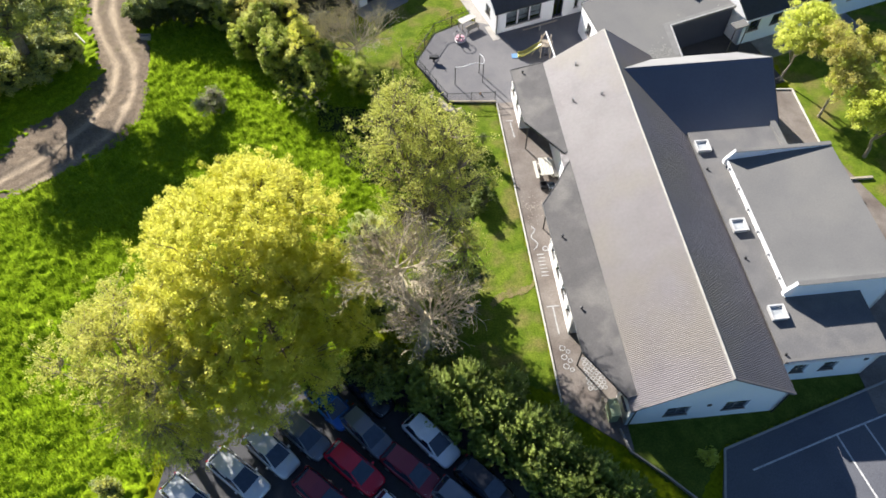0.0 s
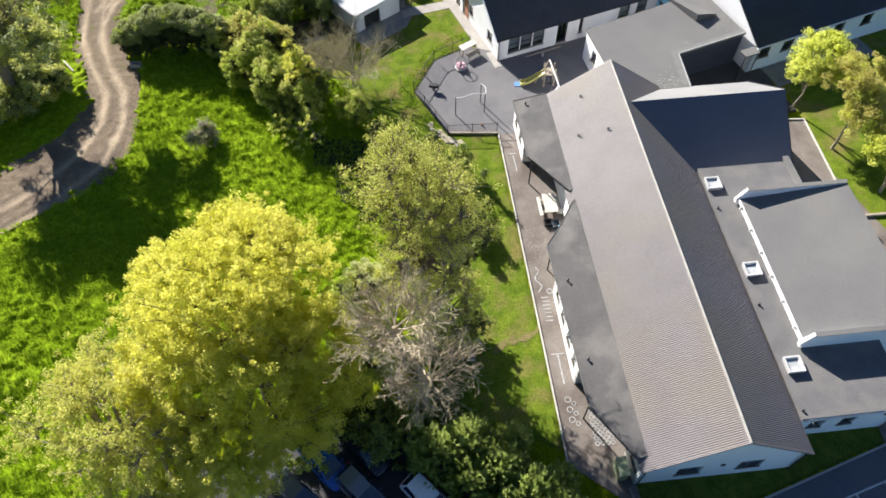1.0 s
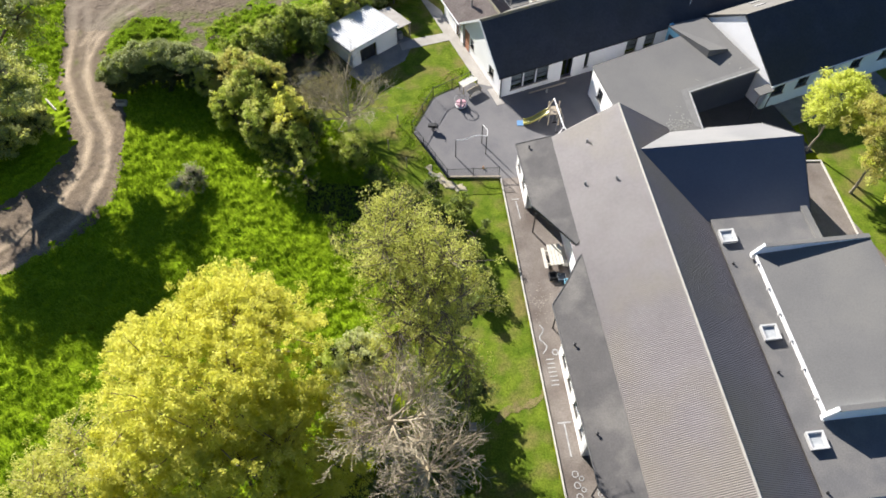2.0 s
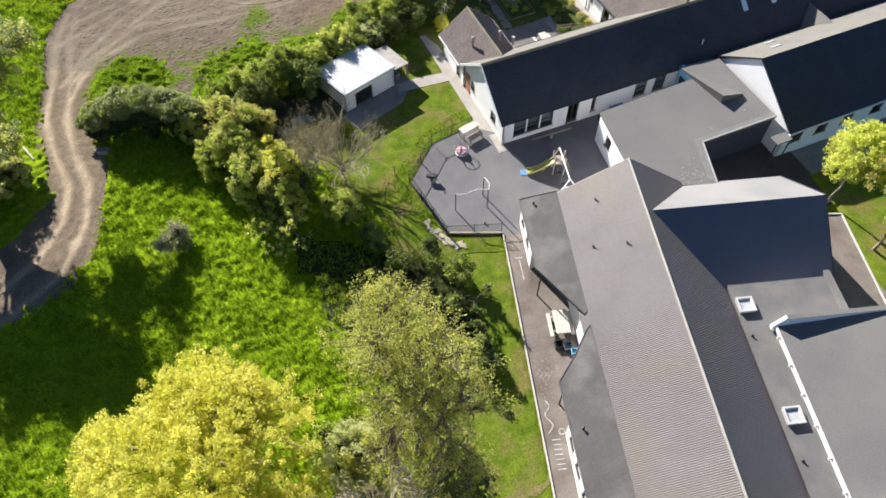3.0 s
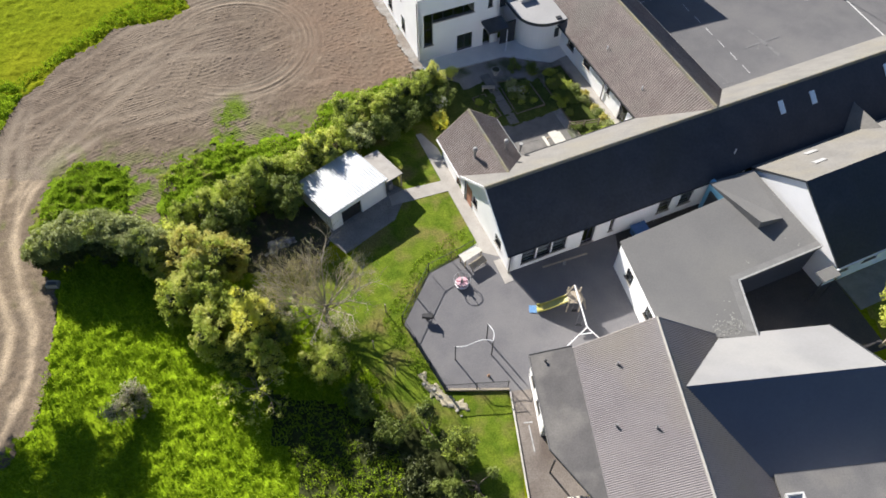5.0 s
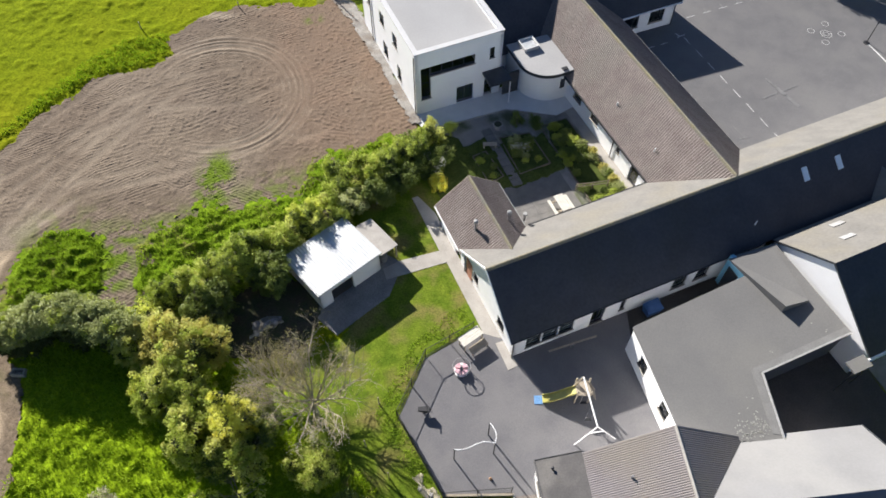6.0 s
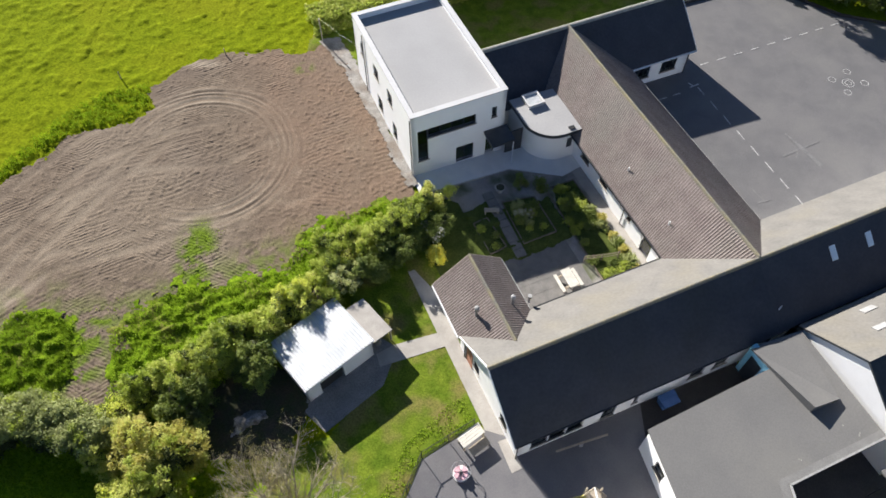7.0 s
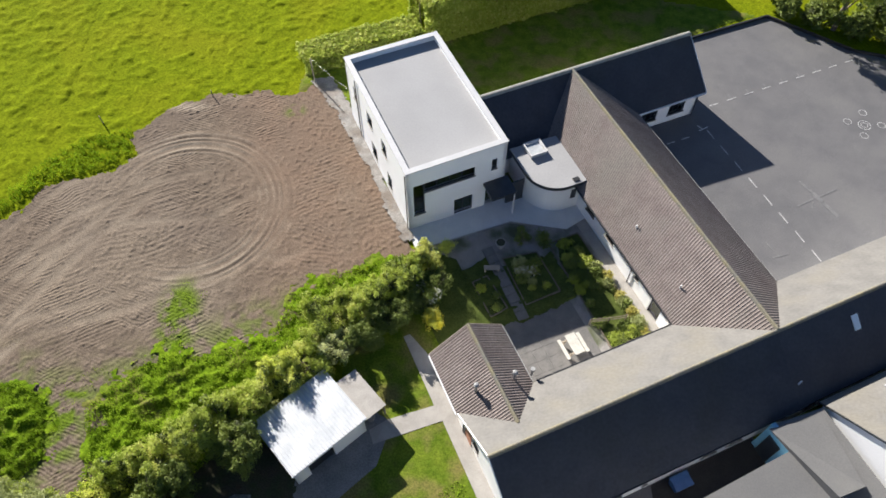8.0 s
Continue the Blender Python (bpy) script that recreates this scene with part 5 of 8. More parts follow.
for v0, v1, za, zb in ((75.6, 79.7, 2.25, 5.55), (79.7, 83.0, 5.55, 2.05)):
    part("bargeboard", Geo().beam((58.62, v0, za), (58.62, v1, zb), 0.05, 0.18), PVC, cross)
gutter(cross, (51.4, 75.55, 2.22), (58.6, 75.55, 2.22))
downpipe(cross, 58.2, 75.9, LZ, 2.2)

# gabled east building
GZ2 = float(gz(30.0)) - 0.4
gab = thing("gabled_block", "white gabled school block with a slate roof", "building", 60.0, 44.0, GZ2, ANG_N)
S_G = ((48.2, 39.0), (84.0, 39.0))
facade(gab, *S_G, GZ2, 2.5, material=PALEBLUE, windows=[(0.7, 2.0, 0.7, 2.0, 1, 1), (3.4, 4.7, 0.7, 2.0, 1, 1), (6.2, 7.5, 0.7, 2.0, 1, 1), (9.5, 10.8, 0.7, 2.0, 1, 1), (13, 14.3, 0.7, 2.0, 1, 1)])
wall_run(gab, (48.2, 48.6), (48.2, 39.0), GZ2, 2.6)
gable_end(gab, "v", 39.0, 48.6, 48.2, GZ2, 2.6, 44.4, 5.75)
wall_run(gab, (84.0, 39.0), (84.0, 48.6), GZ2, 2.5)
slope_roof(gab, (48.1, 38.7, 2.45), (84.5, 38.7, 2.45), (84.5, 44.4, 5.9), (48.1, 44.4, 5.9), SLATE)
slope_roof(gab, (84.5, 48.9, 2.75), (48.1, 48.9, 2.75), (48.1, 44.4, 5.9), (84.5, 44.4, 5.9), SLATE_LIT)
for v0, v1, za, zb in ((38.7, 44.4, 2.4, 5.86), (44.4, 48.9, 5.86, 2.7)):
    part("bargeboard", Geo().beam((48.08, v0, za), (48.08, v1, zb), 0.04, 0.14), DARKFRAME, gab)
gutter(gab, (47.9, 38.65, 2.38), (84.0, 38.65, 2.38))
for uu, vv in ((51.6, 46.3), (52.7, 47.9)):
    zz = 5.9 - (vv - 44.4) * 3.15 / 4.5
    part("skylight", Geo().slab([(uu - 0.55, vv - 0.2, zz + 0.21), (uu + 0.55, vv - 0.2, zz + 0.21), (uu + 0.55, vv + 0.2, zz - 0.08), (uu - 0.55, vv + 0.2, zz - 0.08)], 0.1), GREYCAP, gab, "pale roof patch")
porch = thing("porch_canopy", "small flat white canopy on the inner court wall", "canopy", 46.4, 38.8, 2.4, ANG_N)
part("roof", Geo().box(46.4, 38.2, 2.3, 47.9, 39.1, 2.44), FELT, porch)
for uu in (46.45, 47.85):
    part("post", Geo().tube([(uu, 38.3, GZ2), (uu, 38.3, 2.32)], [0.05, 0.05], 8), BLACKSTEEL, porch)

# ------------------------------------------------------------------ white two-storey block
WZ = -0.15
SINGLEPLY = mat("single_ply", (0.345, 0.345, 0.345), (0.32, 0.32, 0.32), size=3.0, fine=0.15, fine_amt=0.04, rough=0.85, bump=0.1, spec=0.2)
block = thing("white_block", "modern white two-storey block with a pale flat roof", "building", 33.9, 80.4, WZ, ANG_N)
U0, U1, V0, V1, TOP = 29.8, 37.95, 73.6, 87.15, 6.8
facade(block, (U0, V0), (U1, V0), WZ, TOP, [(0.5, 1.4, 1.75, 5.15, 0, 1), (1.4, 5.55, 4.15, 5.15, 3, 0), (3.85, 5.45, 0.1, 1.95, 1, 0), (6.95, 7.4, 4.2, 5.3, 0, 0), (6.55, 7.35, WZ, 1.9, 0, 0)])
facade(block, (U1, V0), (U1, V1), WZ, TOP, [(8.0, 9.2, 4.2, 5.4, 0, 0)])
facade(block, (U1, V1), (U0, V1), WZ, TOP, [(2.0, 4.0, 4.0, 5.4, 1, 0)])
facade(block, (U0, V1), (U0, V0), WZ, TOP, [(1.6, 2.3, 3.9, 5.3, 0, 1), (4.9, 6.1, 4.2, 5.4, 1, 0), (5.4, 6.6, 1.0, 2.4, 1, 0), (8.2, 9.3, 4.1, 5.4, 1, 0), (9.0, 10.0, 0.9, 2.4, 0, 0)])
part("roof", Geo().box(U0 + 0.3, V0 + 0.3, 6.05, U1 - 0.3, V1 - 0.3, 6.3), SINGLEPLY, block, "pale grey single-ply roof")
cop = Geo()
for a, b, c, d in ((U0 - 0.06, V0 - 0.06, U1 + 0.06, V0 + 0.4), (U0 - 0.06, V1 - 0.4, U1 + 0.06, V1 + 0.06), (U0 - 0.06, V0 + 0.4, U0 + 0.4, V1 - 0.4), (U1 - 0.4, V0 + 0.4, U1 + 0.06, V1 - 0.4)):
    cop.box(a, b, TOP, c, d, TOP + 0.06)
part("coping", cop, mat("coping_metal", (0.52, 0.52, 0.52), (0.48, 0.48, 0.48), size=1.0, fine=0.1, fine_amt=0.05, rough=0.5, bump=0.0), block)
downpipe(block, U0 - 0.08, V0 + 0.1, WZ, 6.5)
downpipe(block, U0 - 0.08, V1 - 2.6, WZ, 6.5)
can = thing("entrance_canopy", "dark flat canopy over the block's corner door", "canopy", 37.2, 72.7, 2.4, ANG_N)
part("roof", Geo().slab([(36.1, 71.9, 2.72), (38.2, 71.9, 2.72), (38.2, 73.58, 2.9), (36.1, 73.58, 2.9)], 0.22), DARKFRAME, can)
part("post", Geo().tube([(38.1, 72.0, -0.2), (38.1, 72.0, 2.5)], [0.05, 0.05], 8), PVC, can)

# curved link with a flat roof
curve = thing("curved_link", "white curved-wall link with a pale flat roof", "extension", 41.5, 73.0, -0.3, ANG_N)
RD = 2.6
arc = [(39.5 + RD - RD * math.cos(a), 70.5 + RD - RD * math.sin(a)) for a in [math.pi / 2 * i / 12 for i in range(13)]]
outline = [(39.5, 75.9)] + arc + [(43.6, 70.5), (43.75, 75.7)]
wo = [(39.7, 75.9)] + [(39.7 + RD - RD * math.cos(a), 70.75 + RD - RD * math.sin(a)) for a in [math.pi / 2 * i / 12 for i in range(13)]] + [(43.4, 70.75), (43.4, 75.7)]
part("wall", Geo().prism(wo, -0.3, 2.7), WHITE, curve)
part("roof", Geo().prism(outline, 2.72, 3.0), DARKFRAME, curve, "dark fascia")
part("roof_sheet", Geo().prism([(u * 0.985 + 41.6 * 0.015, v * 0.985 + 73.2 * 0.015) for u, v in outline], 3.0, 3.04), SINGLEPLY, curve, "pale grey single-ply roof")
part("window", Geo().box(42.5, 70.7, 1.1, 42.95, 70.76, 2.1), DARKFRAME, curve)
part("door", Geo().prism([(38.0, 73.1), (39.55, 73.1), (39.55, 73.2), (38.0, 73.2)], -0.2, 2.3), DARKFRAME, curve, "dark glazed door")
downpipe(curve, 43.5, 70.6, -0.3, 2.8)
part("outlet", Geo().box(42.6, 70.75, 3.02, 43.1, 71.1, 3.14), BLACKSTEEL, curve)
rooflight(41.3, 74.9, 3.04, ANG_N, 1.5, 0.4)

# ------------------------------------------------------------------ trees and shrubs


def leaf_cloud(centres, radius, per, size, rng, flat=0.8, up=0.5):
    """Small leaves in clumps: pointed blades, tilted at random and partly towards the sky."""
    n = len(centres) * per
    c = np.repeat(centres, per, 0)
    rad = np.repeat(np.broadcast_to(radius, len(centres)), per)
    d = rng.normal(size=(n, 3))
    d /= np.linalg.norm(d, axis=1, keepdims=True) + 1e-9
    r = rad * rng.random(n) ** 0.5
    p = c + d * r[:, None] * np.array([1, 1, flat])
    nrm = rng.normal(size=(n, 3)) + d * 0.8 + np.array([0, 0, up])
    nrm /= np.linalg.norm(nrm, axis=1, keepdims=True)
    a = np.cross(nrm, rng.normal(size=(n, 3)))
    a /= np.linalg.norm(a, axis=1, keepdims=True) + 1e-9
    b = np.cross(nrm, a)
    s = size * (0.6 + 0.8 * rng.random(n))[:, None]
    co = np.stack([p - a * s * 0.62, p + a * s * 0.26 + b * s * 0.45, p + a * s * 0.26 - b * s * 0.45], 1).reshape(-1, 3)
    return co


def crown_points(lobes, count, rng, shell=0.55, gap=0.33, seed=0, low=-0.35):
    """Clump places near the surface of several egg-shaped lobes (x, y, z, rx, ry, rz), with gaps."""
    area = np.array([l[3] * l[4] + l[4] * l[5] + l[3] * l[5] for l in lobes])
    pick = rng.choice(len(lobes), count * 3, p=area / area.sum())
    L = np.array(lobes)[pick]
    d = rng.normal(size=(len(pick), 3))
    d /= np.linalg.norm(d, axis=1, keepdims=True)
    d[:, 2] = np.where(d[:, 2] < low, -d[:, 2], d[:, 2])
    r = shell + (1.0 - shell) * rng.random(len(pick)) ** 0.6
    wob = 0.84 + 0.36 * cloud2(d[:, 0] * 3 + L[:, 0], d[:, 1] * 3 + d[:, 2] * 2 + L[:, 1], 0.8, seed, 2)
    p = L[:, :3] + d * (r * wob)[:, None] * L[:, 3:]
    for l in lobes:
        q = (p - np.array(l[:3])) / np.array(l[3:])
        deep = np.linalg.norm(q, axis=1) < shell * 0.8
        p = p[~deep]
    hole = cloud2(p[:, 0] + p[:, 2] * 0.7, p[:, 1] - p[:, 2] * 0.4, 1.6, seed + 3, 2) > gap
    p = p[hole]
    return p[:count]


def branch_paths(base, fork, tips, rng, sag=0.15):
    """Curved ways from the fork to each tip."""
    out = []
    for tip in tips:
        base_t = 0.25 + 0.75 * rng.random()
        start = np.array(base) + (np.array(fork) - np.array(base)) * (0.55 + 0.45 * base_t)
        mid = (start + tip) / 2 + rng.normal(size=3) * 0.3 + np.array([0, 0, sag * np.linalg.norm(tip - start)])
        ts = np.linspace(0, 1, 6)[:, None]
        out.append((1 - ts) ** 2 * start + 2 * ts * (1 - ts) * mid + ts**2 * tip)
    return out


def tree(name, label, x, y, height, lobes, leaf, size, clumps, per, clump_r, bark=BARK, trunk_r=0.25, limbs=14, twigs=90, seed=1, shell=0.55, gap=0.33, category="tree", group="", flat=0.8, second=None, low=-0.35, heart=0.0, bunch=0.0):
    """A tree or shrub: tapered trunk, curved limbs and twigs, and a crown of many small leaves."""
    rng = np.random.default_rng(seed)
    z = float(gz(x)) - 0.15
    t = thing(name, label, category, x, y, z, 0, group)
    centre = np.mean([l[:3] for l in lobes], 0)
    fork = np.array([x * 0.6 + centre[0] * 0.4, y * 0.6 + centre[1] * 0.4, z + height * 0.5])
    g = Geo()
    b = np.array([x, y, z])
    g.tube([b, b * 0.66 + fork * 0.34 + rng.normal(size=3) * 0.06, b * 0.33 + fork * 0.67 + rng.normal(size=3) * 0.08, fork], [trunk_r * 1.35, trunk_r, trunk_r * 0.8, trunk_r * 0.5], 10)
    part("trunk", g, bark, t)
    if bunch:
        cores = crown_points(lobes, clumps // 7, rng, shell, gap, seed, low)
        pts = np.repeat(cores, 7, 0) + rng.normal(size=(len(cores) * 7, 3)) * bunch * np.array([0.5, 0.5, 0.34])
    else:
        pts = crown_points(lobes, clumps, rng, shell, gap, seed, low)
    pts = pts[pts[:, 2] > z + 0.25]
    lg = Geo()
    tips = pts[rng.choice(len(pts), min(limbs, len(pts)), replace=False)]
    nodes = []
    for way in branch_paths(b, fork, centre + (tips - centre) * 0.8, rng):
        lg.tube(way, np.linspace(trunk_r * 0.4, trunk_r * 0.08, 6), 6)
        nodes += list(way[1:])
    nodes = np.array(nodes)
    for tip in pts[rng.choice(len(pts), min(twigs, len(pts)), replace=False)]:
        near = nodes[np.argmin(np.linalg.norm(nodes - tip, axis=1) + 0.6 * np.maximum(nodes[:, 2] - tip[2], 0))]
        mid = (near + tip) / 2 + rng.normal(size=3) * 0.12
        lg.tube([near, mid, tip + (tip - near) * 0.1], [trunk_r * 0.13, trunk_r * 0.09, trunk_r * 0.03], 4)
    part("branchwork", lg, bark, t, kind="stuff")
    if per:
        rad = clump_r * (0.6 + 0.8 * rng.random(len(pts)))
        kinds = [(leaf, np.ones(len(pts), bool))]
        if second:
            two = rng.random(len(pts)) < second[1]
            kinds = [(leaf, ~two), (second[0], two)]
        # inner clumps go near-black: the crown's inside shade is put into colour
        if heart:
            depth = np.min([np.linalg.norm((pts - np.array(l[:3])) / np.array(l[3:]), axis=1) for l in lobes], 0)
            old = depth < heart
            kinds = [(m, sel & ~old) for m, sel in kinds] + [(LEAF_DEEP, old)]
        for material, sel in kinds:
            if not sel.any():
                continue
            co = leaf_cloud(pts[sel], rad[sel], per, size, rng, flat) - np.array([x, y, z])
            ob = new("crown", array_mesh("crown", co, np.arange(len(co)).reshape(-1, 3), material))
            ob.parent = t
            tagged(ob, kind="stuff")
    return t


def shrub(label, x, y, r, h, leaf, seed, per=70, size=0.13, dens=1.0, name="shrub", group="hedgerow shrubs", bark=BARK, squash=1.0, second=None, lobes=None, gap=0.3):
    z = float(gz(x))
    rng = np.random.default_rng(seed + 500)
    if lobes is None:
        lobes = [(x, y, z + h * 0.45, r * 0.8, r * 0.8 * squash, h * 0.47)]
        for k in range(7):
            a = rng.random() * 6.28
            o, s = 0.4 + 0.4 * rng.random(), 0.3 + 0.25 * rng.random()
            lobes.append((x + math.cos(a) * r * o, y + math.sin(a) * r * o * squash, z + h * (0.3 + 0.45 * rng.random()), r * s, r * s, h * (0.22 + 0.16 * rng.random())))
    clumps = int(dens * 1.4 * (34 * r * r + 34 + 11 * r * max(h - 2, 0)))
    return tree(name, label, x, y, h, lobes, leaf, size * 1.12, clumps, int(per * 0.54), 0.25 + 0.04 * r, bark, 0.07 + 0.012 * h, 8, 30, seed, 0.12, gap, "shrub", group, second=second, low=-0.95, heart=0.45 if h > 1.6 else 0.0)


TWIGBARK = mat("tan_bark", (0.46, 0.39, 0.27), (0.36, 0.3, 0.21), size=0.3, fine=0.04, fine_amt=0.2, rough=0.95, bump=0.4)
LEAF_EVER = leaf_mat("evergreen_shoots", (0.2, 0.27, 0.05), (0.36, 0.43, 0.1), 0.4)
# the large trees by the meadow
tree("broadleaf_tree", "large broad tree in fresh yellow spring leaf", -11.5, 22.0, 13.5,
     [(-12.0, 23.4, 9.2, 5.4, 5.4, 4.7), (-15.2, 25.2, 7.8, 3.6, 3.6, 3.4), (-9.0, 26.6, 7.4, 2.9, 3.1, 3.4), (-10.8, 19.0, 8.0, 3.8, 3.6, 3.6), (-7.4, 21.4, 6.4, 2.8, 2.8, 3.0), (-14.8, 19.6, 7.2, 3.2, 3.0, 3.2), (-12.6, 28.6, 7.4, 3.2, 3.0, 3.6), (-11.6, 16.6, 6.0, 3.0, 2.4, 2.6), (-8.4, 17.8, 5.4, 2.4, 2.2, 2.6), (-14.0, 16.4, 5.2, 2.6, 2.4, 2.4), (-6.2, 20.2, 5.2, 1.6, 1.6, 2.0), (-13.4, 15.4, 4.2, 2.2, 1.5, 1.8), (-11.2, 15.6, 4.4, 1.8, 1.4, 1.8), (-10.6, 20.0, 5.6, 2.6, 2.4, 2.6), (-8.4, 23.8, 5.4, 2.4, 2.4, 2.6), (-11.0, 28.5, 8.4, 2.6, 2.2, 2.8), (-11.4, 21.8, 10.2, 3.2, 2.8, 2.6), (-12.6, 24.6, 9.6, 3.0, 2.8, 2.6)],
     LEAF_YELLOW, 0.105, 5400, 72, 0.31, BARK, 0.42, 26, 320, 11, 0.66, 0.2, bunch=0.85)
tree("spreading_tree", "pale olive spring-leaved tree with bare grey limbs showing", -18.0, 16.5, 10.5,
     [(-18.0, 17.8, 7.6, 3.8, 3.6, 3.0), (-20.6, 17.6, 7.4, 2.8, 2.8, 2.6), (-15.6, 16.2, 6.6, 2.6, 2.4, 2.4), (-17.0, 20.4, 6.6, 2.6, 2.6, 2.6), (-19.8, 20.4, 6.4, 2.6, 2.6, 2.4), (-17.6, 14.8, 5.0, 2.8, 2.0, 2.0), (-15.6, 14.0, 3.8, 2.2, 1.6, 1.8)],
     LEAF_PALE, 0.105, 1750, 30, 0.3, PALEBARK, 0.3, 44, 640, 12, 0.5, 0.4, bunch=1.0)
tree("tall_tree", "tall olive-leaved tree with a thin twiggy crown", -1.4, 29.0, 15.0,
     [(-1.7, 29.7, 11.0, 3.6, 3.6, 4.8), (-2.9, 31.9, 11.2, 2.6, 2.4, 4.2), (0.5, 28.8, 10.8, 2.8, 2.6, 4.4), (-3.1, 29.8, 9.4, 2.3, 2.5, 3.0), (0.2, 29.3, 8.6, 2.0, 1.9, 3.0), (-0.9, 26.9, 8.4, 2.6, 2.4, 3.6), (-2.3, 32.8, 10.6, 1.9, 1.7, 2.4), (0.3, 26.0, 5.2, 2.4, 2.2, 2.8), (-2.6, 26.2, 5.4, 2.4, 2.2, 2.8), (0.9, 27.0, 5.0, 1.7, 1.6, 2.4), (-2.4, 29.0, 4.4, 2.4, 2.2, 2.2)],
     LEAF_THIN, 0.1, 1900, 27, 0.36, BARK, 0.28, 60, 1300, 13, 0.4, 0.4, second=(LEAF_PALE, 0.2), bunch=0.9)


def twig_tree(name, label, x, y, height, spread, bark, trunk_r, seed, counts=(10, 5, 5, 3), up=0.8, start=0.3, lean=(0, 0), leaf=None, group="", fine=0.009, bend=0.05, heads=()):
    """A leafless tree: limbs fan out from a short trunk and split three times into fine twigs."""
    rng = np.random.default_rng(seed)
    z = float(gz(x)) - 0.1
    t = thing(name, label, "tree", x, y, z, 0, group)
    b = np.array([x, y, z])
    fork = b + np.array([lean[0] * 0.3, lean[1] * 0.3, height * start])
    part("trunk", Geo().tube([b, (b + fork) / 2 + rng.normal(size=3) * 0.05, fork], [trunk_r * 1.3, trunk_r, trunk_r * 0.75], 9), bark, t)
    g = Geo()
    tips = []
    tops = [fork + np.array(o) for o in heads]
    for top in tops:
        g.tube([fork - np.array([0, 0, 0.2]), (fork + top) / 2 + rng.normal(size=3) * 0.12, top], [trunk_r * 0.7, trunk_r * 0.5, trunk_r * 0.4], 7)

    def grow(p, d, length, r, level):
        n = 4 if level < 2 else 3
        way, q, e = [p], p, d
        for k in range(n):
            e = e + rng.normal(size=3) * (bend + 0.035 * level) + np.array([0, 0, 0.05])
            e = e / np.linalg.norm(e)
            q = q + e * length / n
            way.append(q)
        g.tube(way, np.linspace(r, max(r * 0.4, fine), len(way)), 5 if level < 2 else 3)
        if level + 1 < len(counts):
            for k in range(counts[level + 1]):
                s = 0.3 + 0.7 * (k + rng.random()) / counts[level + 1]
                i = min(int(s * n), n - 1)
                at = way[i] + (way[i + 1] - way[i]) * (s * n - i if s * n - i <= 1 else 1.0)
                a = rng.normal(size=3)
                a -= e * a.dot(e)
                a /= np.linalg.norm(a) + 1e-9
                f = e * 0.75 + a * (0.45 + 0.3 * rng.random()) + np.array([0, 0, 0.1])
                grow(at, f / np.linalg.norm(f), length * (0.42 + 0.22 * rng.random()), r * 0.42, level + 1)
        else:
            tips.append(q)

    for k in range(counts[0]):
        a = 2 * math.pi * (k + 0.6 * rng.random()) / counts[0]
        tall = up * (0.45 + 0.9 * rng.random())
        d = np.array([math.cos(a) + lean[0] * 0.2, math.sin(a) + lean[1] * 0.2, tall])
        d /= np.linalg.norm(d)
        root = b + (fork - b) * (0.6 + 0.4 * rng.random())
        if tops:
            root = fork + (tops[k % len(tops)] - fork) * (0.75 + 0.25 * rng.random())
        grow(root, d, spread * (0.62 + 0.3 * rng.random()), trunk_r * (0.24 if tops else 0.42), 0)
    part("branchwork", g, bark, t, kind="stuff")
    if leaf:
        tips = np.array(tips)
        co = leaf_cloud(tips, np.full(len(tips), leaf[2]), leaf[1], leaf[3], rng) - np.array([x, y, z])
        ob = new("crown", array_mesh("crown", co, np.arange(len(co)).reshape(-1, 3), leaf[0]))
        ob.parent = t
        tagged(ob, kind="stuff")
    return t


twig_tree("bare_tree", "leafless tan tree with two dense fans of fine branches", -1.2, 20.8, 14.0, 2.9, TWIGBARK, 0.28, 14, (28, 8, 6, 3), 0.5, 0.5, fine=0.01, bend=0.07, heads=((-1.4, 0.4, 4.6), (0.55, -1.3, 1.5)))
mat_pale_bush = leaf_mat("silvery_leaves", (0.5, 0.53, 0.22), (0.68, 0.7, 0.36), 0.5)
shrub("pale grey-green bush under the tall trees", -5.0, 27.3, 1.6, 7.8, mat_pale_bush, 15, 130, 0.1, 1.8, "bush", "", second=(LEAF_PALE, 0.25), lobes=[(-5.0, 27.3, 6.0, 1.5, 1.4, 2.1), (-5.4, 26.4, 5.0, 1.2, 1.2, 2.0), (-4.6, 28.0, 4.4, 1.2, 1.2, 2.4), (-5.0, 27.2, 3.0, 1.5, 1.5, 2.8)], gap=0.24)
# understorey between the trees
for i, (x, y, r, h, m) in enumerate([(-5.5, 22.5, 2.3, 5.0, LEAF_GREEN), (-4.0, 19.4, 2.2, 4.2, LEAF_DARK), (-0.2, 21.0, 1.6, 2.8, LEAF_DARK), (-3.0, 24.4, 2.0, 4.0, LEAF_GREEN), (-6.6, 28.2, 1.9, 3.4, LEAF_GREEN), (-1.8, 20.2, 1.7, 3.0, LEAF_GREEN), (-0.6, 25.6, 2.2, 3.4, LEAF_DARK), (1.4, 26.8, 1.7, 2.8, LEAF_DARK), (-8.2, 18.2, 2.0, 3.6, LEAF_GREEN)]):
    shrub("dense green undergrowth beneath larger trees", x, y, r, h, m, 40 + i, 60, 0.15, 0.8)
# conifers between the car park and the path


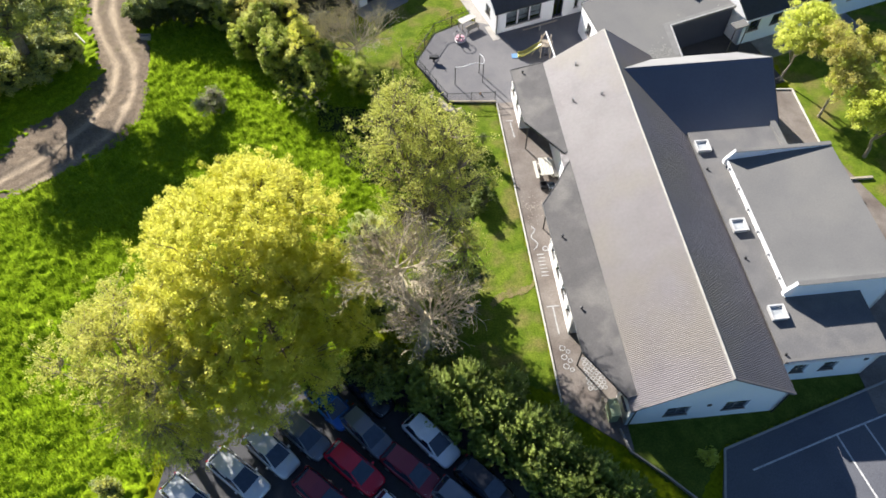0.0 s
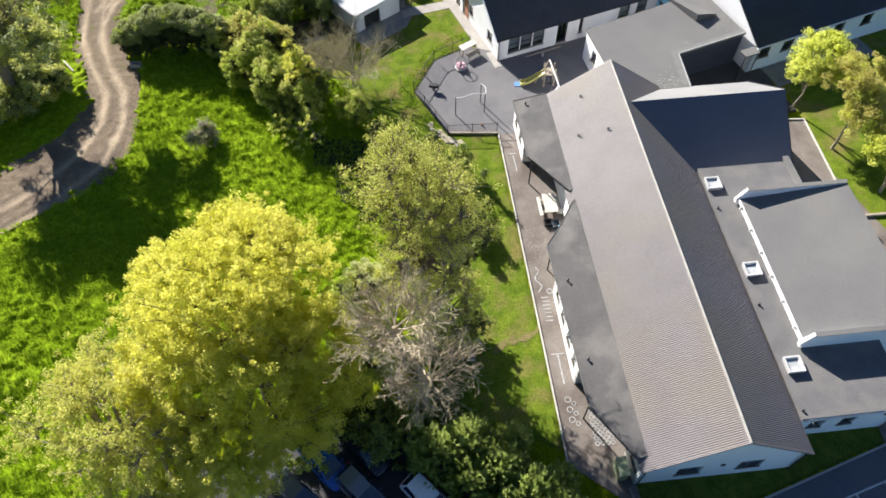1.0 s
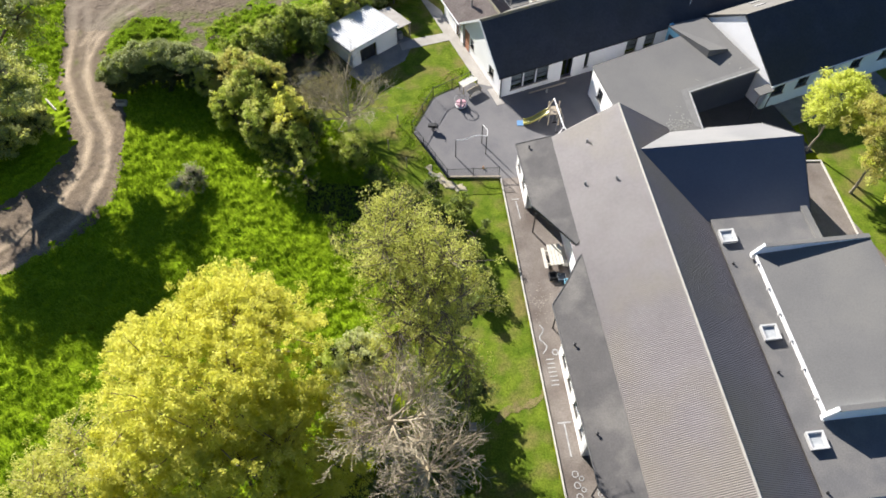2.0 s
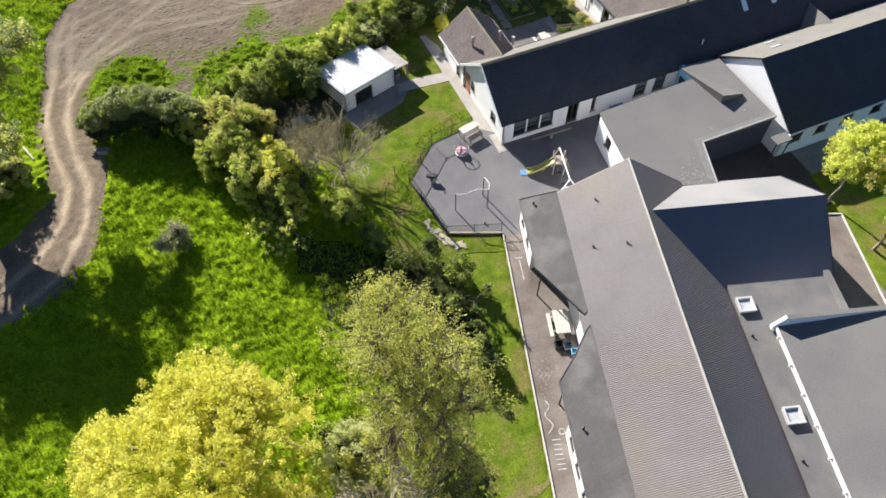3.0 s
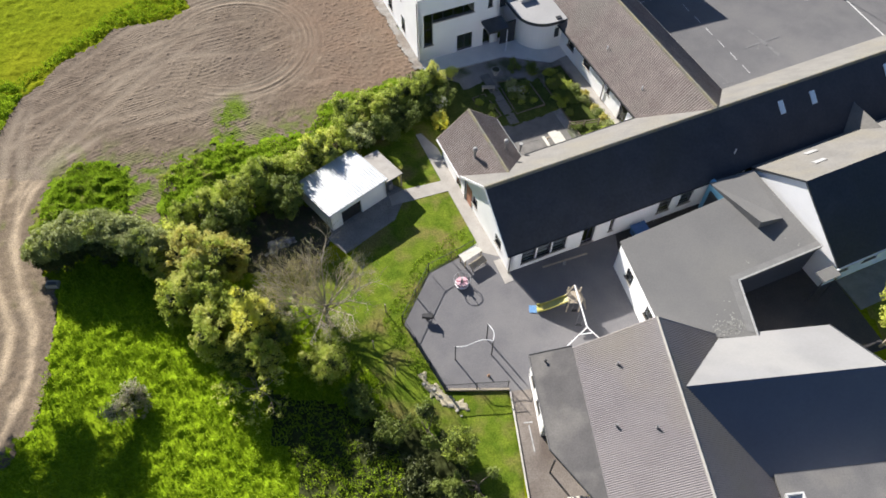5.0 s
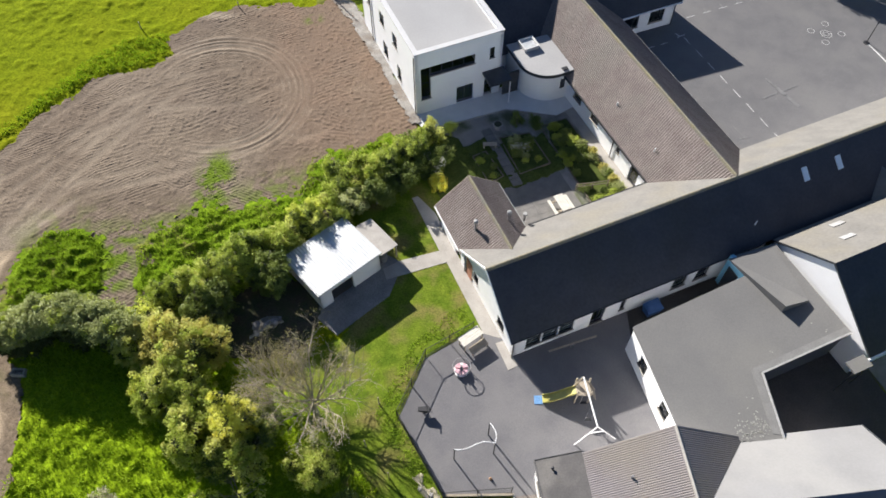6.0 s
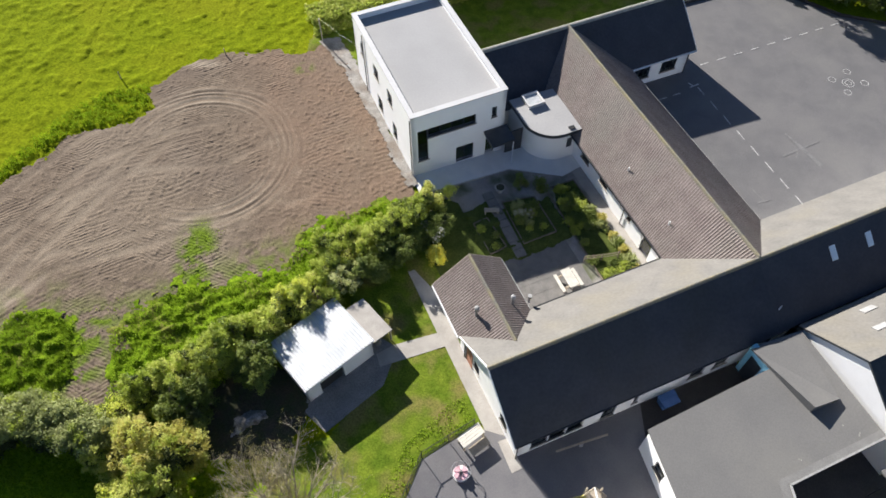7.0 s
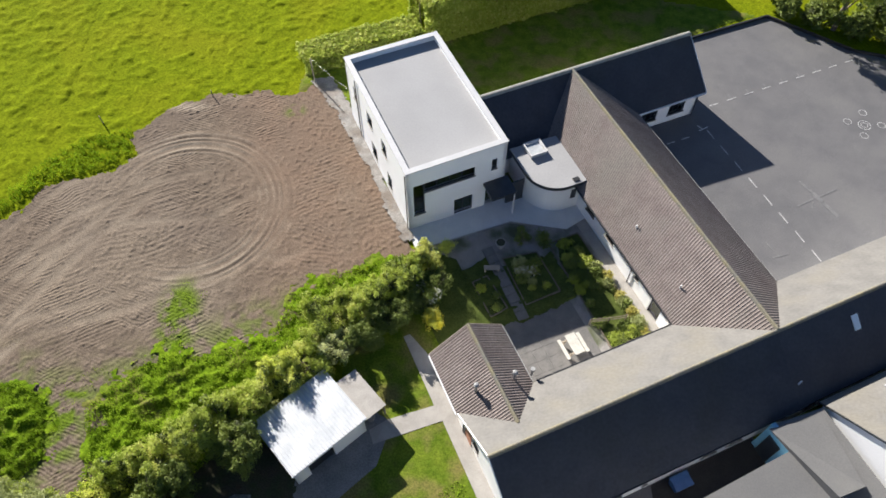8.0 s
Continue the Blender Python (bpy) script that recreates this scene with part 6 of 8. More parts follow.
def conifer(x, y, r, h, seed):
    """A dense evergreen bush of upright shoots with needle-like sprays."""
    rng = np.random.default_rng(seed)
    z = float(gz(x)) - 0.05
    t = thing("evergreen_bush", "dark evergreen hedge bush with lighter shoot tips", "shrub", x, y, z, 0, "evergreen hedge")
    g = Geo()
    g.tube([(x, y, z), (x + 0.05, y, z + h * 0.5), (x, y + 0.05, z + h * 0.85)], [0.11, 0.07, 0.03], 7)
    part("trunk", g, BARK, t)
    n = int(52 * r * r)
    a, q = rng.random(n) * 2 * math.pi, np.sqrt(rng.random(n)) * 1.05
    dome = np.sqrt(np.maximum(1.12 - q * q, 0.02))
    lump = 0.75 + 0.35 * rng.random(n)
    tip = np.stack([x + r * q * np.cos(a), y + r * q * np.sin(a), z + h * dome * lump * 0.95], -1)
    axis = np.stack([np.cos(a) * q * 0.7, np.sin(a) * q * 0.7, np.full(n, 1.0)], -1) + rng.normal(size=(n, 3)) * 0.18
    axis /= np.linalg.norm(axis, axis=1, keepdims=True)
    per = 40
    T, A = np.repeat(tip, per, 0), np.repeat(axis, per, 0)
    m = len(T)
    down = rng.random(m) ** 0.8 * 1.25
    side = rng.normal(size=(m, 3))
    side -= A * (side * A).sum(1, keepdims=True)
    side /= np.linalg.norm(side, axis=1, keepdims=True)
    d = side + A * (0.5 + 0.4 * rng.random((m, 1)))
    d /= np.linalg.norm(d, axis=1, keepdims=True)
    base = T - A * down[:, None]
    length = (0.07 + 0.24 * down) * (0.7 + 0.5 * rng.random(m))
    w = np.cross(d, A)
    w /= np.linalg.norm(w, axis=1, keepdims=True) + 1e-9
    wide = (0.045 + 0.02 * rng.random(m))[:, None]
    end = base + d * length[:, None]
    co = np.stack([base + w * wide, end, base - w * wide], 1).reshape(-1, 3) - np.array([x, y, z])
    light = np.repeat(rng.random(n), per) < 0.78
    for material, sel in ((LEAF_EVER, light), (LEAF_DARK, ~light)):
        c = co.reshape(-1, 3, 3)[sel].reshape(-1, 3)
        ob = new("foliage", array_mesh("foliage", c, np.arange(len(c)).reshape(-1, 3), material))
        ob.parent = t
        tagged(ob, kind="stuff")
    return t


for i, (x, y, r, h) in enumerate([(-2.2, 18.6, 1.9, 4.2), (-0.4, 17.6, 2.1, 4.4), (1.6, 18.3, 2.0, 4.6), (1.6, 16.0, 1.9, 4.0), (3.6, 16.9, 2.0, 4.3), (3.6, 14.6, 1.9, 3.6), (5.4, 15.4, 2.0, 4.2), (5.6, 13.2, 1.8, 3.6), (7.2, 14.0, 1.9, 4.0), (7.6, 11.9, 1.8, 3.6), (9.2, 12.6, 1.9, 3.8), (9.8, 10.4, 1.8, 3.4), (11.2, 11.4, 1.8, 3.6), (12.6, 9.6, 1.8, 3.4), (12.2, 7.6, 1.8, 3.4), (14.8, 8.4, 1.8, 3.4), (14.6, 6.0, 1.8, 3.2), (4.4, 18.6, 1.5, 3.2), (7.4, 16.4, 1.3, 2.8)]):
    conifer(x, y, r, h, 60 + i)
# thicket between the meadow and the play yard
LEAF_LEMON = leaf_mat("lemon_leaves", (0.66, 0.67, 0.1), (0.82, 0.81, 0.26), 0.62)
for i, (x, y, r, h, m) in enumerate([(-15.0, 48.9, 1.6, 5.2, LEAF_GREEN), (-12.3, 49.4, 1.35, 8.1, LEAF_LEMON), (-11.5, 47.6, 1.3, 4.6, LEAF_OLIVE), (-15.0, 50.9, 1.7, 4.6, LEAF_GREEN), (-18.0, 54.9, 2.2, 5.4, LEAF_RUST), (-16.0, 53.0, 1.9, 5.6, LEAF_GREEN), (-20.4, 55.6, 1.5, 3.6, LEAF_OLIVE), (-15.6, 55.4, 1.9, 4.4, LEAF_RUST), (-19.0, 52.8, 1.0, 3.5, LEAF_LIME), (-22.0, 57.6, 0.9, 2.2, LEAF_LIME), (-13.4, 47.6, 1.4, 3.8, LEAF_DARK), (-17.6, 51.6, 1.3, 4.0, LEAF_GREEN), (-10.7, 49.6, 1.3, 4.4, LEAF_DARK)]):
    shrub("leafy thicket shrub at the edge of the meadow", x, y, r, h, m, 90 + i, 130, 0.1, 1.2, second=(LEAF_YELLOW if i == 1 else LEAF_OLIVE if i in (0, 3, 4, 5, 7, 10) else LEAF_GREEN, 0.4), gap=0.36)
shrub("feathery green shrub at the foot of a thin tree", -7.5, 47.5, 1.6, 3.9, LEAF_GREEN, 108, 120, 0.085, 1.3, second=(LEAF_OLIVE, 0.4), gap=0.42)
for i, (x, y, r, h, m) in enumerate([(-5.2, 44.9, 1.3, 1.9, LEAF_DARK), (-0.8, 43.2, 1.5, 2.5, LEAF_DARK), (1.3, 41.8, 1.3, 3.0, LEAF_GREEN), (2.4, 39.7, 1.2, 2.4, LEAF_DARK), (2.9, 37.0, 1.3, 2.2, LEAF_DARK), (3.0, 34.4, 1.1, 1.8, LEAF_DARK), (-2.8, 43.4, 1.3, 1.8, LEAF_DARK), (0.4, 38.9, 1.3, 2.0, LEAF_DARK)]):
    shrub("sparse shrub in the shade between thicket and lawn", x, y, r, h, m, 190 + i, 90, 0.1, 1.0, second=(LEAF_DARK, 0.5), gap=0.42)
# Low near-black bushes that deepen the thicket's shade by their colour.
for i, (x, y) in enumerate([(-4.0, 42.4), (-1.6, 40.4), (0.6, 36.6)]):
    shrub("low near-black leaves added for the thicket's shade", x, y, 1.5, 0.9, LEAF_DEEP, 210 + i, 60, 0.11, 0.7, "shade_bush", "ground ivy", gap=0.3)
# Dark sheet where the thicket's shadow falls; the shade is in its colour.
ground_patch("thicket_shade", [(-11.4, 46.6), (-7.4, 45.6), (-4.2, 45.0), (-1.2, 43.6), (1.0, 42.4), (2.6, 39.8), (3.2, 36.5), (2.6, 33.0), (0.6, 31.6), (-3.2, 33.6), (-6.2, 36.8), (-9.0, 40.4), (-11.2, 44.4)], 0.2, 0.03, mat("shade_dark_floor", (0.036, 0.044, 0.016), (0.055, 0.064, 0.022), size=0.6, fine=0.1, fine_amt=0.35, rough=1.0, bump=0.6, spec=0.05), "dark ground sheet painted for the thicket's shadow", "ground", 0.9, tufts)
mat("brown_twig", (0.3, 0.26, 0.19), (0.38, 0.33, 0.25), size=0.3, fine=0.04, fine_amt=0.2, rough=0.95, bump=0.4)
twig_tree("thin_tree", "small nearly bare brown-twigged tree on the lawn edge", -8.0, 51.5, 6.2, 4.3, bpy.data.materials["brown_twig"], 0.17, 16, (14, 7, 5, 4), 0.65, 0.34, (0, 0.8), (LEAF_TWIG, 2, 0.24, 0.05), fine=0.0045, bend=0.03)
twig_tree("thin_tree", "small nearly bare brown-twigged tree on the lawn edge", -10.4, 52.8, 5.6, 3.0, bpy.data.materials["brown_twig"], 0.09, 17, (14, 8, 6, 3), 0.85, 0.3, (0, 0.4), (LEAF_TWIG, 2, 0.2, 0.05), fine=0.005, bend=0.02)
twig_tree("pale_shrub", "straggling pale-barked shrub with few leaf clusters", -12.2, 46.2, 4.0, 2.8, PALEBARK, 0.08, 19, (9, 4, 4), 0.7, 0.2, (0.3, -0.6), (LEAF_LIME, 16, 0.22, 0.11), fine=0.012, bend=0.12)
# low hedge by the track and hedge behind the shed
for i, (x, y, r, h) in enumerate([(-27.8, 56.4, 1.7, 3.4), (-26.2, 56.9, 1.8, 4.0), (-24.4, 57.0, 1.8, 4.2), (-22.8, 56.7, 1.7, 4.2), (-21.2, 55.9, 1.6, 4.2), (-29.0, 55.8, 1.2, 2.4)]):
    z = float(gz(x))
    tree("hedge_shrub", "tall grey-green bramble hedge with a dark inside", x, y, h, [(x, y, z + h * 0.76, r * 1.05, r * 0.75, h * 0.26), (x - 0.5, y + 0.5, z + h * 0.62, r * 0.9, r * 0.7, h * 0.3), (x + 0.6, y + 0.4, z + h * 0.66, r * 0.8, r * 0.7, h * 0.28)], LEAF_GREY, 0.11, 170, 95, 0.34, BARK, 0.1, 10, 50, 120 + i, 0.5, 0.12, "shrub", "hedgerow shrubs", second=(LEAF_GREEN, 0.12), low=-0.05)
    # added near-black filling: the hedge's inside shade as leaf colour
    shrub("near-black leaf filling for the shade inside a tall hedge", x, y + 0.1, r * 0.75, h * 0.72, LEAF_DEEP, 520 + i, 90, 0.13, 1.6, "shade_bush", "hedgerow shrubs", gap=0.1)
for i, (x, y, r, h, m) in enumerate([(-20.4, 58.2, 1.5, 2.4, LEAF_LIME), (-18.6, 59.2, 1.7, 3.0, LEAF_GREEN), (-16.6, 60.4, 1.8, 4.2, LEAF_GREEN), (-14.8, 61.6, 1.8, 4.8, LEAF_GREEN), (-13.2, 62.9, 1.8, 3.9, LEAF_GREEN), (-11.6, 64.2, 1.8, 3.5, LEAF_GREEN), (-10.0, 65.8, 1.7, 3.4, LEAF_LIME), (-8.6, 67.4, 1.7, 3.4, LEAF_GREEN), (-6.8, 68.4, 1.3, 3.0, mat_pale_bush), (-7.4, 70.6, 1.7, 3.2, LEAF_GREEN), (-5.6, 71.6, 1.7, 3.5, LEAF_GREEN), (-4.0, 72.8, 1.7, 3.3, LEAF_GREEN), (-3.2, 70.8, 1.4, 2.8, LEAF_DARK), (-2.4, 74.2, 1.6, 3.0, LEAF_GREEN), (-0.4, 75.8, 1.15, 2.7, LEAF_OLIVE), (-5.0, 69.4, 1.3, 2.9, LEAF_DARK), (-12.2, 61.2, 1.6, 4.3, LEAF_DARK), (-15.6, 58.4, 1.8, 3.8, LEAF_DARK), (-1.6, 72.6, 1.4, 2.0, LEAF_DARK), (-0.2, 73.6, 1.3, 1.9, LEAF_DARK)]):
    shrub("green hedge shrub between bare soil and the shed", x, y, r, h, m, 140 + i, 130, 0.095, 1.3, second=(LEAF_OLIVE if i in (2, 5, 7, 10) else LEAF_DARK, 0.25), gap=0.34)
shrub("bright yellow flowering bush by the annexe", -0.1, 70.9, 0.75, 1.5, FLOWER, 170, 60, 0.1, 1.3, "flowering_bush", "", second=(LEAF_LIME, 0.4))
shrub("white blossoming shrub beside the garden path", -0.2, 73.2, 0.9, 1.7, LEAF_DARK, 171, 60, 0.11, 1.2, "flowering_bush", "", second=(BLOSSOM, 0.35))
shrub("small round grey twiggy bush alone in the meadow", -20.1, 44.6, 1.45, 1.9, leaf_mat("dry_grey_twiglets", (0.33, 0.3, 0.21), (0.5, 0.46, 0.34), 0.35), 172, 60, 0.09, 1.3, "bush", "", second=(LEAF_GREY, 0.2))
# tall trees on the far side of the track
tree("tall_tree", "tall thin-leaved tree beside the dirt track", -37.8, 50.2, 11.0, [(-33.2, 55.6, 10.6, 2.9, 2.6, 2.0), (-35.6, 48.8, 9.0, 4.4, 4.2, 2.8), (-31.8, 47.4, 8.8, 2.8, 2.8, 2.2), (-34.2, 53.2, 9.4, 2.8, 2.6, 2.2), (-38.8, 51.2, 9.2, 3.8, 3.6, 2.8), (-36.6, 44.8, 8.8, 3.2, 3.0, 2.4)], LEAF_OLIVE, 0.15, 1500, 56, 0.46, BARK, 0.4, 30, 500, 17, 0.3, 0.38, second=(LEAF_GREY, 0.5), bunch=0.9)
twig_tree("many_stemmed_tree", "dark-trunked tree with many upright stems, barely in leaf", -36.8, 49.0, 12.0, 7.2, BARK, 0.46, 18, (12, 5, 4, 3), 2.2, 0.46, (0.3, -0.2), (LEAF_OLIVE, 3, 0.25, 0.09), fine=0.016, bend=0.03)
for i, (x, y, r, h) in enumerate([(-34.4, 50.8, 1.7, 3.2), (-35.8, 48.6, 1.9, 3.4), (-37.6, 46.6, 2.0, 3.4), (-36.0, 53.0, 1.8, 3.4), (-39.8, 44.8, 2.0, 3.4), (-36.8, 50.4, 2.0, 3.8), (-39.0, 48.0, 2.0, 3.6)]):
    shrub("olive-leaved bush at the edge of the dirt track", x, y, r, h, LEAF_OLIVE, 190 + i, 80, 0.13, 1.3, "bush", "trackside bushes", second=(LEAF_GREY, 0.5), gap=0.26)
shrub("pale grey-green bush at the corner of the car park", -20.4, 11.0, 1.3, 1.8, LEAF_PALE, 189, 70, 0.12, 1.2, "bush", "", second=(LEAF_GREY, 0.5))
tree("tall_tree", "small olive tree at the edge of the meadow", -39.5, 54.5, 5.0, [(-39.5, 54.8, 3.0, 2.6, 2.6, 2.2), (-37.6, 53.0, 2.4, 2.0, 2.0, 1.8)], LEAF_OLIVE, 0.16, 260, 70, 0.5, BARK, 0.16, 12, 80, 20, 0.45, 0.4)
# young trees on the east lawn
tree("young_tree", "young lime-green tree on a leaning trunk", 31.6, 50.0, 6.8, [(31.9, 50.4, 4.9, 2.3, 2.3, 2.2), (33.0, 51.2, 4.4, 1.8, 1.8, 1.8), (30.7, 49.4, 4.0, 1.4, 1.4, 1.4), (32.6, 49.4, 4.0, 1.6, 1.6, 1.5)], LEAF_LIME, 0.13, 380, 100, 0.42, PALEBARK, 0.09, 14, 90, 21, 0.5, 0.28)
tree("bronze_tree", "olive-bronze tree with a thin spring crown", 33.9, 45.4, 8.2, [(33.6, 46.4, 5.4, 2.8, 2.8, 2.6), (35.6, 46.0, 5.0, 2.4, 2.4, 2.2), (33.8, 44.0, 4.4, 2.0, 2.0, 2.0)], LEAF_RUST, 0.12, 520, 80, 0.42, PALEBARK, 0.11, 20, 140, 22, 0.4, 0.38, second=(LEAF_LIME, 0.3))
tree("young_tree", "young lime-green tree by the kerbed path", 36.4, 40.6, 6.6, [(36.2, 41.6, 3.9, 2.4, 2.2, 2.2), (34.6, 41.2, 3.6, 1.7, 1.7, 1.7), (37.6, 40.2, 4.2, 2.2, 2.2, 2.0)], LEAF_LIME, 0.16, 330, 80, 0.45, PALEBARK, 0.14, 14, 90, 23, 0.45, 0.32)
tree("young_tree", "young lime-green tree by the kerbed path", 38.4, 36.0, 6.0, [(38.4, 36.6, 3.6, 2.2, 2.2, 2.0), (40.2, 37.6, 3.8, 2.2, 2.2, 2.0)], LEAF_LIME, 0.16, 300, 80, 0.45, PALEBARK, 0.14, 14, 80, 24, 0.45, 0.32)
# hedge behind the school and trees past the playground
def clipped_hedge(label, runs, leaf, second, seed, size=0.15):
    """A clipped hedge: box-shaped lengths filled with leaves, on a row of thin stems."""
    rng = np.random.default_rng(seed)
    u0, v0 = runs[0][:2]
    ox, oy = WN(u0, v0)
    oz = float(gz(ox))
    t = thing("hedge", label, "hedge", ox, oy, oz)
    stems = Geo()
    for (ua, va, ub, vb, deep, high) in runs:
        length = math.hypot(ub - ua, vb - va)
        n = int(length * (deep + 2 * high) * 70)
        s = rng.random(n)
        lump = 0.75 * (cloud2(s * length, 0 * s, 1.3, seed, 3) - 0.5)
        face = rng.random(n) * (deep + 2 * high)
        across = np.where(face < deep, face - deep / 2, np.where(face < deep + high, -deep / 2 - lump, deep / 2 + lump))
        tall = np.where(face < deep, high + lump * 1.6, (face - deep) % high)
        across, tall = across + rng.normal(size=n) * 0.12, tall - np.abs(rng.normal(size=n)) * 0.14
        dx, dy = (ub - ua) / length, (vb - va) / length
        u, v = ua + s * (ub - ua) - across * dy, va + s * (vb - va) + across * dx
        a = radians(ANG_N)
        x, y = u * math.cos(a) - v * math.sin(a), u * math.sin(a) + v * math.cos(a)
        c = np.stack([x, y, gz(x) + np.maximum(tall, 0.1)], -1)
        two = rng.random(n) < 0.2
        for material, sel in ((leaf, ~two), (second, two)):
            co = leaf_cloud(c[sel], np.full(sel.sum(), 0.17), 6, size * 1.28, rng) - np.array([ox, oy, oz])
            ob = new("foliage", array_mesh("foliage", co, np.arange(len(co)).reshape(-1, 3), material))
            ob.parent = t
            tagged(ob, kind="stuff")
        for k in range(int(length / 0.9)):
            f = (k + 0.5) / int(length / 0.9)
            x, y = WN(ua + f * (ub - ua), va + f * (vb - va))
            stems.tube([(x, y, float(gz(x)) - 0.1), (x + 0.1 * rng.normal(), y + 0.1 * rng.normal(), float(gz(x)) + high * 0.55), (x + 0.3 * rng.normal(), y + 0.3 * rng.normal(), float(gz(x)) + high * 0.85)], [0.07, 0.05, 0.02], 5)
    part("branchwork", stems, BARK, t, kind="stuff")
    return t


clipped_hedge("tall clipped green boundary hedge behind the school", [(27.6, 95.0, 39.5, 95.2, 2.4, 1.8), (39.5, 95.6, 69.5, 96.2, 4.2, 4.6)], LEAF_GREEN, LEAF_OLIVE, 200)
for i, (u, v, r, h) in enumerate([(75.5, 84.6, 1.6, 2.4), (77.6, 81.6, 1.7, 2.6), (80.0, 79.0, 1.7, 2.6), (82.6, 77.2, 1.8, 2.8), (85.2, 75.4, 1.8, 2.8), (76.0, 87.2, 1.8, 3.0), (79.6, 83.4, 1.8, 3.0), (83.0, 80.4, 1.9, 3.2)]):
    x, y = WN(u, v)
    shrub("dark green shrub beyond the playground edge", x, y, r, h, LEAF_DARK, 260 + i, 70, 0.17, 1.0)
tree("tall_tree", "leafy green tree beyond the playground corner", 40.2, 105.4, 7.0, [(39.8, 105.2, 4.4, 3.0, 2.8, 2.6), (42.4, 104.6, 4.6, 2.8, 2.6, 2.6), (37.8, 105.6, 3.8, 2.0, 2.0, 2.0)], LEAF_LIME, 0.2, 420, 80, 0.6, BARK, 0.22, 16, 120, 25, 0.5, 0.3, second=(LEAF_GREEN, 0.4))
tree("tall_tree", "leafy green tree beyond the playground corner", 46.5, 102.5, 8.0, [(46.5, 103.0, 5.2, 3.4, 3.4, 3.2)], LEAF_GREEN, 0.22, 300, 90, 0.65, BARK, 0.28, 12, 80, 26, 0.5, 0.3)

# ------------------------------------------------------------------ grass blades over the rough meadow
def blades(name, poly, count, label, seed, tall=0.22, material=LEAF_GRASS, edge=0.30, lift=0.05, relief=tufts):
    """Loose blades in tussocks."""
    rng = np.random.default_rng(seed)
    xs, ys = np.array(poly).T
    x, y = rng.uniform(xs.min(), xs.max(), count * 4), rng.uniform(ys.min(), ys.max(), count * 4)
    ok = inside(poly, x, y) & (cloud2(x + 0.35 * y, 1.3 * y - 0.3 * x, 0.5, 5, 2) > edge + 0.1 * rng.random(len(x)))
    x, y = x[ok][:count], y[ok][:count]
    n = len(x)
    z = gz(x) + relief(x, y) + lift
    a = rng.random(n) * 2 * math.pi
    h = tall * (0.5 + rng.random(n))
    lean = h * (0.3 + 0.7 * rng.random(n))
    wide = 0.02 + 0.025 * rng.random(n)
    dx, dy = np.cos(a), np.sin(a)
    p0 = np.stack([x - dy * wide, y + dx * wide, z], -1)
    p1 = np.stack([x + dy * wide, y - dx * wide, z], -1)
    p2 = np.stack([x + dx * lean, y + dy * lean, z + h], -1)
    co = np.stack([p0, p1, p2], 1).reshape(-1, 3)
    return tagged(new(name, array_mesh(name, co, np.arange(len(co)).reshape(-1, 3), material)), label, "grass", kind="stuff")


blades("meadow_grass", [(-38, 8), (-15, 14), (-16, 20), (-6, 21), (-3, 30), (-2, 40), (-4, 47), (-9, 52), (-20, 57), (-28.5, 57), (-27, 51), (-26.4, 44), (-28.7, 39), (-35, 34.3)], 90000, "loose blades of long bright green grass", 71)
for poly, count, lie in ((ISLAND, 12000, ISLAND_LIE), (STRIP, 26000, STRIP_LIE)):
    blades("edge_grass", poly, count, "loose blades of long green grass by the soil", 72 + count % 7, 0.2, LEAF_TUFT, 0.27, 0.13, lie)
blades("meadow_grass", [(-50, 56), (-34.4, 55), (-36.0, 62.6), (-37.6, 68), (-37.4, 75), (-50, 78)], 26000, "loose blades of long grass beside the track", 76)
blades("soil_grass", [(-19.8, 69.8), (-19.4, 73.4), (-18.0, 74.8), (-16.6, 73.6), (-16.8, 69.6), (-18, 67.6)], 300, "thin blades of grass growing through soil", 80, 0.1, edge=0.42, lift=0.0)
blades("soil_grass", [(-25.2, 59), (-23.4, 65), (-22, 67), (-23, 68), (-25, 66)], 200, "thin blades of grass growing through soil", 81, 0.1, edge=0.42, lift=0.0)
blades("fence_grass", [(1.9, 60), (2.6, 58.0), (-0.9, 55.9), (-2.7, 51.4), (0.2, 46.4), (-0.6, 45.4), (-4.2, 51.4), (-2.0, 56.6), (0.8, 59.4)], 3600, "uncut grass along the play yard fence", 84, 0.09, LEAF_TUFT, 0.3, 0.0, mown)
blades("lush_grass", [(-26.4, 89.6), (-25.6, 86.9), (-28, 84.8), (-31.2, 84.0), (-34.2, 80.4), (-37.6, 75), (-38.6, 75), (-34, 83.5), (-31.9, 87.0), (-28.9, 89.3)], 8000, "lush uncut grass along the edge of the soil", 82, 0.2, edge=0.36, lift=-0.05)

# ------------------------------------------------------------------ kerbs, edgings, painted lines


def bar_on_ground(pts, width, height, lift=0.0):
    g = Geo()
    for (x0, y0), (x1, y1) in zip(pts, pts[1:]):
        g.beam((x0, y0, float(gz(x0)) + lift + height / 2), (x1, y1, float(gz(x1)) + lift + height / 2), width, height)
    return g


def kerb(pts, label, width=0.13, height=0.13, lift=0.04, material=CONCRETE):
    return solo("kerb", bar_on_ground(pts, width, height, lift), material, label, "kerb", kind="structure")


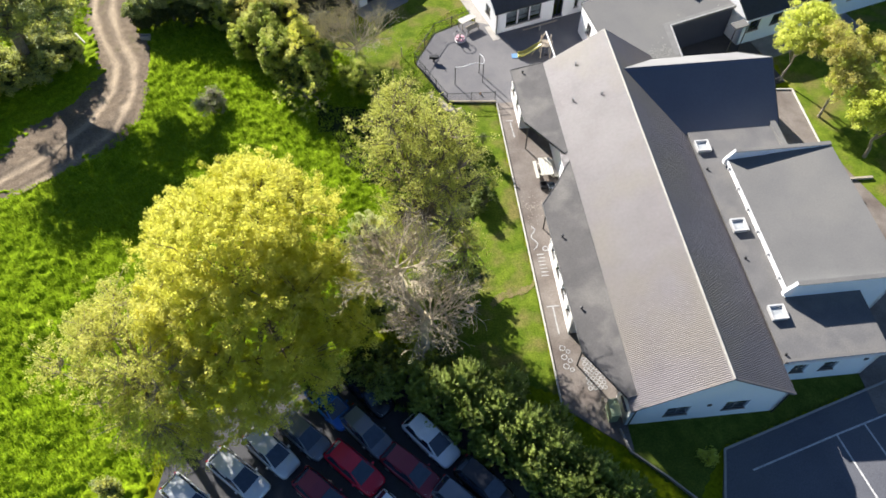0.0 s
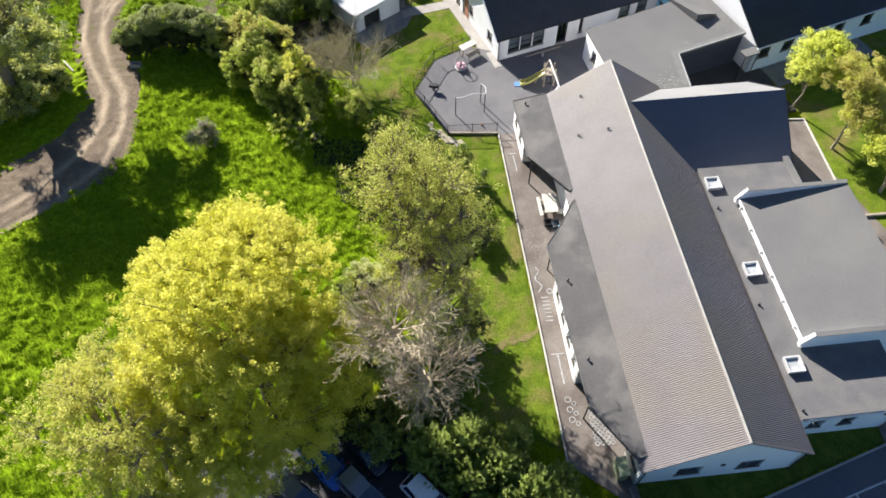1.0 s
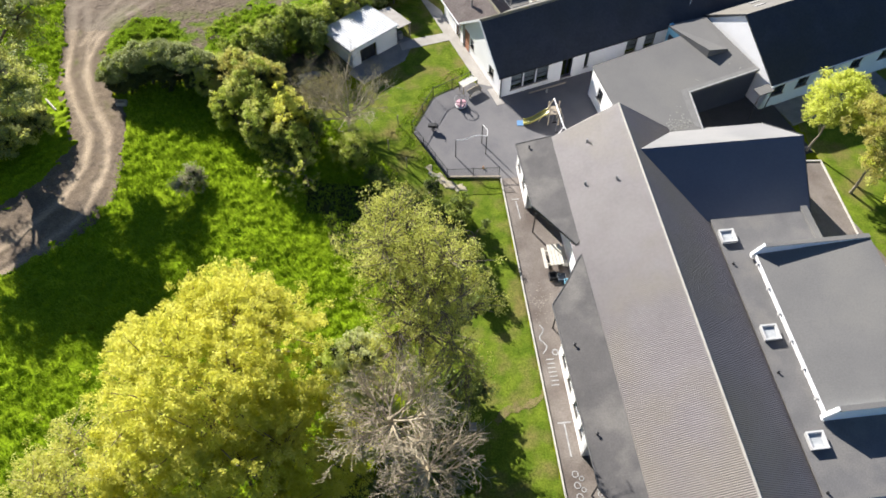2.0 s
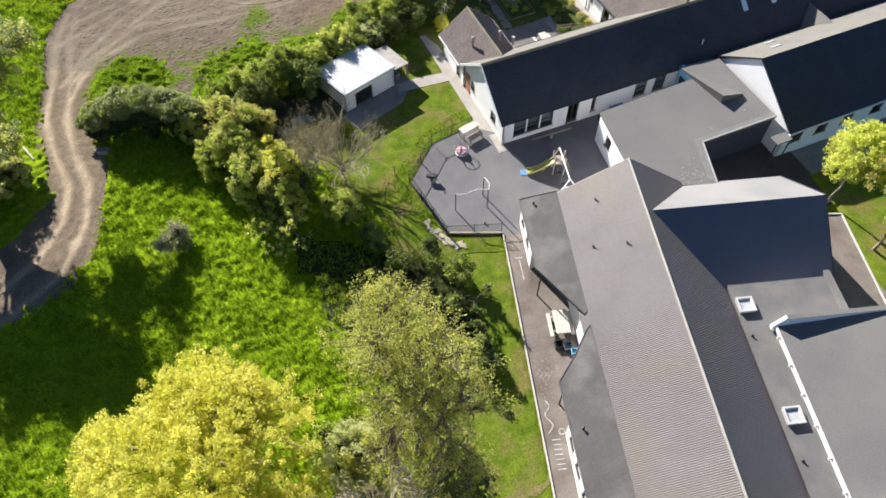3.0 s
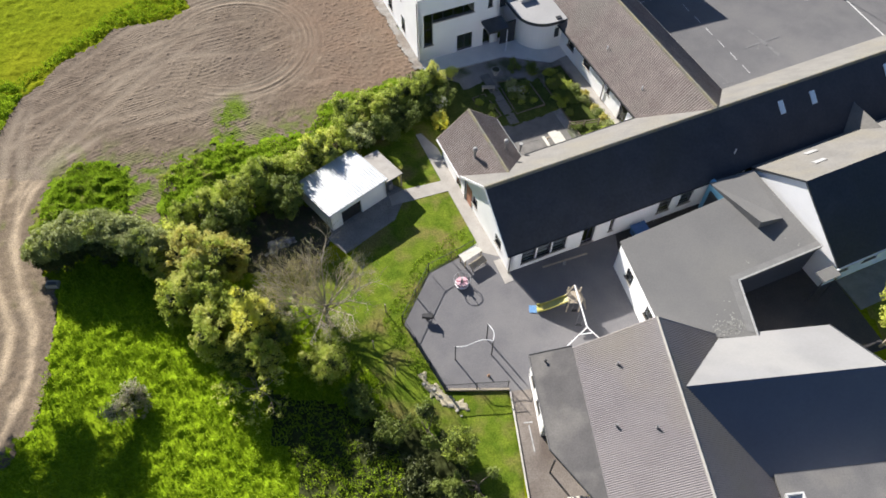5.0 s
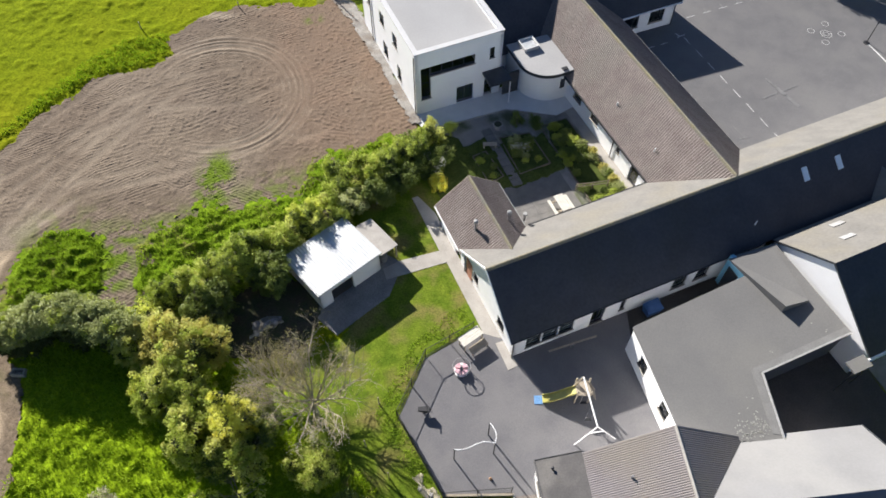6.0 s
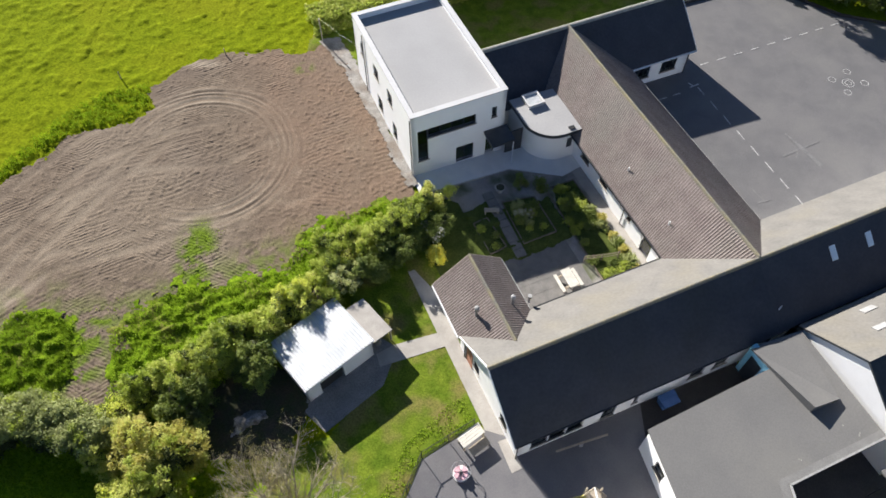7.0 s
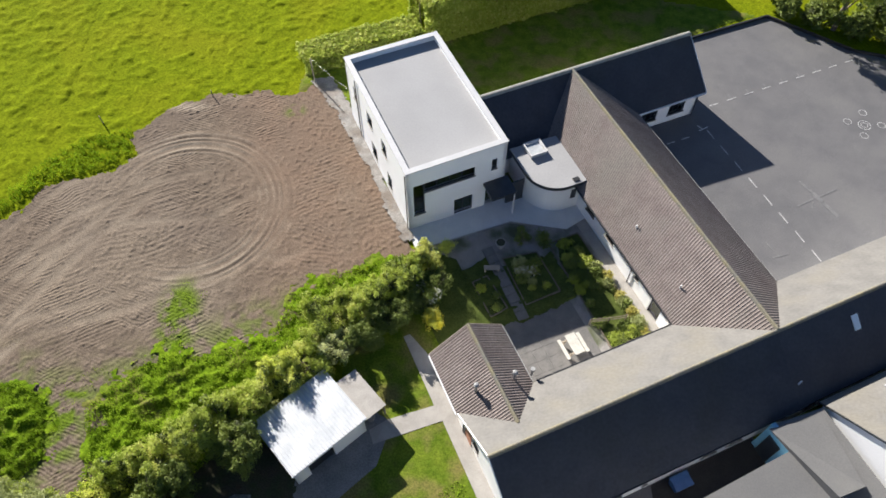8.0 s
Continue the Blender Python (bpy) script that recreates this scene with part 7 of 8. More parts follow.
EDGING = mat("concrete_edging", (0.56, 0.54, 0.48), (0.47, 0.45, 0.4), size=0.5, fine=0.05, fine_amt=0.15, rough=0.9, bump=0.2)
kerb([WM(9.85, 16.7)] + [WM(9.87, v) for v in (24, 31, 38, 45.6)], "pale concrete edging between path and lawn", 0.1, 0.12, material=EDGING)
kerb([(0.45, 46.3), WM(9.87, 45.6)], "timber edging between the yard and the lawn", 0.14, 0.18, material=TIMBER)
kerb([WM(*p) for p in ((36.0, 45.1), (37.6, 45.0), (37.4, 38.7), (37.2, 34.0))], "pale concrete kerb beside the east path", 0.12, 0.12, material=EDGING)
kerb([WM(*p) for p in ((37.2, 34.0), (40.2, 34.0))], "dark timber edging across the east path", 0.2, 0.2, material=TIMBER)
kerb([(17.42, 11.0), (18.27, 14.83), (31, 19.85), (60, 30.7)], "pale concrete kerb round the asphalt lot", 0.14, 0.12)
kerb([WN(59.0, 84.7), WN(73.6, 84.65), WN(78.4, 77.0), WN(84, 72.5), WN(110, 63.5)], "low dark timber edge round the playground", 0.16, 0.3, material=BLACKSTEEL)
kerb([WN(29.5, 71.5), WN(37.5, 71.2), WN(39.3, 70.1)], "concrete edge of the apron", 0.1, 0.08)


def line(pts, width=0.1, label="worn white painted line on tarmac", lift=0.06, category="marking", group="painted lines", material=PAINT):
    return solo("painted_line", bar_on_ground(pts, width, 0.006, lift), material, label, category, group)


def ring(cx, cy, r, width=0.08, label="small white painted circle on tarmac", lift=0.06, material=None):
    pts = [(cx + r * math.cos(a), cy + r * math.sin(a)) for a in np.linspace(0, 2 * math.pi, 25)]
    return line(pts, width, label, lift, group="painted circles", material=material or PAINT)


FADED = mat("faded_paint", (0.18, 0.18, 0.18), (0.135, 0.135, 0.137), size=0.3, fine=0.05, fine_amt=0.2)
FADED2 = mat("rubbed_paint", (0.48, 0.48, 0.47), (0.28, 0.28, 0.28), size=0.3, fine=0.05, fine_amt=0.2)
line([(19.8, 13.5), (26.0, 15.9), (29.8, 17.3), (45, 22.9)], 0.12)
line([(25.96, 15.88), (27.6, 10.6), (29.5, 5.0)], 0.12)
line([(28.1, 16.6), (29.9, 11.4), (32, 6)], 0.12)
line([(33.2, 18.5), (35.4, 12.6)], 0.12)
for i in range(9):
    u = 60.9 + 2.0 * i
    line([WN(u - 0.5, 76.15), WN(u + 0.5, 76.15)], 0.1, "short white painted dash with a cross tick", material=FADED2)
    if 0 < i < 8:
        line([WN(u, 76.15), WN(u + 0.05, 76.75)], 0.1, "short white painted cross tick", material=FADED)
for i in range(9):
    v = 73.7 - 2.0 * i
    line([WN(58.4, v), WN(58.35, v - 1.15)], 0.1, "white painted dash of a court line", material=FADED2)
line([WN(58.1, 73.9), WN(57.9, 74.5)], 0.1, "short white painted cross tick")
line([WN(57.7, 73.9), WN(58.7, 74.0)], 0.1, "short white painted cross tick")
for u in (54.5, 56.0):
    line([WN(u - 0.4, 73.6), WN(u + 0.4, 73.6)], 0.08, "white painted dash of a court line")
for cu, cv, r in ((72.13, 68.8, 0.55), (71.0, 69.75, 0.35), (73.12, 70.1, 0.35), (71.2, 67.8, 0.35), (73.6, 68.2, 0.35), (72.13, 68.8, 0.3)):
    ring(*WN(cu, cv), r, 0.07, material=FADED2)
line([WN(55.45, 61.7), WN(55.62, 60.1)], 0.1, material=FADED)
line([WN(55.0, 60.3), WN(56.3, 60.1)], 0.1, material=FADED)
for x0, y0, x1, y1, wide in ((30.8, 85.1, 31.5, 83.95, 0.22), (31.5, 83.9, 32.1, 82.9, 0.42), (32.15, 82.8, 32.95, 81.4, 0.34), (29.9, 82.4, 31.4, 83.2, 0.16), (31.9, 83.4, 33.7, 84.3, 0.14), (31.3, 82.9, 31.0, 82.2, 0.12)):
    line([(x0, y0), (x1, y1)], wide, "rubbed arm of a faded painted cross on tarmac", material=FADED)
line([(42.5, 90.4), (43.4, 87.8), (44.6, 84.4)], 0.16, "white painted line of a court")
goal = thing("netball_post", "thin dark steel post on the school playground", "post", 42.37, 90.64, float(gz(42.37)) + 0.04, 0)
part("pole", Geo().tube([(42.37, 90.64, float(gz(42.37))), (42.37, 90.64, 1.7)], [0.045, 0.04], 8), BLACKSTEEL, goal)
part("base", Geo().tube([(42.37, 90.64, float(gz(42.37)) + 0.04), (42.37, 90.64, float(gz(42.37)) + 0.12)], [0.32, 0.28], 14), BLACKSTEEL, goal)
# games on the side path
line([WM(10.75, 22.0), WM(10.75, 24.2)], 0.1, "white painted letter T on a path", material=FADED2)
line([WM(10.3, 24.3), WM(11.2, 24.3)], 0.1, "white painted letter T on a path", material=FADED2)
line([WM(10.72, 43.0), WM(10.78, 41.2)], 0.09, "white painted line on a path", material=FADED2)
line([WM(10.4, 43.2), WM(11.0, 43.2)], 0.09, "white painted line on a path", material=FADED2)
for v in (20.9, 20.2, 19.5):
    ring(*WM(10.75, v), 0.19, 0.06, "white painted circle of a path game", 0.065, material=FADED2)
    ring(*WM(11.1, v - 0.3), 0.14, 0.06, "white painted circle of a path game", 0.065, material=FADED2)
line([WM(10.5 + 0.22 * math.sin(k * 1.3), 31.6 - 0.28 * k) for k in range(9)], 0.08, "white painted wavy snake line on a path", material=FADED2)
for k in range(7):
    line([WM(10.45, 28.9 - 0.32 * k), WM(11.0, 28.9 - 0.32 * k)], 0.07, "white painted ladder rung on a path", material=FADED2)
for k in range(4):
    for j in range(7):
        ring(*WM(12.05 + 0.34 * k, 19.9 - 0.36 * j), 0.13, 0.07, "white painted dot in a grid on a path", 0.065, material=FADED2)
ring(*WM(11.2, 29.4), 0.2, 0.1, "white painted circle of a path game", 0.065, material=FADED2)

# ------------------------------------------------------------------ cars
CARGLASS = mat("car_glass", (0.02, 0.035, 0.06), (0.028, 0.045, 0.075), size=0.4, fine=0.1, fine_amt=0.05, rough=0.08, bump=0.0, spec=0.9)
LAMP = mat("lamp_lens", (0.75, 0.77, 0.8), (0.6, 0.62, 0.65), size=0.3, fine=0.1, fine_amt=0.05, rough=0.1, bump=0.0)
REDLAMP = mat("red_lamp_lens", (0.4, 0.02, 0.02), (0.3, 0.02, 0.02), size=0.3, fine=0.1, fine_amt=0.05, rough=0.15, bump=0.0)


def paint(name, c, metal=0.2):
    return mat(name, c, tuple(0.92 * v for v in c), size=1.2, fine=0.3, fine_amt=0.04, rough=0.25, bump=0.0, metal=metal, spec=0.7)


def loft(g, rings):
    n = len(rings[0])
    g.add([p for r in rings for p in r], [(i * n + k, i * n + (k + 1) % n, (i + 1) * n + (k + 1) % n, (i + 1) * n + k) for i in range(len(rings) - 1) for k in range(n)] + [tuple(range(n - 1, -1, -1)), tuple(range((len(rings) - 1) * n, len(rings) * n))])


def car(label, x, y, deg, colour, length=4.2, width=1.66, height=1.45, estate=0.0):
    """A hatchback: lower body, cabin with roof, four windows, lamps and wheels; its nose points along deg."""
    z = float(gz(x)) + 0.03
    t = new("car")
    t.matrix_world = pose(x, y, z, 0, 0, deg)
    OFFSET[t.name] = (0, 0, 0)
    tagged(t, label, "car", "parked cars")
    L, w, h = length * 0.475, width / 2, height
    belt = h * 0.6
    body = Geo()
    st = [(-L, 0.80, 0.42, belt * 0.80), (-L + 0.12, 0.93, 0.3, belt * 0.98), (-L * 0.55, 1.0, 0.24, belt), (0, 1.0, 0.22, belt), (L * 0.42, 1.0, 0.24, belt * 0.99), (L * 0.72, 0.97, 0.26, belt * 0.9), (L - 0.16, 0.88, 0.32, belt * 0.76), (L, 0.68, 0.42, belt * 0.6)]
    loft(body, [[(sx, -w * k, zb), (sx, -w * k, (zb + zt) / 2), (sx, -w * k * 0.95, zt - 0.05), (sx, -w * k * 0.84, zt), (sx, w * k * 0.84, zt), (sx, w * k * 0.95, zt - 0.05), (sx, w * k, (zb + zt) / 2), (sx, w * k, zb)] for sx, k, zb, zt in st])
    shell = part("body", body, colour, t)
    shell.data.polygons.foreach_set("use_smooth", [True] * len(shell.data.polygons))
    cab = Geo()
    rear, top_r, top_f, front = -L * 0.93, -L * (0.74 + 0.12 * estate), L * 0.12, L * 0.58
    loft(cab, [[(rear, -w * 0.82, belt - 0.04), (rear, w * 0.82, belt - 0.04), (rear, w * 0.8, belt), (rear, -w * 0.8, belt)],
               [(top_r, -w * 0.86, belt - 0.04), (top_r, w * 0.86, belt - 0.04), (top_r, w * 0.66, h - 0.03), (top_r, -w * 0.66, h - 0.03)],
               [((top_r + top_f) / 2, -w * 0.88, belt - 0.04), ((top_r + top_f) / 2, w * 0.88, belt - 0.04), ((top_r + top_f) / 2, w * 0.69, h), ((top_r + top_f) / 2, -w * 0.69, h)],
               [(top_f, -w * 0.88, belt - 0.04), (top_f, w * 0.88, belt - 0.04), (top_f, w * 0.66, h - 0.04), (top_f, -w * 0.66, h - 0.04)],
               [(front, -w * 0.84, belt - 0.06), (front, w * 0.84, belt - 0.06), (front, w * 0.8, belt - 0.03), (front, -w * 0.8, belt - 0.03)]])
    part("cabin", cab, colour, t)

    def pane(name, pts, up):
        g = Geo()
        c = Vector((sum(p[0] for p in pts) / 4, sum(p[1] for p in pts) / 4, sum(p[2] for p in pts) / 4))
        q = [c + (Vector(p) - c) * 0.95 + Vector(up) for p in pts]
        r = [p - Vector(up) * 1.6 for p in q]
        g.add(q + r, [(0, 1, 2, 3), (7, 6, 5, 4)] + [(i, (i + 1) % 4, (i + 1) % 4 + 4, i + 4) for i in range(4)])
        part(name, g, CARGLASS, t)

    pane("windscreen", [(front, -w * 0.8, belt - 0.03), (front, w * 0.8, belt - 0.03), (top_f, w * 0.66, h - 0.04), (top_f, -w * 0.66, h - 0.04)], (0.012, 0, 0.02))
    pane("rear_window", [(rear, w * 0.8, belt), (rear, -w * 0.8, belt), (top_r, -w * 0.66, h - 0.03), (top_r, w * 0.66, h - 0.03)], (-0.015, 0, 0.015))
    for s in (-1, 1):
        pane("side_window", [(rear * 0.9, s * w * 0.86, belt + 0.02), (front * 0.78, s * w * 0.86, belt + 0.0), (top_f, s * w * 0.67, h - 0.08), (top_r, s * w * 0.67, h - 0.08)], (0, s * 0.02, 0.008))
        part("headlight", Geo().add([(L - 0.32, s * w * 0.86, 0.55), (L - 0.04, s * w * 0.55, 0.52), (L - 0.1, s * w * 0.5, belt * 0.72), (L - 0.4, s * w * 0.78, belt * 0.85), (L - 0.36, s * w * 0.7, 0.5), (L - 0.3, s * w * 0.6, 0.66)], [(0, 1, 2, 3), (4, 0, 3), (0, 4, 1), (1, 4, 5), (2, 1, 5), (3, 2, 5), (4, 3, 5)]), LAMP, t)
        part("tail_light", Geo().box(-L - 0.01, min(s * w * 0.6, s * w * 0.8), 0.6, -L + 0.16, max(s * w * 0.6, s * w * 0.8), belt * 0.9), REDLAMP, t)
        part("mirror", Geo().box(L * 0.34, min(s * w * 0.98, s * w * 1.14), belt - 0.06, L * 0.34 + 0.13, max(s * w * 0.98, s * w * 1.14), belt + 0.08), colour, t)
        for wx in (-L * 0.62, L * 0.63):
            tyre = part("wheel", Geo().tube([(wx, s * w * 0.78, 0.31), (wx, s * w * 1.005, 0.31)], [0.31, 0.31], 16), RUBBER, t)
            part("rim", Geo().tube([(wx, s * w * 0.99, 0.31), (wx, s * w * 1.015, 0.31)], [0.2, 0.19], 12), STEEL, tyre)
    return t


SILVER, REDP, MAROON = paint("silver_paint", (0.66, 0.68, 0.7), 0.2), paint("red_paint", (0.6, 0.012, 0.04), 0.0), paint("maroon_paint", (0.24, 0.03, 0.05), 0.1)
BLACKP, WHITEP, BLUEP, GREYP = paint("black_car_paint", (0.022, 0.024, 0.03)), paint("white_car_paint", (0.86, 0.87, 0.88), 0.0), paint("blue_paint", (0.03, 0.15, 0.5)), paint("grey_paint", (0.2, 0.22, 0.25), 0.4)
car("silver hatchback parked in the shade", -10.8, 14.3, -40, SILVER)
car("silver saloon car parked beside others", -12.6, 12.8, -36, SILVER, 4.5)
car("silver car with a dark roof rack area", -15.2, 11.2, -36, SILVER)
car("red hatchback parked in the shade", -5.5, 13.3, -39, REDP, 4.3)
car("dark red car with a rounded bonnet", -7.3, 11.6, -38, MAROON)
car("dark maroon car parked beside the red one", -2.0, 13.15, -38, MAROON, 4.3)
car("white estate car by the evergreen hedge", -0.75, 15.15, -44, WHITEP, 4.3)
car("black car deep in the hedge's shade", 2.6, 12.3, -42, BLACKP, 4.3)
car("dark grey car parked in dappled shade", -4.9, 15.6, -44, GREYP, 4.2)
car("dark grey car under the yellow tree", -5.0, 18.4, -46, BLACKP, 4.4)
car("bright blue car half hidden by leaves", -7.4, 17.4, -45, BLUEP, 4.0)
car("dark teal car half hidden by leaves", -8.9, 15.4, -40, GREYP, 4.2)
car("white car at the end of a row", -2.6, 10.2, -40, WHITEP, 4.2)
car("grey car at the end of a row", 1.2, 11.1, -40, GREYP, 4.2)

# ------------------------------------------------------------------ shed
SA = 41.4
su, sv = turned(-8.4, 59.3, -SA)
shz = float(gz(-7)) - 0.1
shed = thing("garden_shed", "white block shed with a bright corrugated metal roof", "shed", su + 2.8, sv + 2.3, shz, SA)
wall_run(shed, (su + 0.15, sv + 0.12), (su + 5.5, sv + 0.12), shz, 2.36, [(1.0, 2.9, shz, 1.8)], thick=0.2)
wall_run(shed, (su + 5.5, sv + 0.12), (su + 5.5, sv + 4.5), shz, 2.05, thick=0.2)
wall_run(shed, (su + 5.5, sv + 4.5), (su + 0.15, sv + 4.5), shz, 2.05, thick=0.2)
wall_run(shed, (su + 0.15, sv + 4.5), (su + 0.15, sv + 0.12), shz, 2.05, thick=0.2)
profiled(shed, (su, sv, 2.42), (su + 5.65, sv, 2.42), (su + 5.65, sv + 4.65, 2.08), (su, sv + 4.65, 2.08), SHEET, 0.24, 0, 0.0, METAL)
# Black panel behind the opening, in place of the shed's dark inside.
part("door", Geo().box(su + 1.15, sv + 0.3, shz, su + 2.9, sv + 0.34, 1.8), BLACKSTEEL, shed, "dark panel for the shade inside an open doorway")
part("fascia", Geo().beam((su, sv - 0.02, 2.36), (su + 5.65, sv - 0.02, 2.36), 0.04, 0.14), PVC, shed)
lean = thing("shed_lean_to", "lower grey sheet-roofed lean-to on the shed's end", "shed", su + 6.4, sv + 2.0, shz, SA)
part("roof", Geo().slab([(su + 5.6, sv + 0.05, 2.0), (su + 7.25, sv + 0.1, 1.8), (su + 7.25, sv + 3.4, 1.8), (su + 5.6, sv + 3.4, 2.0)], 0.07), CONCRETE, lean)
for a, b in ((7.15, 0.25), (7.15, 3.3)):
    part("post", Geo().beam((su + a, sv + b, shz), (su + a, sv + b, 1.78), 0.09), TIMBER, lean)
part("back_wall", Geo().box(su + 5.6, sv + 3.2, shz, su + 7.2, sv + 3.32, 1.75), CONCRETE, lean)
clut = thing("water_barrel", "small grey barrel under the lean-to roof", "barrel", su + 6.2, sv + 0.6, shz + 0.12, SA)
part("body", Geo().tube([(su + 6.2, sv + 0.6, shz + 0.1), (su + 6.2, sv + 0.6, 0.5), (su + 6.2, sv + 0.6, 0.95)], [0.26, 0.3, 0.26], 12), STEEL, clut)

# ------------------------------------------------------------------ fences and yard equipment


def mesh_fence(pts, label, high=1.15, gap=2.3, wires=0.14):
    t = thing("mesh_fence", label, "fence", *pts[0], float(gz(pts[0][0])), 0)
    bars = Geo()
    for (x0, y0), (x1, y1) in zip(pts, pts[1:]):
        d = math.hypot(x1 - x0, y1 - y0)
        n = max(1, round(d / gap))
        for i in range(n + 1):
            x, y = x0 + (x1 - x0) * i / n, y0 + (y1 - y0) * i / n
            part("post", Geo().tube([(x, y, float(gz(x)) - 0.1), (x, y, float(gz(x)) + high + 0.12)], [0.035, 0.035], 6), BLACKSTEEL, t)
        for zz in (0.1, high):
            part("rail", Geo().beam((x0, y0, float(gz(x0)) + zz), (x1, y1, float(gz(x1)) + zz), 0.035), BLACKSTEEL, t)
        m = int(d / wires)
        for i in range(1, m):
            x, y = x0 + (x1 - x0) * i / m, y0 + (y1 - y0) * i / m
            bars.beam((x, y, float(gz(x)) + 0.1), (x, y, float(gz(x)) + high), 0.016)
    part("mesh", bars, BLACKSTEEL, t, kind="stuff")
    return t


mesh_fence([(2.55, 58.0), (-0.85, 55.8), (-2.65, 51.4), (0.4, 46.2), WM(9.75, 45.75)], "low black mesh fence round the play yard")
part_z = float(gz(2.0))

tab = thing("play_bench", "pale timber play bench with a slatted top", "bench", 2.3, 57.0, part_z, 0)
ax, ay = Vector((0.79, 0.61, 0)), Vector((0.55, -0.83, 0))
c0 = Vector((1.4, 56.8, 0))


def bench_slab(g, a0, a1, b0, b1, z0, z1):
    q = [c0 + ax * a + ay * b for a, b in ((a0, b0), (a1, b0), (a1, b1), (a0, b1))]
    q = [(p.x, p.y) for p in q][::-1]
    g.prism(q, z0, z1)


for k in range(4):
    g = Geo()
    bench_slab(g, 0.0, 1.75, 0.2 * k, 0.2 * k + 0.18, 0.92, 0.97)
    part("slat", g, PALEWOOD, tab)
g = Geo()
bench_slab(g, 0.35, 1.75, 0.85, 1.45, 0.38, 0.43)
part("seat", g, TIMBER, tab)
for a in (0.08, 1.62):
    for b in (0.06, 0.7):
        g = Geo()
        bench_slab(g, a, a + 0.08, b, b + 0.08, part_z, 0.92)
        part("leg", g, TIMBER, tab)
for a in (0.4, 1.62):
    g = Geo()
    bench_slab(g, a, a + 0.08, 1.3, 1.38, part_z, 0.38)
    part("leg", g, TIMBER, tab)

# roundabout
rx_, ry_ = 1.65, 54.75
rz_ = float(gz(rx_)) + 0.05
rb = thing("roundabout", "small pink and white playground roundabout with a hoop rail", "roundabout", rx_, ry_, rz_, 0)
part("deck", Geo().tube([(rx_, ry_, rz_ + 0.12), (rx_, ry_, rz_ + 0.2)], [0.52, 0.54], 24), PVC, rb)
for k in range(4):
    a0 = k * math.pi / 2 + 0.2
    pts = [(rx_ + 0.16 * math.cos(a0), ry_ + 0.16 * math.sin(a0))] + [(rx_ + 0.45 * math.cos(a0 + s), ry_ + 0.45 * math.sin(a0 + s)) for s in (0, 0.4, 0.8, 1.1)] + [(rx_ + 0.16 * math.cos(a0 + 1.1), ry_ + 0.16 * math.sin(a0 + 1.1))]
    part("seat", Geo().prism(pts, rz_ + 0.2, rz_ + 0.42), PINK, rb)
part("column", Geo().tube([(rx_, ry_, rz_), (rx_, ry_, rz_ + 0.85)], [0.1, 0.07], 10), STEEL, rb)
g = Geo()
g.tube([(rx_ + 0.62 * math.cos(a), ry_ + 0.62 * math.sin(a), rz_ + 0.78) for a in np.linspace(0, 2 * math.pi, 29)], [0.025] * 29, 6)
part("hoop", g, STEEL, rb)
for k in range(6):
    a = k * math.pi / 3
    part("spoke", Geo().tube([(rx_ + 0.5 * math.cos(a), ry_ + 0.5 * math.sin(a), rz_ + 0.2), (rx_ + 0.62 * math.cos(a), ry_ + 0.62 * math.sin(a), rz_ + 0.78)], [0.018, 0.018], 6), STEEL, rb)

# rocker
kx, ky = -0.85, 51.75
kz = float(gz(kx)) + 0.05
rk = thing("spring_rocker", "small black spring rocker on tarmac", "rocker", kx, ky, kz, 0)
g = Geo()
g.tube([(kx + 0.12 * math.cos(a), ky + 0.12 * math.sin(a), kz + 0.35 * a / 25) for a in np.linspace(0, 25, 60)], [0.025] * 60, 5)
part("spring", g, BLACKSTEEL, rk)
part("seat", Geo().prism([(kx - 0.42, ky - 0.12), (kx + 0.3, ky - 0.2), (kx + 0.45, ky), (kx + 0.3, ky + 0.2), (kx - 0.42, ky + 0.12)], kz + 0.36, kz + 0.62), BLACKSTEEL, rk)
part("handle", Geo().tube([(kx + 0.2, ky - 0.25, kz + 0.78), (kx + 0.2, ky + 0.25, kz + 0.78)], [0.03, 0.03], 6), BLACKSTEEL, rk)

# swing frame with slide
yz = float(gz(9.5)) + 0.05
sw = thing("swing_frame", "white steel swing frame with bracing legs", "swing", 9.8, 51.7, yz, 0)
BS, BN = Vector((10.1, 50.0, 2.25)), Vector((9.6, 53.35, 2.25))
part("beam", Geo().tube([BS, BN], [0.055, 0.055], 8), PVC, sw)
for foot in ((8.95, 49.65), (11.7, 50.05)):
    part("leg", Geo().tube([BS, (*foot, yz)], [0.045, 0.045], 8), PVC, sw)
for foot in ((8.5, 53.0), (10.75, 53.5)):
    part("leg", Geo().tube([BN, (*foot, yz)], [0.06, 0.06], 8), TIMBER, sw)
fa, fb = Vector((8.95, 49.65, yz)), Vector((11.7, 50.05, yz))
part("brace", Geo().tube([BS.lerp(fa, 0.35), BS.lerp(fb, 0.35)], [0.04, 0.04], 8), PVC, sw)
for k in (0.35, 0.7):
    p = BS.lerp(BN, k)
    seat = part("seat", Geo().box(p.x - 0.22, p.y - 0.09, 0.35, p.x + 0.22, p.y + 0.09, 0.39), BLACKSTEEL, sw)
    for s in (-0.2, 0.2):
        part("chain", Geo().tube([(p.x + s, p.y, 0.39), (p.x + s * 0.9, p.y, 2.22)], [0.012, 0.012], 4), STEEL, seat)
sl = thing("slide", "yellow plastic slide with a timber platform and blue foot mat", "slide", 8.4, 52.8, yz, 0)
g = Geo()
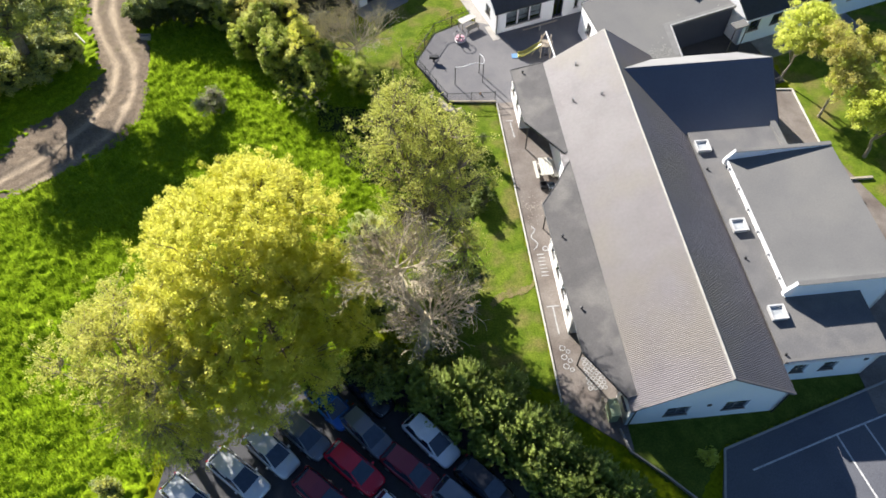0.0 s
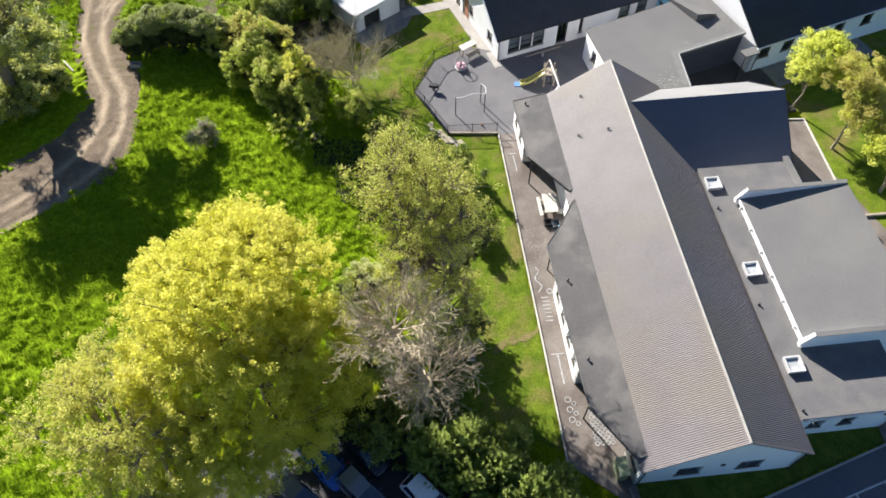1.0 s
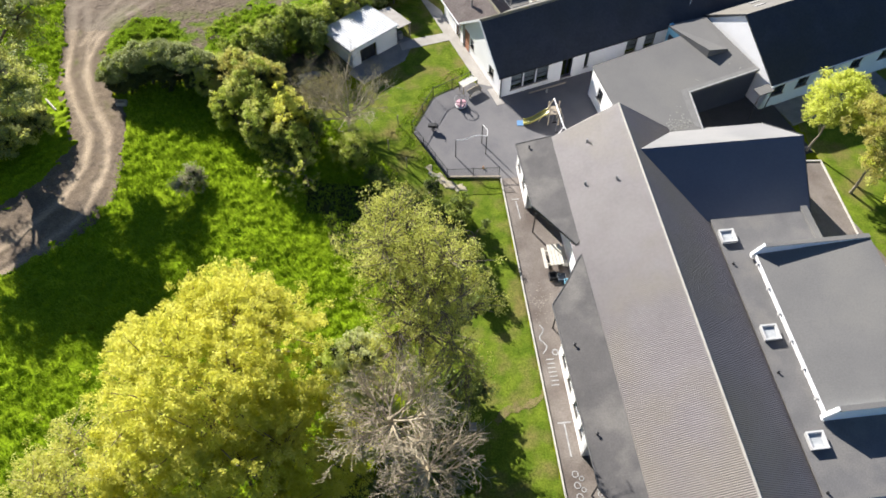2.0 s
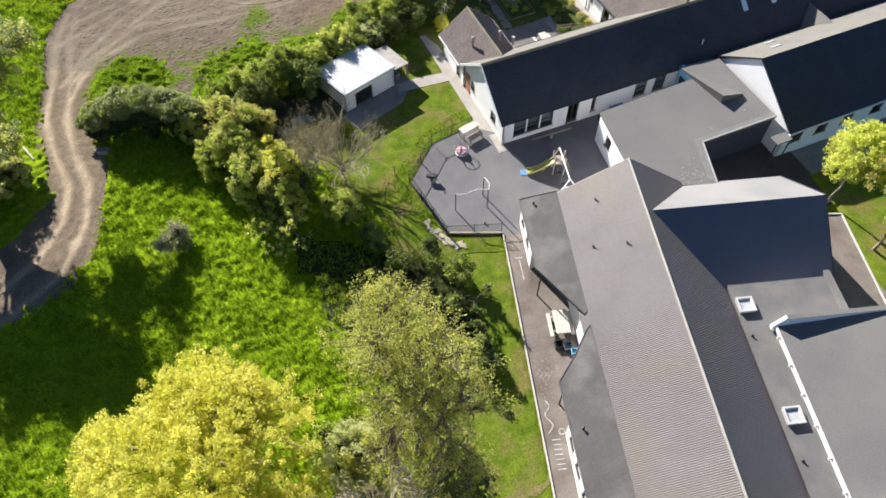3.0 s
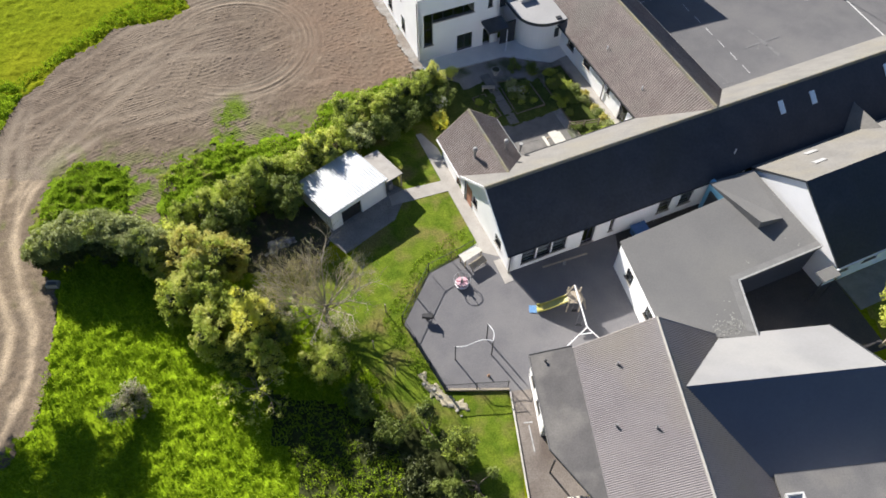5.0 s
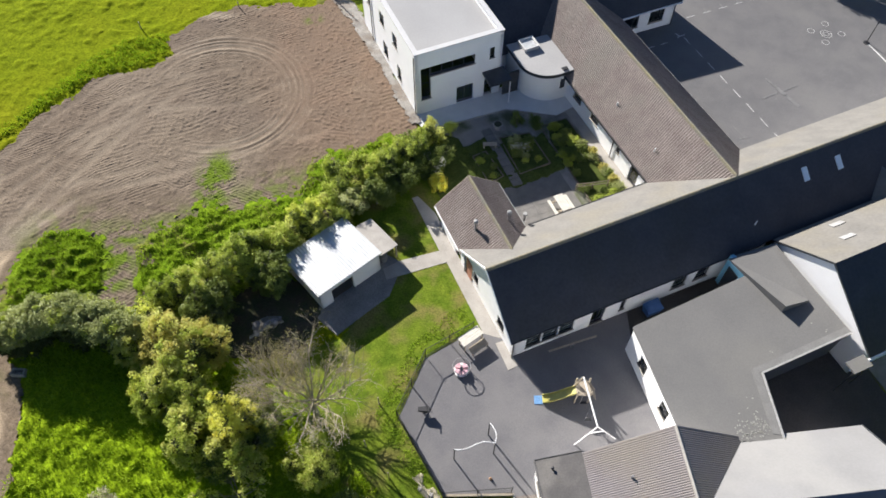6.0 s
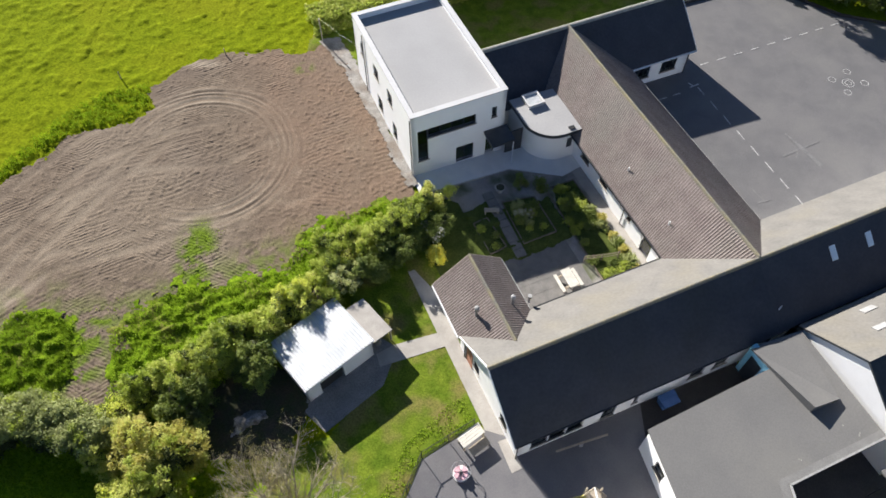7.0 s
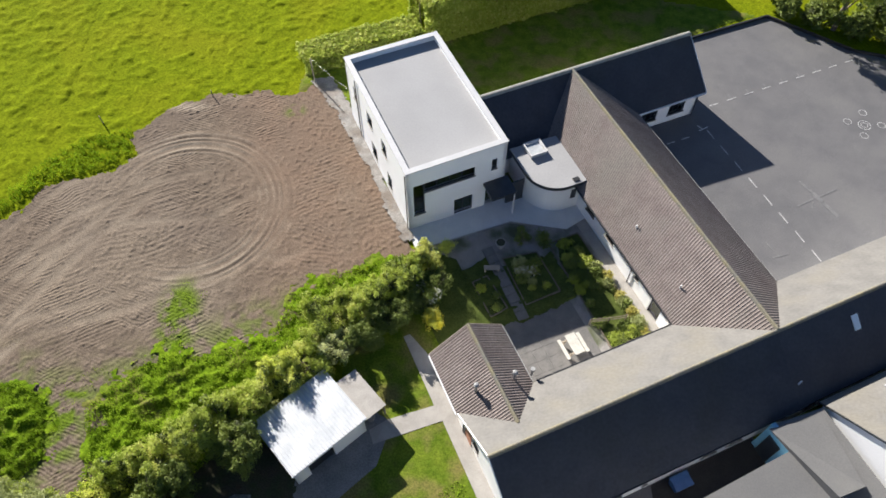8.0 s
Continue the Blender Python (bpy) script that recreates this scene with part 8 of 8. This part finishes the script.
prof = [(9.25, 1.35), (8.6, 0.95), (8.0, 0.5), (7.5, 0.24), (7.1, 0.2)]
for (x0, z0), (x1, z1) in zip(prof, prof[1:]):
    y0 = 52.72 + (x0 - 7.1) * 0.09
    y1 = 52.72 + (x1 - 7.1) * 0.09
    for a, b, up in ((-0.27, 0.27, 0.0), (-0.3, -0.25, 0.16), (0.25, 0.3, 0.16)):
        g.add([(x0, y0 + a, yz + z0 + up), (x1, y1 + a, yz + z1 + up), (x1, y1 + b, yz + z1 + up), (x0, y0 + b, yz + z0 + up), (x0, y0 + a, yz + z0 - 0.05), (x1, y1 + a, yz + z1 - 0.05), (x1, y1 + b, yz + z1 - 0.05), (x0, y0 + b, yz + z0 - 0.05)],
              [(0, 1, 2, 3), (7, 6, 5, 4), (0, 4, 5, 1), (1, 5, 6, 2), (2, 6, 7, 3), (3, 7, 4, 0)])
part("chute", g, YELLOW, sl)
part("platform", Geo().box(9.2, 52.5, yz + 1.3, 10.2, 53.5, yz + 1.38), TIMBER, sl)
for x, y in ((9.25, 52.55), (10.15, 52.55), (9.25, 53.45), (10.15, 53.45)):
    part("post", Geo().beam((x, y, yz), (x, y, yz + 2.0), 0.09), TIMBER, sl)
for k in range(4):
    part("rung", Geo().beam((10.3 + 0.12 * (3 - k), 52.6, yz + 0.3 + 0.3 * k), (10.3 + 0.12 * (3 - k), 53.4, yz + 0.3 + 0.3 * k), 0.06), TIMBER, sl)
part("rail", Geo().beam((9.2, 52.5, yz + 1.75), (10.2, 52.5, yz + 1.75), 0.06), TIMBER, sl)
part("foot_mat", Geo().box(6.55, 52.4, yz + 0.02, 7.1, 53.0, yz + 0.13), mat("faded_blue_rubber", (0.12, 0.26, 0.48), (0.15, 0.29, 0.5), size=0.3, fine=0.05, rough=0.9), sl, "blue foot mat")
ss = thing("seesaw", "weathered timber seesaw in the shade of the wall", "seesaw", 9.5, 56.7, yz, 0)
part("plank", Geo().beam((7.8, 56.2, yz + 0.35), (11.2, 57.2, yz + 0.75), 0.13, 0.06), TIMBER, ss)
part("pivot", Geo().prism([(9.42, 56.6), (9.6, 56.6), (9.6, 56.8), (9.42, 56.8)], yz, yz + 0.48), STEEL, ss)

# overhead frame of bent white tube
of = thing("tube_frame", "white bent-tube frame on three dark posts in the yard", "frame", 2.6, 49.0, float(gz(2.5)), 0)
A_, C_, N_ = Vector((1.1, 48.6, 2.15)), Vector((3.65, 49.0, 2.2)), Vector((3.35, 50.25, 2.2))
part("arm", Geo().tube([A_.lerp(C_, k) + Vector((0, 0.14 * math.sin(k * 6.28 + 3.4), 0.06 * math.sin(k * 3.14))) for k in (0, 0.14, 0.28, 0.42, 0.56, 0.7, 0.84, 1.0)], [0.03] * 8, 6), PVC, of)
part("arm", Geo().tube([C_.lerp(N_, k) + Vector((0.2 * math.sin(k * 3.14), 0, 0.08 * math.sin(k * 3.14))) for k in (0, 0.2, 0.4, 0.6, 0.8, 1.0)], [0.03] * 6, 6), PVC, of)
for p in (A_, C_, N_):
    part("post", Geo().tube([(p.x, p.y, float(gz(p.x))), p], [0.045, 0.045], 6), BLACKSTEEL, of)
toy = thing("toy_cone", "small orange toy beside the yard fence", "toy", 3.4, 47.4, float(gz(3.4)) + 0.05, 0)
part("body", Geo().tube([(3.4, 47.4, 0.0), (3.4, 47.4, 0.3)], [0.11, 0.04], 10), mat("orange_plastic", (0.5, 0.3, 0.18), (0.45, 0.26, 0.15), size=0.4, fine=0.1, rough=0.5, bump=0.0), toy)

# table and boxes on the path
pz = float(gz(8.5)) + 0.05
pt = thing("picnic_table", "bleached timber table with benches on the side path", "picnic table", 12.65, 37.0, pz, ANG_M)
for k in range(4):
    part("slat", Geo().box(12.15 + 0.26 * k, 36.15, 0.6, 12.15 + 0.26 * k + 0.23, 38.0, 0.65), PALEWOOD, pt)
for u in (11.75, 13.25):
    part("bench", Geo().box(u, 36.15, 0.26, u + 0.26, 38.0, 0.31), PALEWOOD, pt)
for v in (36.5, 37.65):
    part("leg", Geo().beam((12.0, v, pz - 0.02), (12.5, v, 0.62), 0.08), PALEWOOD, pt)
    part("leg", Geo().beam((13.3, v, pz - 0.02), (12.8, v, 0.62), 0.08), PALEWOOD, pt)
    part("stretcher", Geo().beam((11.8, v + 0.06, 0.24), (13.5, v + 0.06, 0.24), 0.07), PALEWOOD, pt)
for i, (u, v, w, m, lab) in enumerate([(12.25, 35.55, 0.4, BLACKSTEEL, "black plastic crate beside the path table"), (12.85, 35.35, 0.42, GREYP, "grey plastic crate beside the path table"), (13.2, 34.9, 0.3, CYAN, "pale blue plastic tub by the lean-to")]):
    cr = thing("crate", lab, "crate", u, v, pz, ANG_M, "crates")
    g = Geo()
    for a, b, c, d in ((-w, -w, w, -w + 0.05), (-w, w - 0.05, w, w), (-w, -w + 0.05, -w + 0.05, w - 0.05), (w - 0.05, -w + 0.05, w, w - 0.05)):
        g.box(u + a / 1.4, v + b / 1.4, pz, u + c / 1.4, v + d / 1.4, pz + 0.35)
    part("side", g, m, cr)
    part("base", Geo().box(u - w / 1.5, v - w / 1.5, pz + 0.01, u + w / 1.5, v + w / 1.5, pz + 0.04), m, cr)
bx = thing("storage_box", "sage green storage cabinet beside the hall wall", "cabinet", 12.95, 15.8, float(gz(11.2)), ANG_M)
part("body", Geo().box(12.7, 15.25, float(gz(11.2)), 13.25, 16.35, 1.0), GREENBOX, bx)
part("lid", Geo().slab([(12.65, 15.2, 1.04), (13.3, 15.2, 1.12), (13.3, 16.4, 1.12), (12.65, 16.4, 1.04)], 0.06), GREENBOX, bx)
lb = thing("lawn_box", "small pale box standing on the shaded lawn", "box", 2.0, 24.9, float(gz(2.0)), 0)
part("body", Geo().box(1.75, 24.7, float(gz(2.0)), 2.2, 25.1, 0.45), PVC, lb)
part("lid", Geo().box(1.72, 24.67, 0.45, 2.23, 25.13, 0.5), STEEL, lb)

flat_patch("concrete_pad", [(4.1, 56.9), (4.75, 57.15), (5.6, 55.2), (4.9, 54.85)], 0.075, CONCRETE, "pale concrete pad at a building's corner", "pavement")
# sandy strip by the yard fence
ground_patch("gravel_strip", [(-1.5, 47.2), (-0.9, 47.6), (0.3, 46.2), (1.9, 45.1), (2.1, 44.6), (1.2, 44.5), (0.4, 44.9), (-0.6, 45.9)], 0.1, 0.06, mat("sandy_gravel", (0.4, 0.35, 0.24), (0.5, 0.44, 0.31), size=0.4, fine=0.06, fine_amt=0.25, rough=1.0, bump=0.4), "pale sandy gravel strip beside the yard fence", "gravel", 0.5, mown)
rng = np.random.default_rng(9)
for k in range(9):
    f = k / 8
    x, y = -0.9 + 2.2 * f + rng.normal() * 0.2, 46.7 - 2.1 * f + rng.normal() * 0.15
    z = float(gz(x)) + 0.02
    r = 0.1 + 0.09 * rng.random()
    g = Geo()
    pts = [(x + r * (0.8 + 0.4 * rng.random()) * math.cos(a), y + r * (0.8 + 0.4 * rng.random()) * math.sin(a)) for a in np.linspace(0, 2 * math.pi, 8)[:-1]]
    g.add([(*q, z) for q in pts] + [(x + (q[0] - x) * 0.7, y + (q[1] - y) * 0.7, z + r * 0.8) for q in pts], [tuple(range(6, -1, -1)), tuple(range(7, 14))] + [(i, (i + 1) % 7, (i + 1) % 7 + 7, i + 7) for i in range(7)])
    solo("border_stone", g, CONCRETE, "pale rough stone in a lawn border", "stone", "border stones")

# boundary posts between the meadow and the lawn
for x, y in ((-3.9, 52.3), (-4.6, 49.4), (-3.0, 47.4)):
    solo("fence_post", Geo().tube([(x, y, float(gz(x)) - 0.1), (x, y, float(gz(x)) + 1.15)], [0.05, 0.045], 8), TIMBER, "grey timber fence post in rough grass", "post", "fence posts")
for x, y in ((-29.1, 90.4), (-20.2, 93.9)):
    solo("fence_post", Geo().tube([(x, y, float(gz(x)) - 0.1), (x, y, float(gz(x)) + 0.8)], [0.06, 0.05], 8), TIMBER, "grey timber fence post at the edge of pasture", "post", "fence posts")
solo("fallen_post", Geo().tube([(-35.0, 54.4, float(gz(-35)) + 0.25), (-34.4, 53.8, float(gz(-34.4)) + 0.2), (-33.8, 53.2, float(gz(-33.8)) + 0.12)], [0.09, 0.1, 0.08], 8), PALEWOOD, "bleached post lying in grass by the track", "post")
tz = float(gz(-28.3))
trough = thing("stone_trough", "pale weathered stone trough in the hedge's shade", "trough", -28.3, 54.1, tz, 0)
for x0, y0, x1, y1 in ((-28.75, 53.85, -27.85, 53.95), (-28.75, 54.25, -27.85, 54.35), (-28.75, 53.95, -28.65, 54.25), (-27.95, 53.95, -27.85, 54.25)):
    part("side", Geo().box(x0, y0, tz - 0.1, x1, y1, tz + 0.45), CONCRETE, trough)
part("base", Geo().box(-28.65, 53.95, tz - 0.1, -27.95, 54.25, tz + 0.12), CONCRETE, trough)
wire = Geo()
wa, wb = (*WN(29.75, 84.6), 4.9), (*WN(28.0, 92.6), 3.1)
wire.tube([wa, tuple((p + q) / 2 - 0.12 * (k == 2) for k, (p, q) in enumerate(zip(wa, wb))), wb], [0.007] * 3, 5)
solo("overhead_cable", wire, STEEL, "thin pale cable from the block to the hedge", "cable")
solo("cable_pole", Geo().tube([(wb[0], wb[1], 0.1), wb], [0.07, 0.06], 8), TIMBER, "short timber pole carrying a cable by the hedge", "pole")

# ------------------------------------------------------------------ courtyard garden


OLDBOARD = mat("old_brown_board", (0.19, 0.155, 0.115), (0.13, 0.108, 0.082), size=0.3, fine=0.04, fine_amt=0.25, rough=0.95, bump=0.3)


def bed(pts, label, height=0.18, soil=SHADE_TURF):
    t = thing("raised_bed", label, "garden bed", *pts[0], float(gz(WN(*pts[0])[0])), ANG_N, "raised beds")
    z = float(gz(WN(*pts[0])[0]))
    n = len(pts)
    for i in range(n):
        a, b = pts[i], pts[(i + 1) % n]
        part("board", Geo().beam((*a, z + height / 2), (*b, z + height / 2), 0.09, height), OLDBOARD, t)
    part("soil", Geo().prism(pts, z, z + height * 0.6), soil, t)
    return t


ground_patch("court_grass", [WN(*q) for q in ((31.9, 62.4), (33.4, 63.0), (34.3, 62.8), (39.3, 62.9), (39.3, 67.6), (35.2, 67.8), (34.6, 69.2), (31.9, 68.6))], 0.12, 0.11, SHADE_TURF, "rough shaded grass of the courtyard garden", "grass", 0.25, cropped, kind="stuff")
bed([(32.35, 64.0), (33.8, 64.2), (33.6, 67.3), (32.35, 67.2)], "timber-edged garden bed grown over with grass")
bed([(35.2, 63.9), (38.1, 64.0), (38.1, 67.8), (35.4, 68.3)], "timber-edged bed planted with low greenery")
bed([(39.2, 58.4), (42.2, 58.4), (42.0, 68.2), (39.4, 68.2)], "long timber-edged bed thick with plants")
flat_patch("court_lawn", [WN(*p) for p in ((28.0, 62.4), (32.0, 62.4), (32.1, 69.6), (30.4, 71.3), (29.6, 71.3), (28.0, 67.0))], 0.045, SHADE_TURF, "shaded garden lawn beside the court", "lawn")
flat_patch("court_walk", [WN(*p) for p in ((42.35, 57.5), (43.3, 57.5), (43.3, 69.2), (42.35, 69.2))], 0.05, CONCRETE, "pale paved walk along the tiled wing", "path")
PAVER = mat("grey_paving_slab", (0.15, 0.143, 0.134), (0.19, 0.181, 0.167), size=0.7, fine=0.07, fine_amt=0.12, rough=0.9, bump=0.2)
pav = thing("court_paving", "grey slab paving of the sunny court corner", "paving", 35.5, 60.0, 0.0, ANG_N, kind="structure")
slab_mesh = None
for i in range(6):
    for j in range(6):
        u, v = 32.9 + 0.92 * i, 57.75 + 0.9 * j
        x, y = WN(u + 0.45, v + 0.44)
        if slab_mesh is None:
            slab_mesh = mesh_of("slab", Geo().prism([(-0.458, -0.448), (0.458, -0.448), (0.458, 0.448), (-0.458, 0.448)], -0.04, 0.02), PAVER)
        ob = new("slab", slab_mesh)
        ob.parent = pav
        ob.location = (u + 0.45 - 35.5, v + 0.44 - 60.0, float(gz(x)) + 0.04 + 0.004 * ((i * 7 + j * 3) % 3))
        ob.rotation_euler = (0, 0.026, 0)
for i in range(9):
    v = 62.9 + 0.75 * i
    u = 34.5 + 0.02 * i
    x, y = WN(u, v)
    g = Geo().slab([(*WN(u - 0.42, v), float(gz(x)) + 0.2), (*WN(u + 0.42, v), float(gz(x)) + 0.2), (*WN(u + 0.44, v + 0.7), float(gz(x)) + 0.205), (*WN(u - 0.4, v + 0.7), float(gz(x)) + 0.205)], 0.14)
    solo("path_slab", g, PAVER, "grey slab of a garden path", "slab", "garden path slabs")
cz = float(gz(9.7)) + 0.06
ct = thing("picnic_table", "pale timber picnic table in the sunny court corner", "picnic table", 36.6, 59.6, cz, ANG_N)
for k in range(5):
    part("slat", Geo().box(36.3 + 0.155 * k, 58.7, cz + 0.72, 36.3 + 0.155 * k + 0.148, 60.3, cz + 0.77), PALEWOOD, ct)
for u in (35.75, 37.25):
    part("bench", Geo().box(u, 58.7, cz + 0.42, u + 0.25, 60.3, cz + 0.47), PALEWOOD, ct)
for v in (58.95, 60.0):
    part("leg", Geo().beam((36.0, v, cz - 0.02), (36.5, v, cz + 0.74), 0.09), TIMBER, ct)
    part("leg", Geo().beam((37.3, v, cz - 0.02), (36.85, v, cz + 0.74), 0.09), TIMBER, ct)
    part("stretcher", Geo().beam((35.8, v + 0.07, cz + 0.4), (37.45, v + 0.07, cz + 0.4), 0.08), TIMBER, ct)
ux, uy = 5.12, 77.9
uz = float(gz(ux)) + 0.03
urn = thing("stone_urn", "round pale stone planter bowl on gravel", "planter", ux, uy, uz, 0)
part("bowl", Geo().tube([(ux, uy, uz), (ux, uy, uz + 0.15), (ux, uy, uz + 0.3), (ux, uy, uz + 0.55), (ux, uy, uz + 0.6)], [0.24, 0.16, 0.32, 0.44, 0.4], 16), CONCRETE, urn)
part("soil", Geo().tube([(ux, uy, uz + 0.58), (ux, uy, uz + 0.615)], [0.37, 0.34], 14), DARKSOIL, urn)
tx, ty = 4.35, 75.65
tzz = float(gz(tx)) + 0.03
gbench = thing("garden_bench", "small weathered garden bench beside the path", "bench", tx, ty, tzz, 0)
part("seat", Geo().box(tx - 0.6, ty - 0.2, tzz + 0.42, tx + 0.6, ty + 0.2, tzz + 0.47), TIMBER, gbench)
for sx in (-0.5, 0.5):
    part("leg", Geo().box(tx + sx - 0.05, ty - 0.18, tzz - 0.02, tx + sx + 0.05, ty + 0.18, tzz + 0.42), TIMBER, gbench)
rng = np.random.default_rng(55)
PLANTS = [(35.8, 66.0, 0.4, 0.4, LEAF_DARK), (36.2, 67.2, 0.5, 0.7, LEAF_GREY), (37.5, 66.8, 0.4, 0.5, LEAF_DARK), (31.6, 70.6, 0.6, 0.9, LEAF_LIME), (39.0, 68.6, 0.7, 0.8, LEAF_DARK), (37.6, 69.4, 0.6, 0.6, LEAF_DARK), (42.0, 59.3, 0.5, 0.8, LEAF_GREY)]
for k in range(22):
    u, v = 39.5 + 1.9 * rng.random(), 59.4 + 8.4 * rng.random()
    PLANTS.append((u, v, 0.35 + 0.22 * rng.random(), 0.05 + 0.25 * rng.random(), (LEAF_DARK, LEAF_DARK, LEAF_GREEN)[k % 3]))
for k in range(12):
    v = 58.5 + 0.58 * k
    PLANTS.append((41.65 + 0.4 * rng.random(), v, 0.26 + 0.16 * rng.random(), 0.2 + 0.4 * rng.random(), (LEAF_RUST, LEAF_DARK, LEAF_GREY)[k % 3]))
for k in range(6):
    PLANTS.append((39.6 + 2.2 * rng.random(), 58.5 + 0.9 * rng.random(), 0.35 + 0.15 * rng.random(), 0.3 + 0.3 * rng.random(), (LEAF_GREEN, LEAF_DARK)[k % 2]))
for k in range(9):
    PLANTS.append((35.6 + 2.2 * rng.random(), 64.4 + 3.2 * rng.random(), 0.16 + 0.14 * rng.random(), 0.02 + 0.15 * rng.random(), (LEAF_DARK, LEAF_GREEN, LEAF_GREY)[k % 3]))
for k in range(6):
    PLANTS.append((32.5 + 1.1 * rng.random(), 64.4 + 2.6 * rng.random(), 0.14 + 0.12 * rng.random(), 0.02 + 0.12 * rng.random(), (LEAF_DARK, LEAF_GREEN)[k % 2]))
for i, (u, v, r, h, m) in enumerate(PLANTS):
    x, y = WN(u, v)
    shrub("low garden plant in the courtyard beds", x, y, r, h + 0.25, m, 300 + i, 45, 0.09, 1.0, "garden_plant", "courtyard plants")
for k in range(3):
    u, v = 36.0 + 0.5 * k, 66.6 - 0.2 * k
    x, y = WN(u, v)
    shrub("garden plant with white flowers in the court", x, y, 0.35, 0.8, BLOSSOM, 330 + k, 20, 0.09, 0.5, "garden_plant", "courtyard plants", second=(LEAF_GREEN, 0.5))

# low rail round the planting
rail = thing("garden_rail", "low brown timber rail among the court plants", "rail", 39.6, 60.4, -0.2, ANG_N)
for a, b in (((38.7, 60.7), (40.0, 60.3)), ((40.0, 60.3), (41.3, 60.0))):
    for zz in (0.25, 0.55):
        part("bar", Geo().beam((*a, zz), (*b, zz), 0.05, 0.06), OLDBOARD, rail)
for a in ((38.7, 60.7), (40.0, 60.3), (41.3, 60.0)):
    part("post", Geo().beam((*a, -0.25), (*a, 0.66), 0.08), OLDBOARD, rail)

# pale ash heap in the shaded yard
def heap(x, y):
    return 0.4 * np.exp(-(np.hypot((x + 12.0) / 0.9, (y - 58.0) / 0.6) ** 2)) * (0.75 + 0.5 * cloud2(x, y, 0.5, 64, 3)) + 0.03


ground_patch("ash_heap", [(-13.5, 57.2), (-12.6, 57.0), (-11.4, 57.7), (-10.8, 58.6), (-11.4, 58.9), (-12.6, 58.6), (-13.4, 58.0)], 0.1, 0.06, mat("grey_ash", (0.34, 0.34, 0.35), (0.12, 0.115, 0.105), size=0.4, fine=0.07, fine_amt=0.3, rough=1.0, bump=0.4, third=(0.14, 0.13, 0.11), third_size=1.3), "low heap of pale grey ash on dark earth", "ash heap", 0.8, heap, kind="stuff")

# spindly shrub at the verge and the low wall by the evergreen hedge
shrub("small yellow-green shrub on the shaded verge", 16.9, 14.2, 0.55, 0.9, LEAF_LIME, 340, 50, 0.1, 0.9, "bush", "")
solo("low_wall", bar_on_ground([(11.6, 16.1), (12.1, 14.6), (14.2, 13.0), (17.0, 10.6)], 0.1, 0.28, 0.0), CONCRETE, "low rendered wall between hedge and verge", "wall", kind="structure")


# ------------------------------------------------------------------ flecks and worn ground
def flecks(name, spots, size, material, label, category, seed):
    """Thin uneven flakes lying loose on a surface: (x, y, z) places joined into one mesh."""
    rng = np.random.default_rng(seed)
    g = Geo()
    for x, y, z in spots:
        k, a0 = 5, rng.random() * 6.28
        r = size * (0.4 + 0.9 * rng.random(k))
        g.prism([(x + r[i] * math.cos(a0 + 6.28 * i / k), y + r[i] * math.sin(a0 + 6.28 * i / k)) for i in range(k)], z, z + 0.012)
    return solo(name, g, material, label, category, kind="stuff")


rng = np.random.default_rng(91)
LIME_DUST = mat("dried_pale_lichen", (0.34, 0.34, 0.31), (0.26, 0.26, 0.23), size=0.3, fine=0.03, fine_amt=0.2, rough=0.95, bump=0.1)
spots = []
for k in range(130):
    u, v = (37.25 + 0.45 * rng.normal(), 37.7 + 0.4 * rng.normal()) if k % 2 else (38.3 + 0.35 * rng.normal(), 37.6 + 0.5 * rng.normal())
    if u < 38.7 and v > 37.1:
        spots.append((*WN(u, v), 2.922))
spots += [(*WN(u, v), 2.922) for u, v in ((46.4, 41.3), (46.5, 41.4), (42.0, 41.6), (42.1, 41.5), (38.6, 39.6), (38.9, 39.4), (38.2, 39.0), (45.9, 42.2))]
flecks("roof_lichen", spots, 0.06, LIME_DUST, "pale lichen flecks on a felt roof corner", "lichen", 92)
spots = []
for k in range(70):
    u, v = 10.9 + 0.5 * rng.normal(), 33.3 + 0.8 * rng.normal()
    if 10.1 < u < 13:
        x, y = WM(u, v)
        spots.append((x, y, float(gz(x)) + 0.052))
flecks("path_litter", spots, 0.06, mat("path_grit", (0.33, 0.29, 0.25), (0.26, 0.225, 0.19), size=0.3, fine=0.04, fine_amt=0.2, rough=0.95, bump=0.1), "pale grit and leaf litter on the side path", "litter", 93)
ground_patch("worn_line", [(3.6, 25.2), (4.6, 25.7), (5.8, 26.5), (6.9, 27.2), (6.9, 27.6), (5.6, 26.95), (4.3, 26.15), (3.4, 25.7)], 0.1, 0.02, mat("worn_turf", (0.2, 0.165, 0.075), (0.15, 0.16, 0.04), size=0.5, fine=0.08, fine_amt=0.3, rough=1.0, bump=0.4, spec=0.05), "worn earthy line across the lawn", "path", 0.35, mown, sink=False)
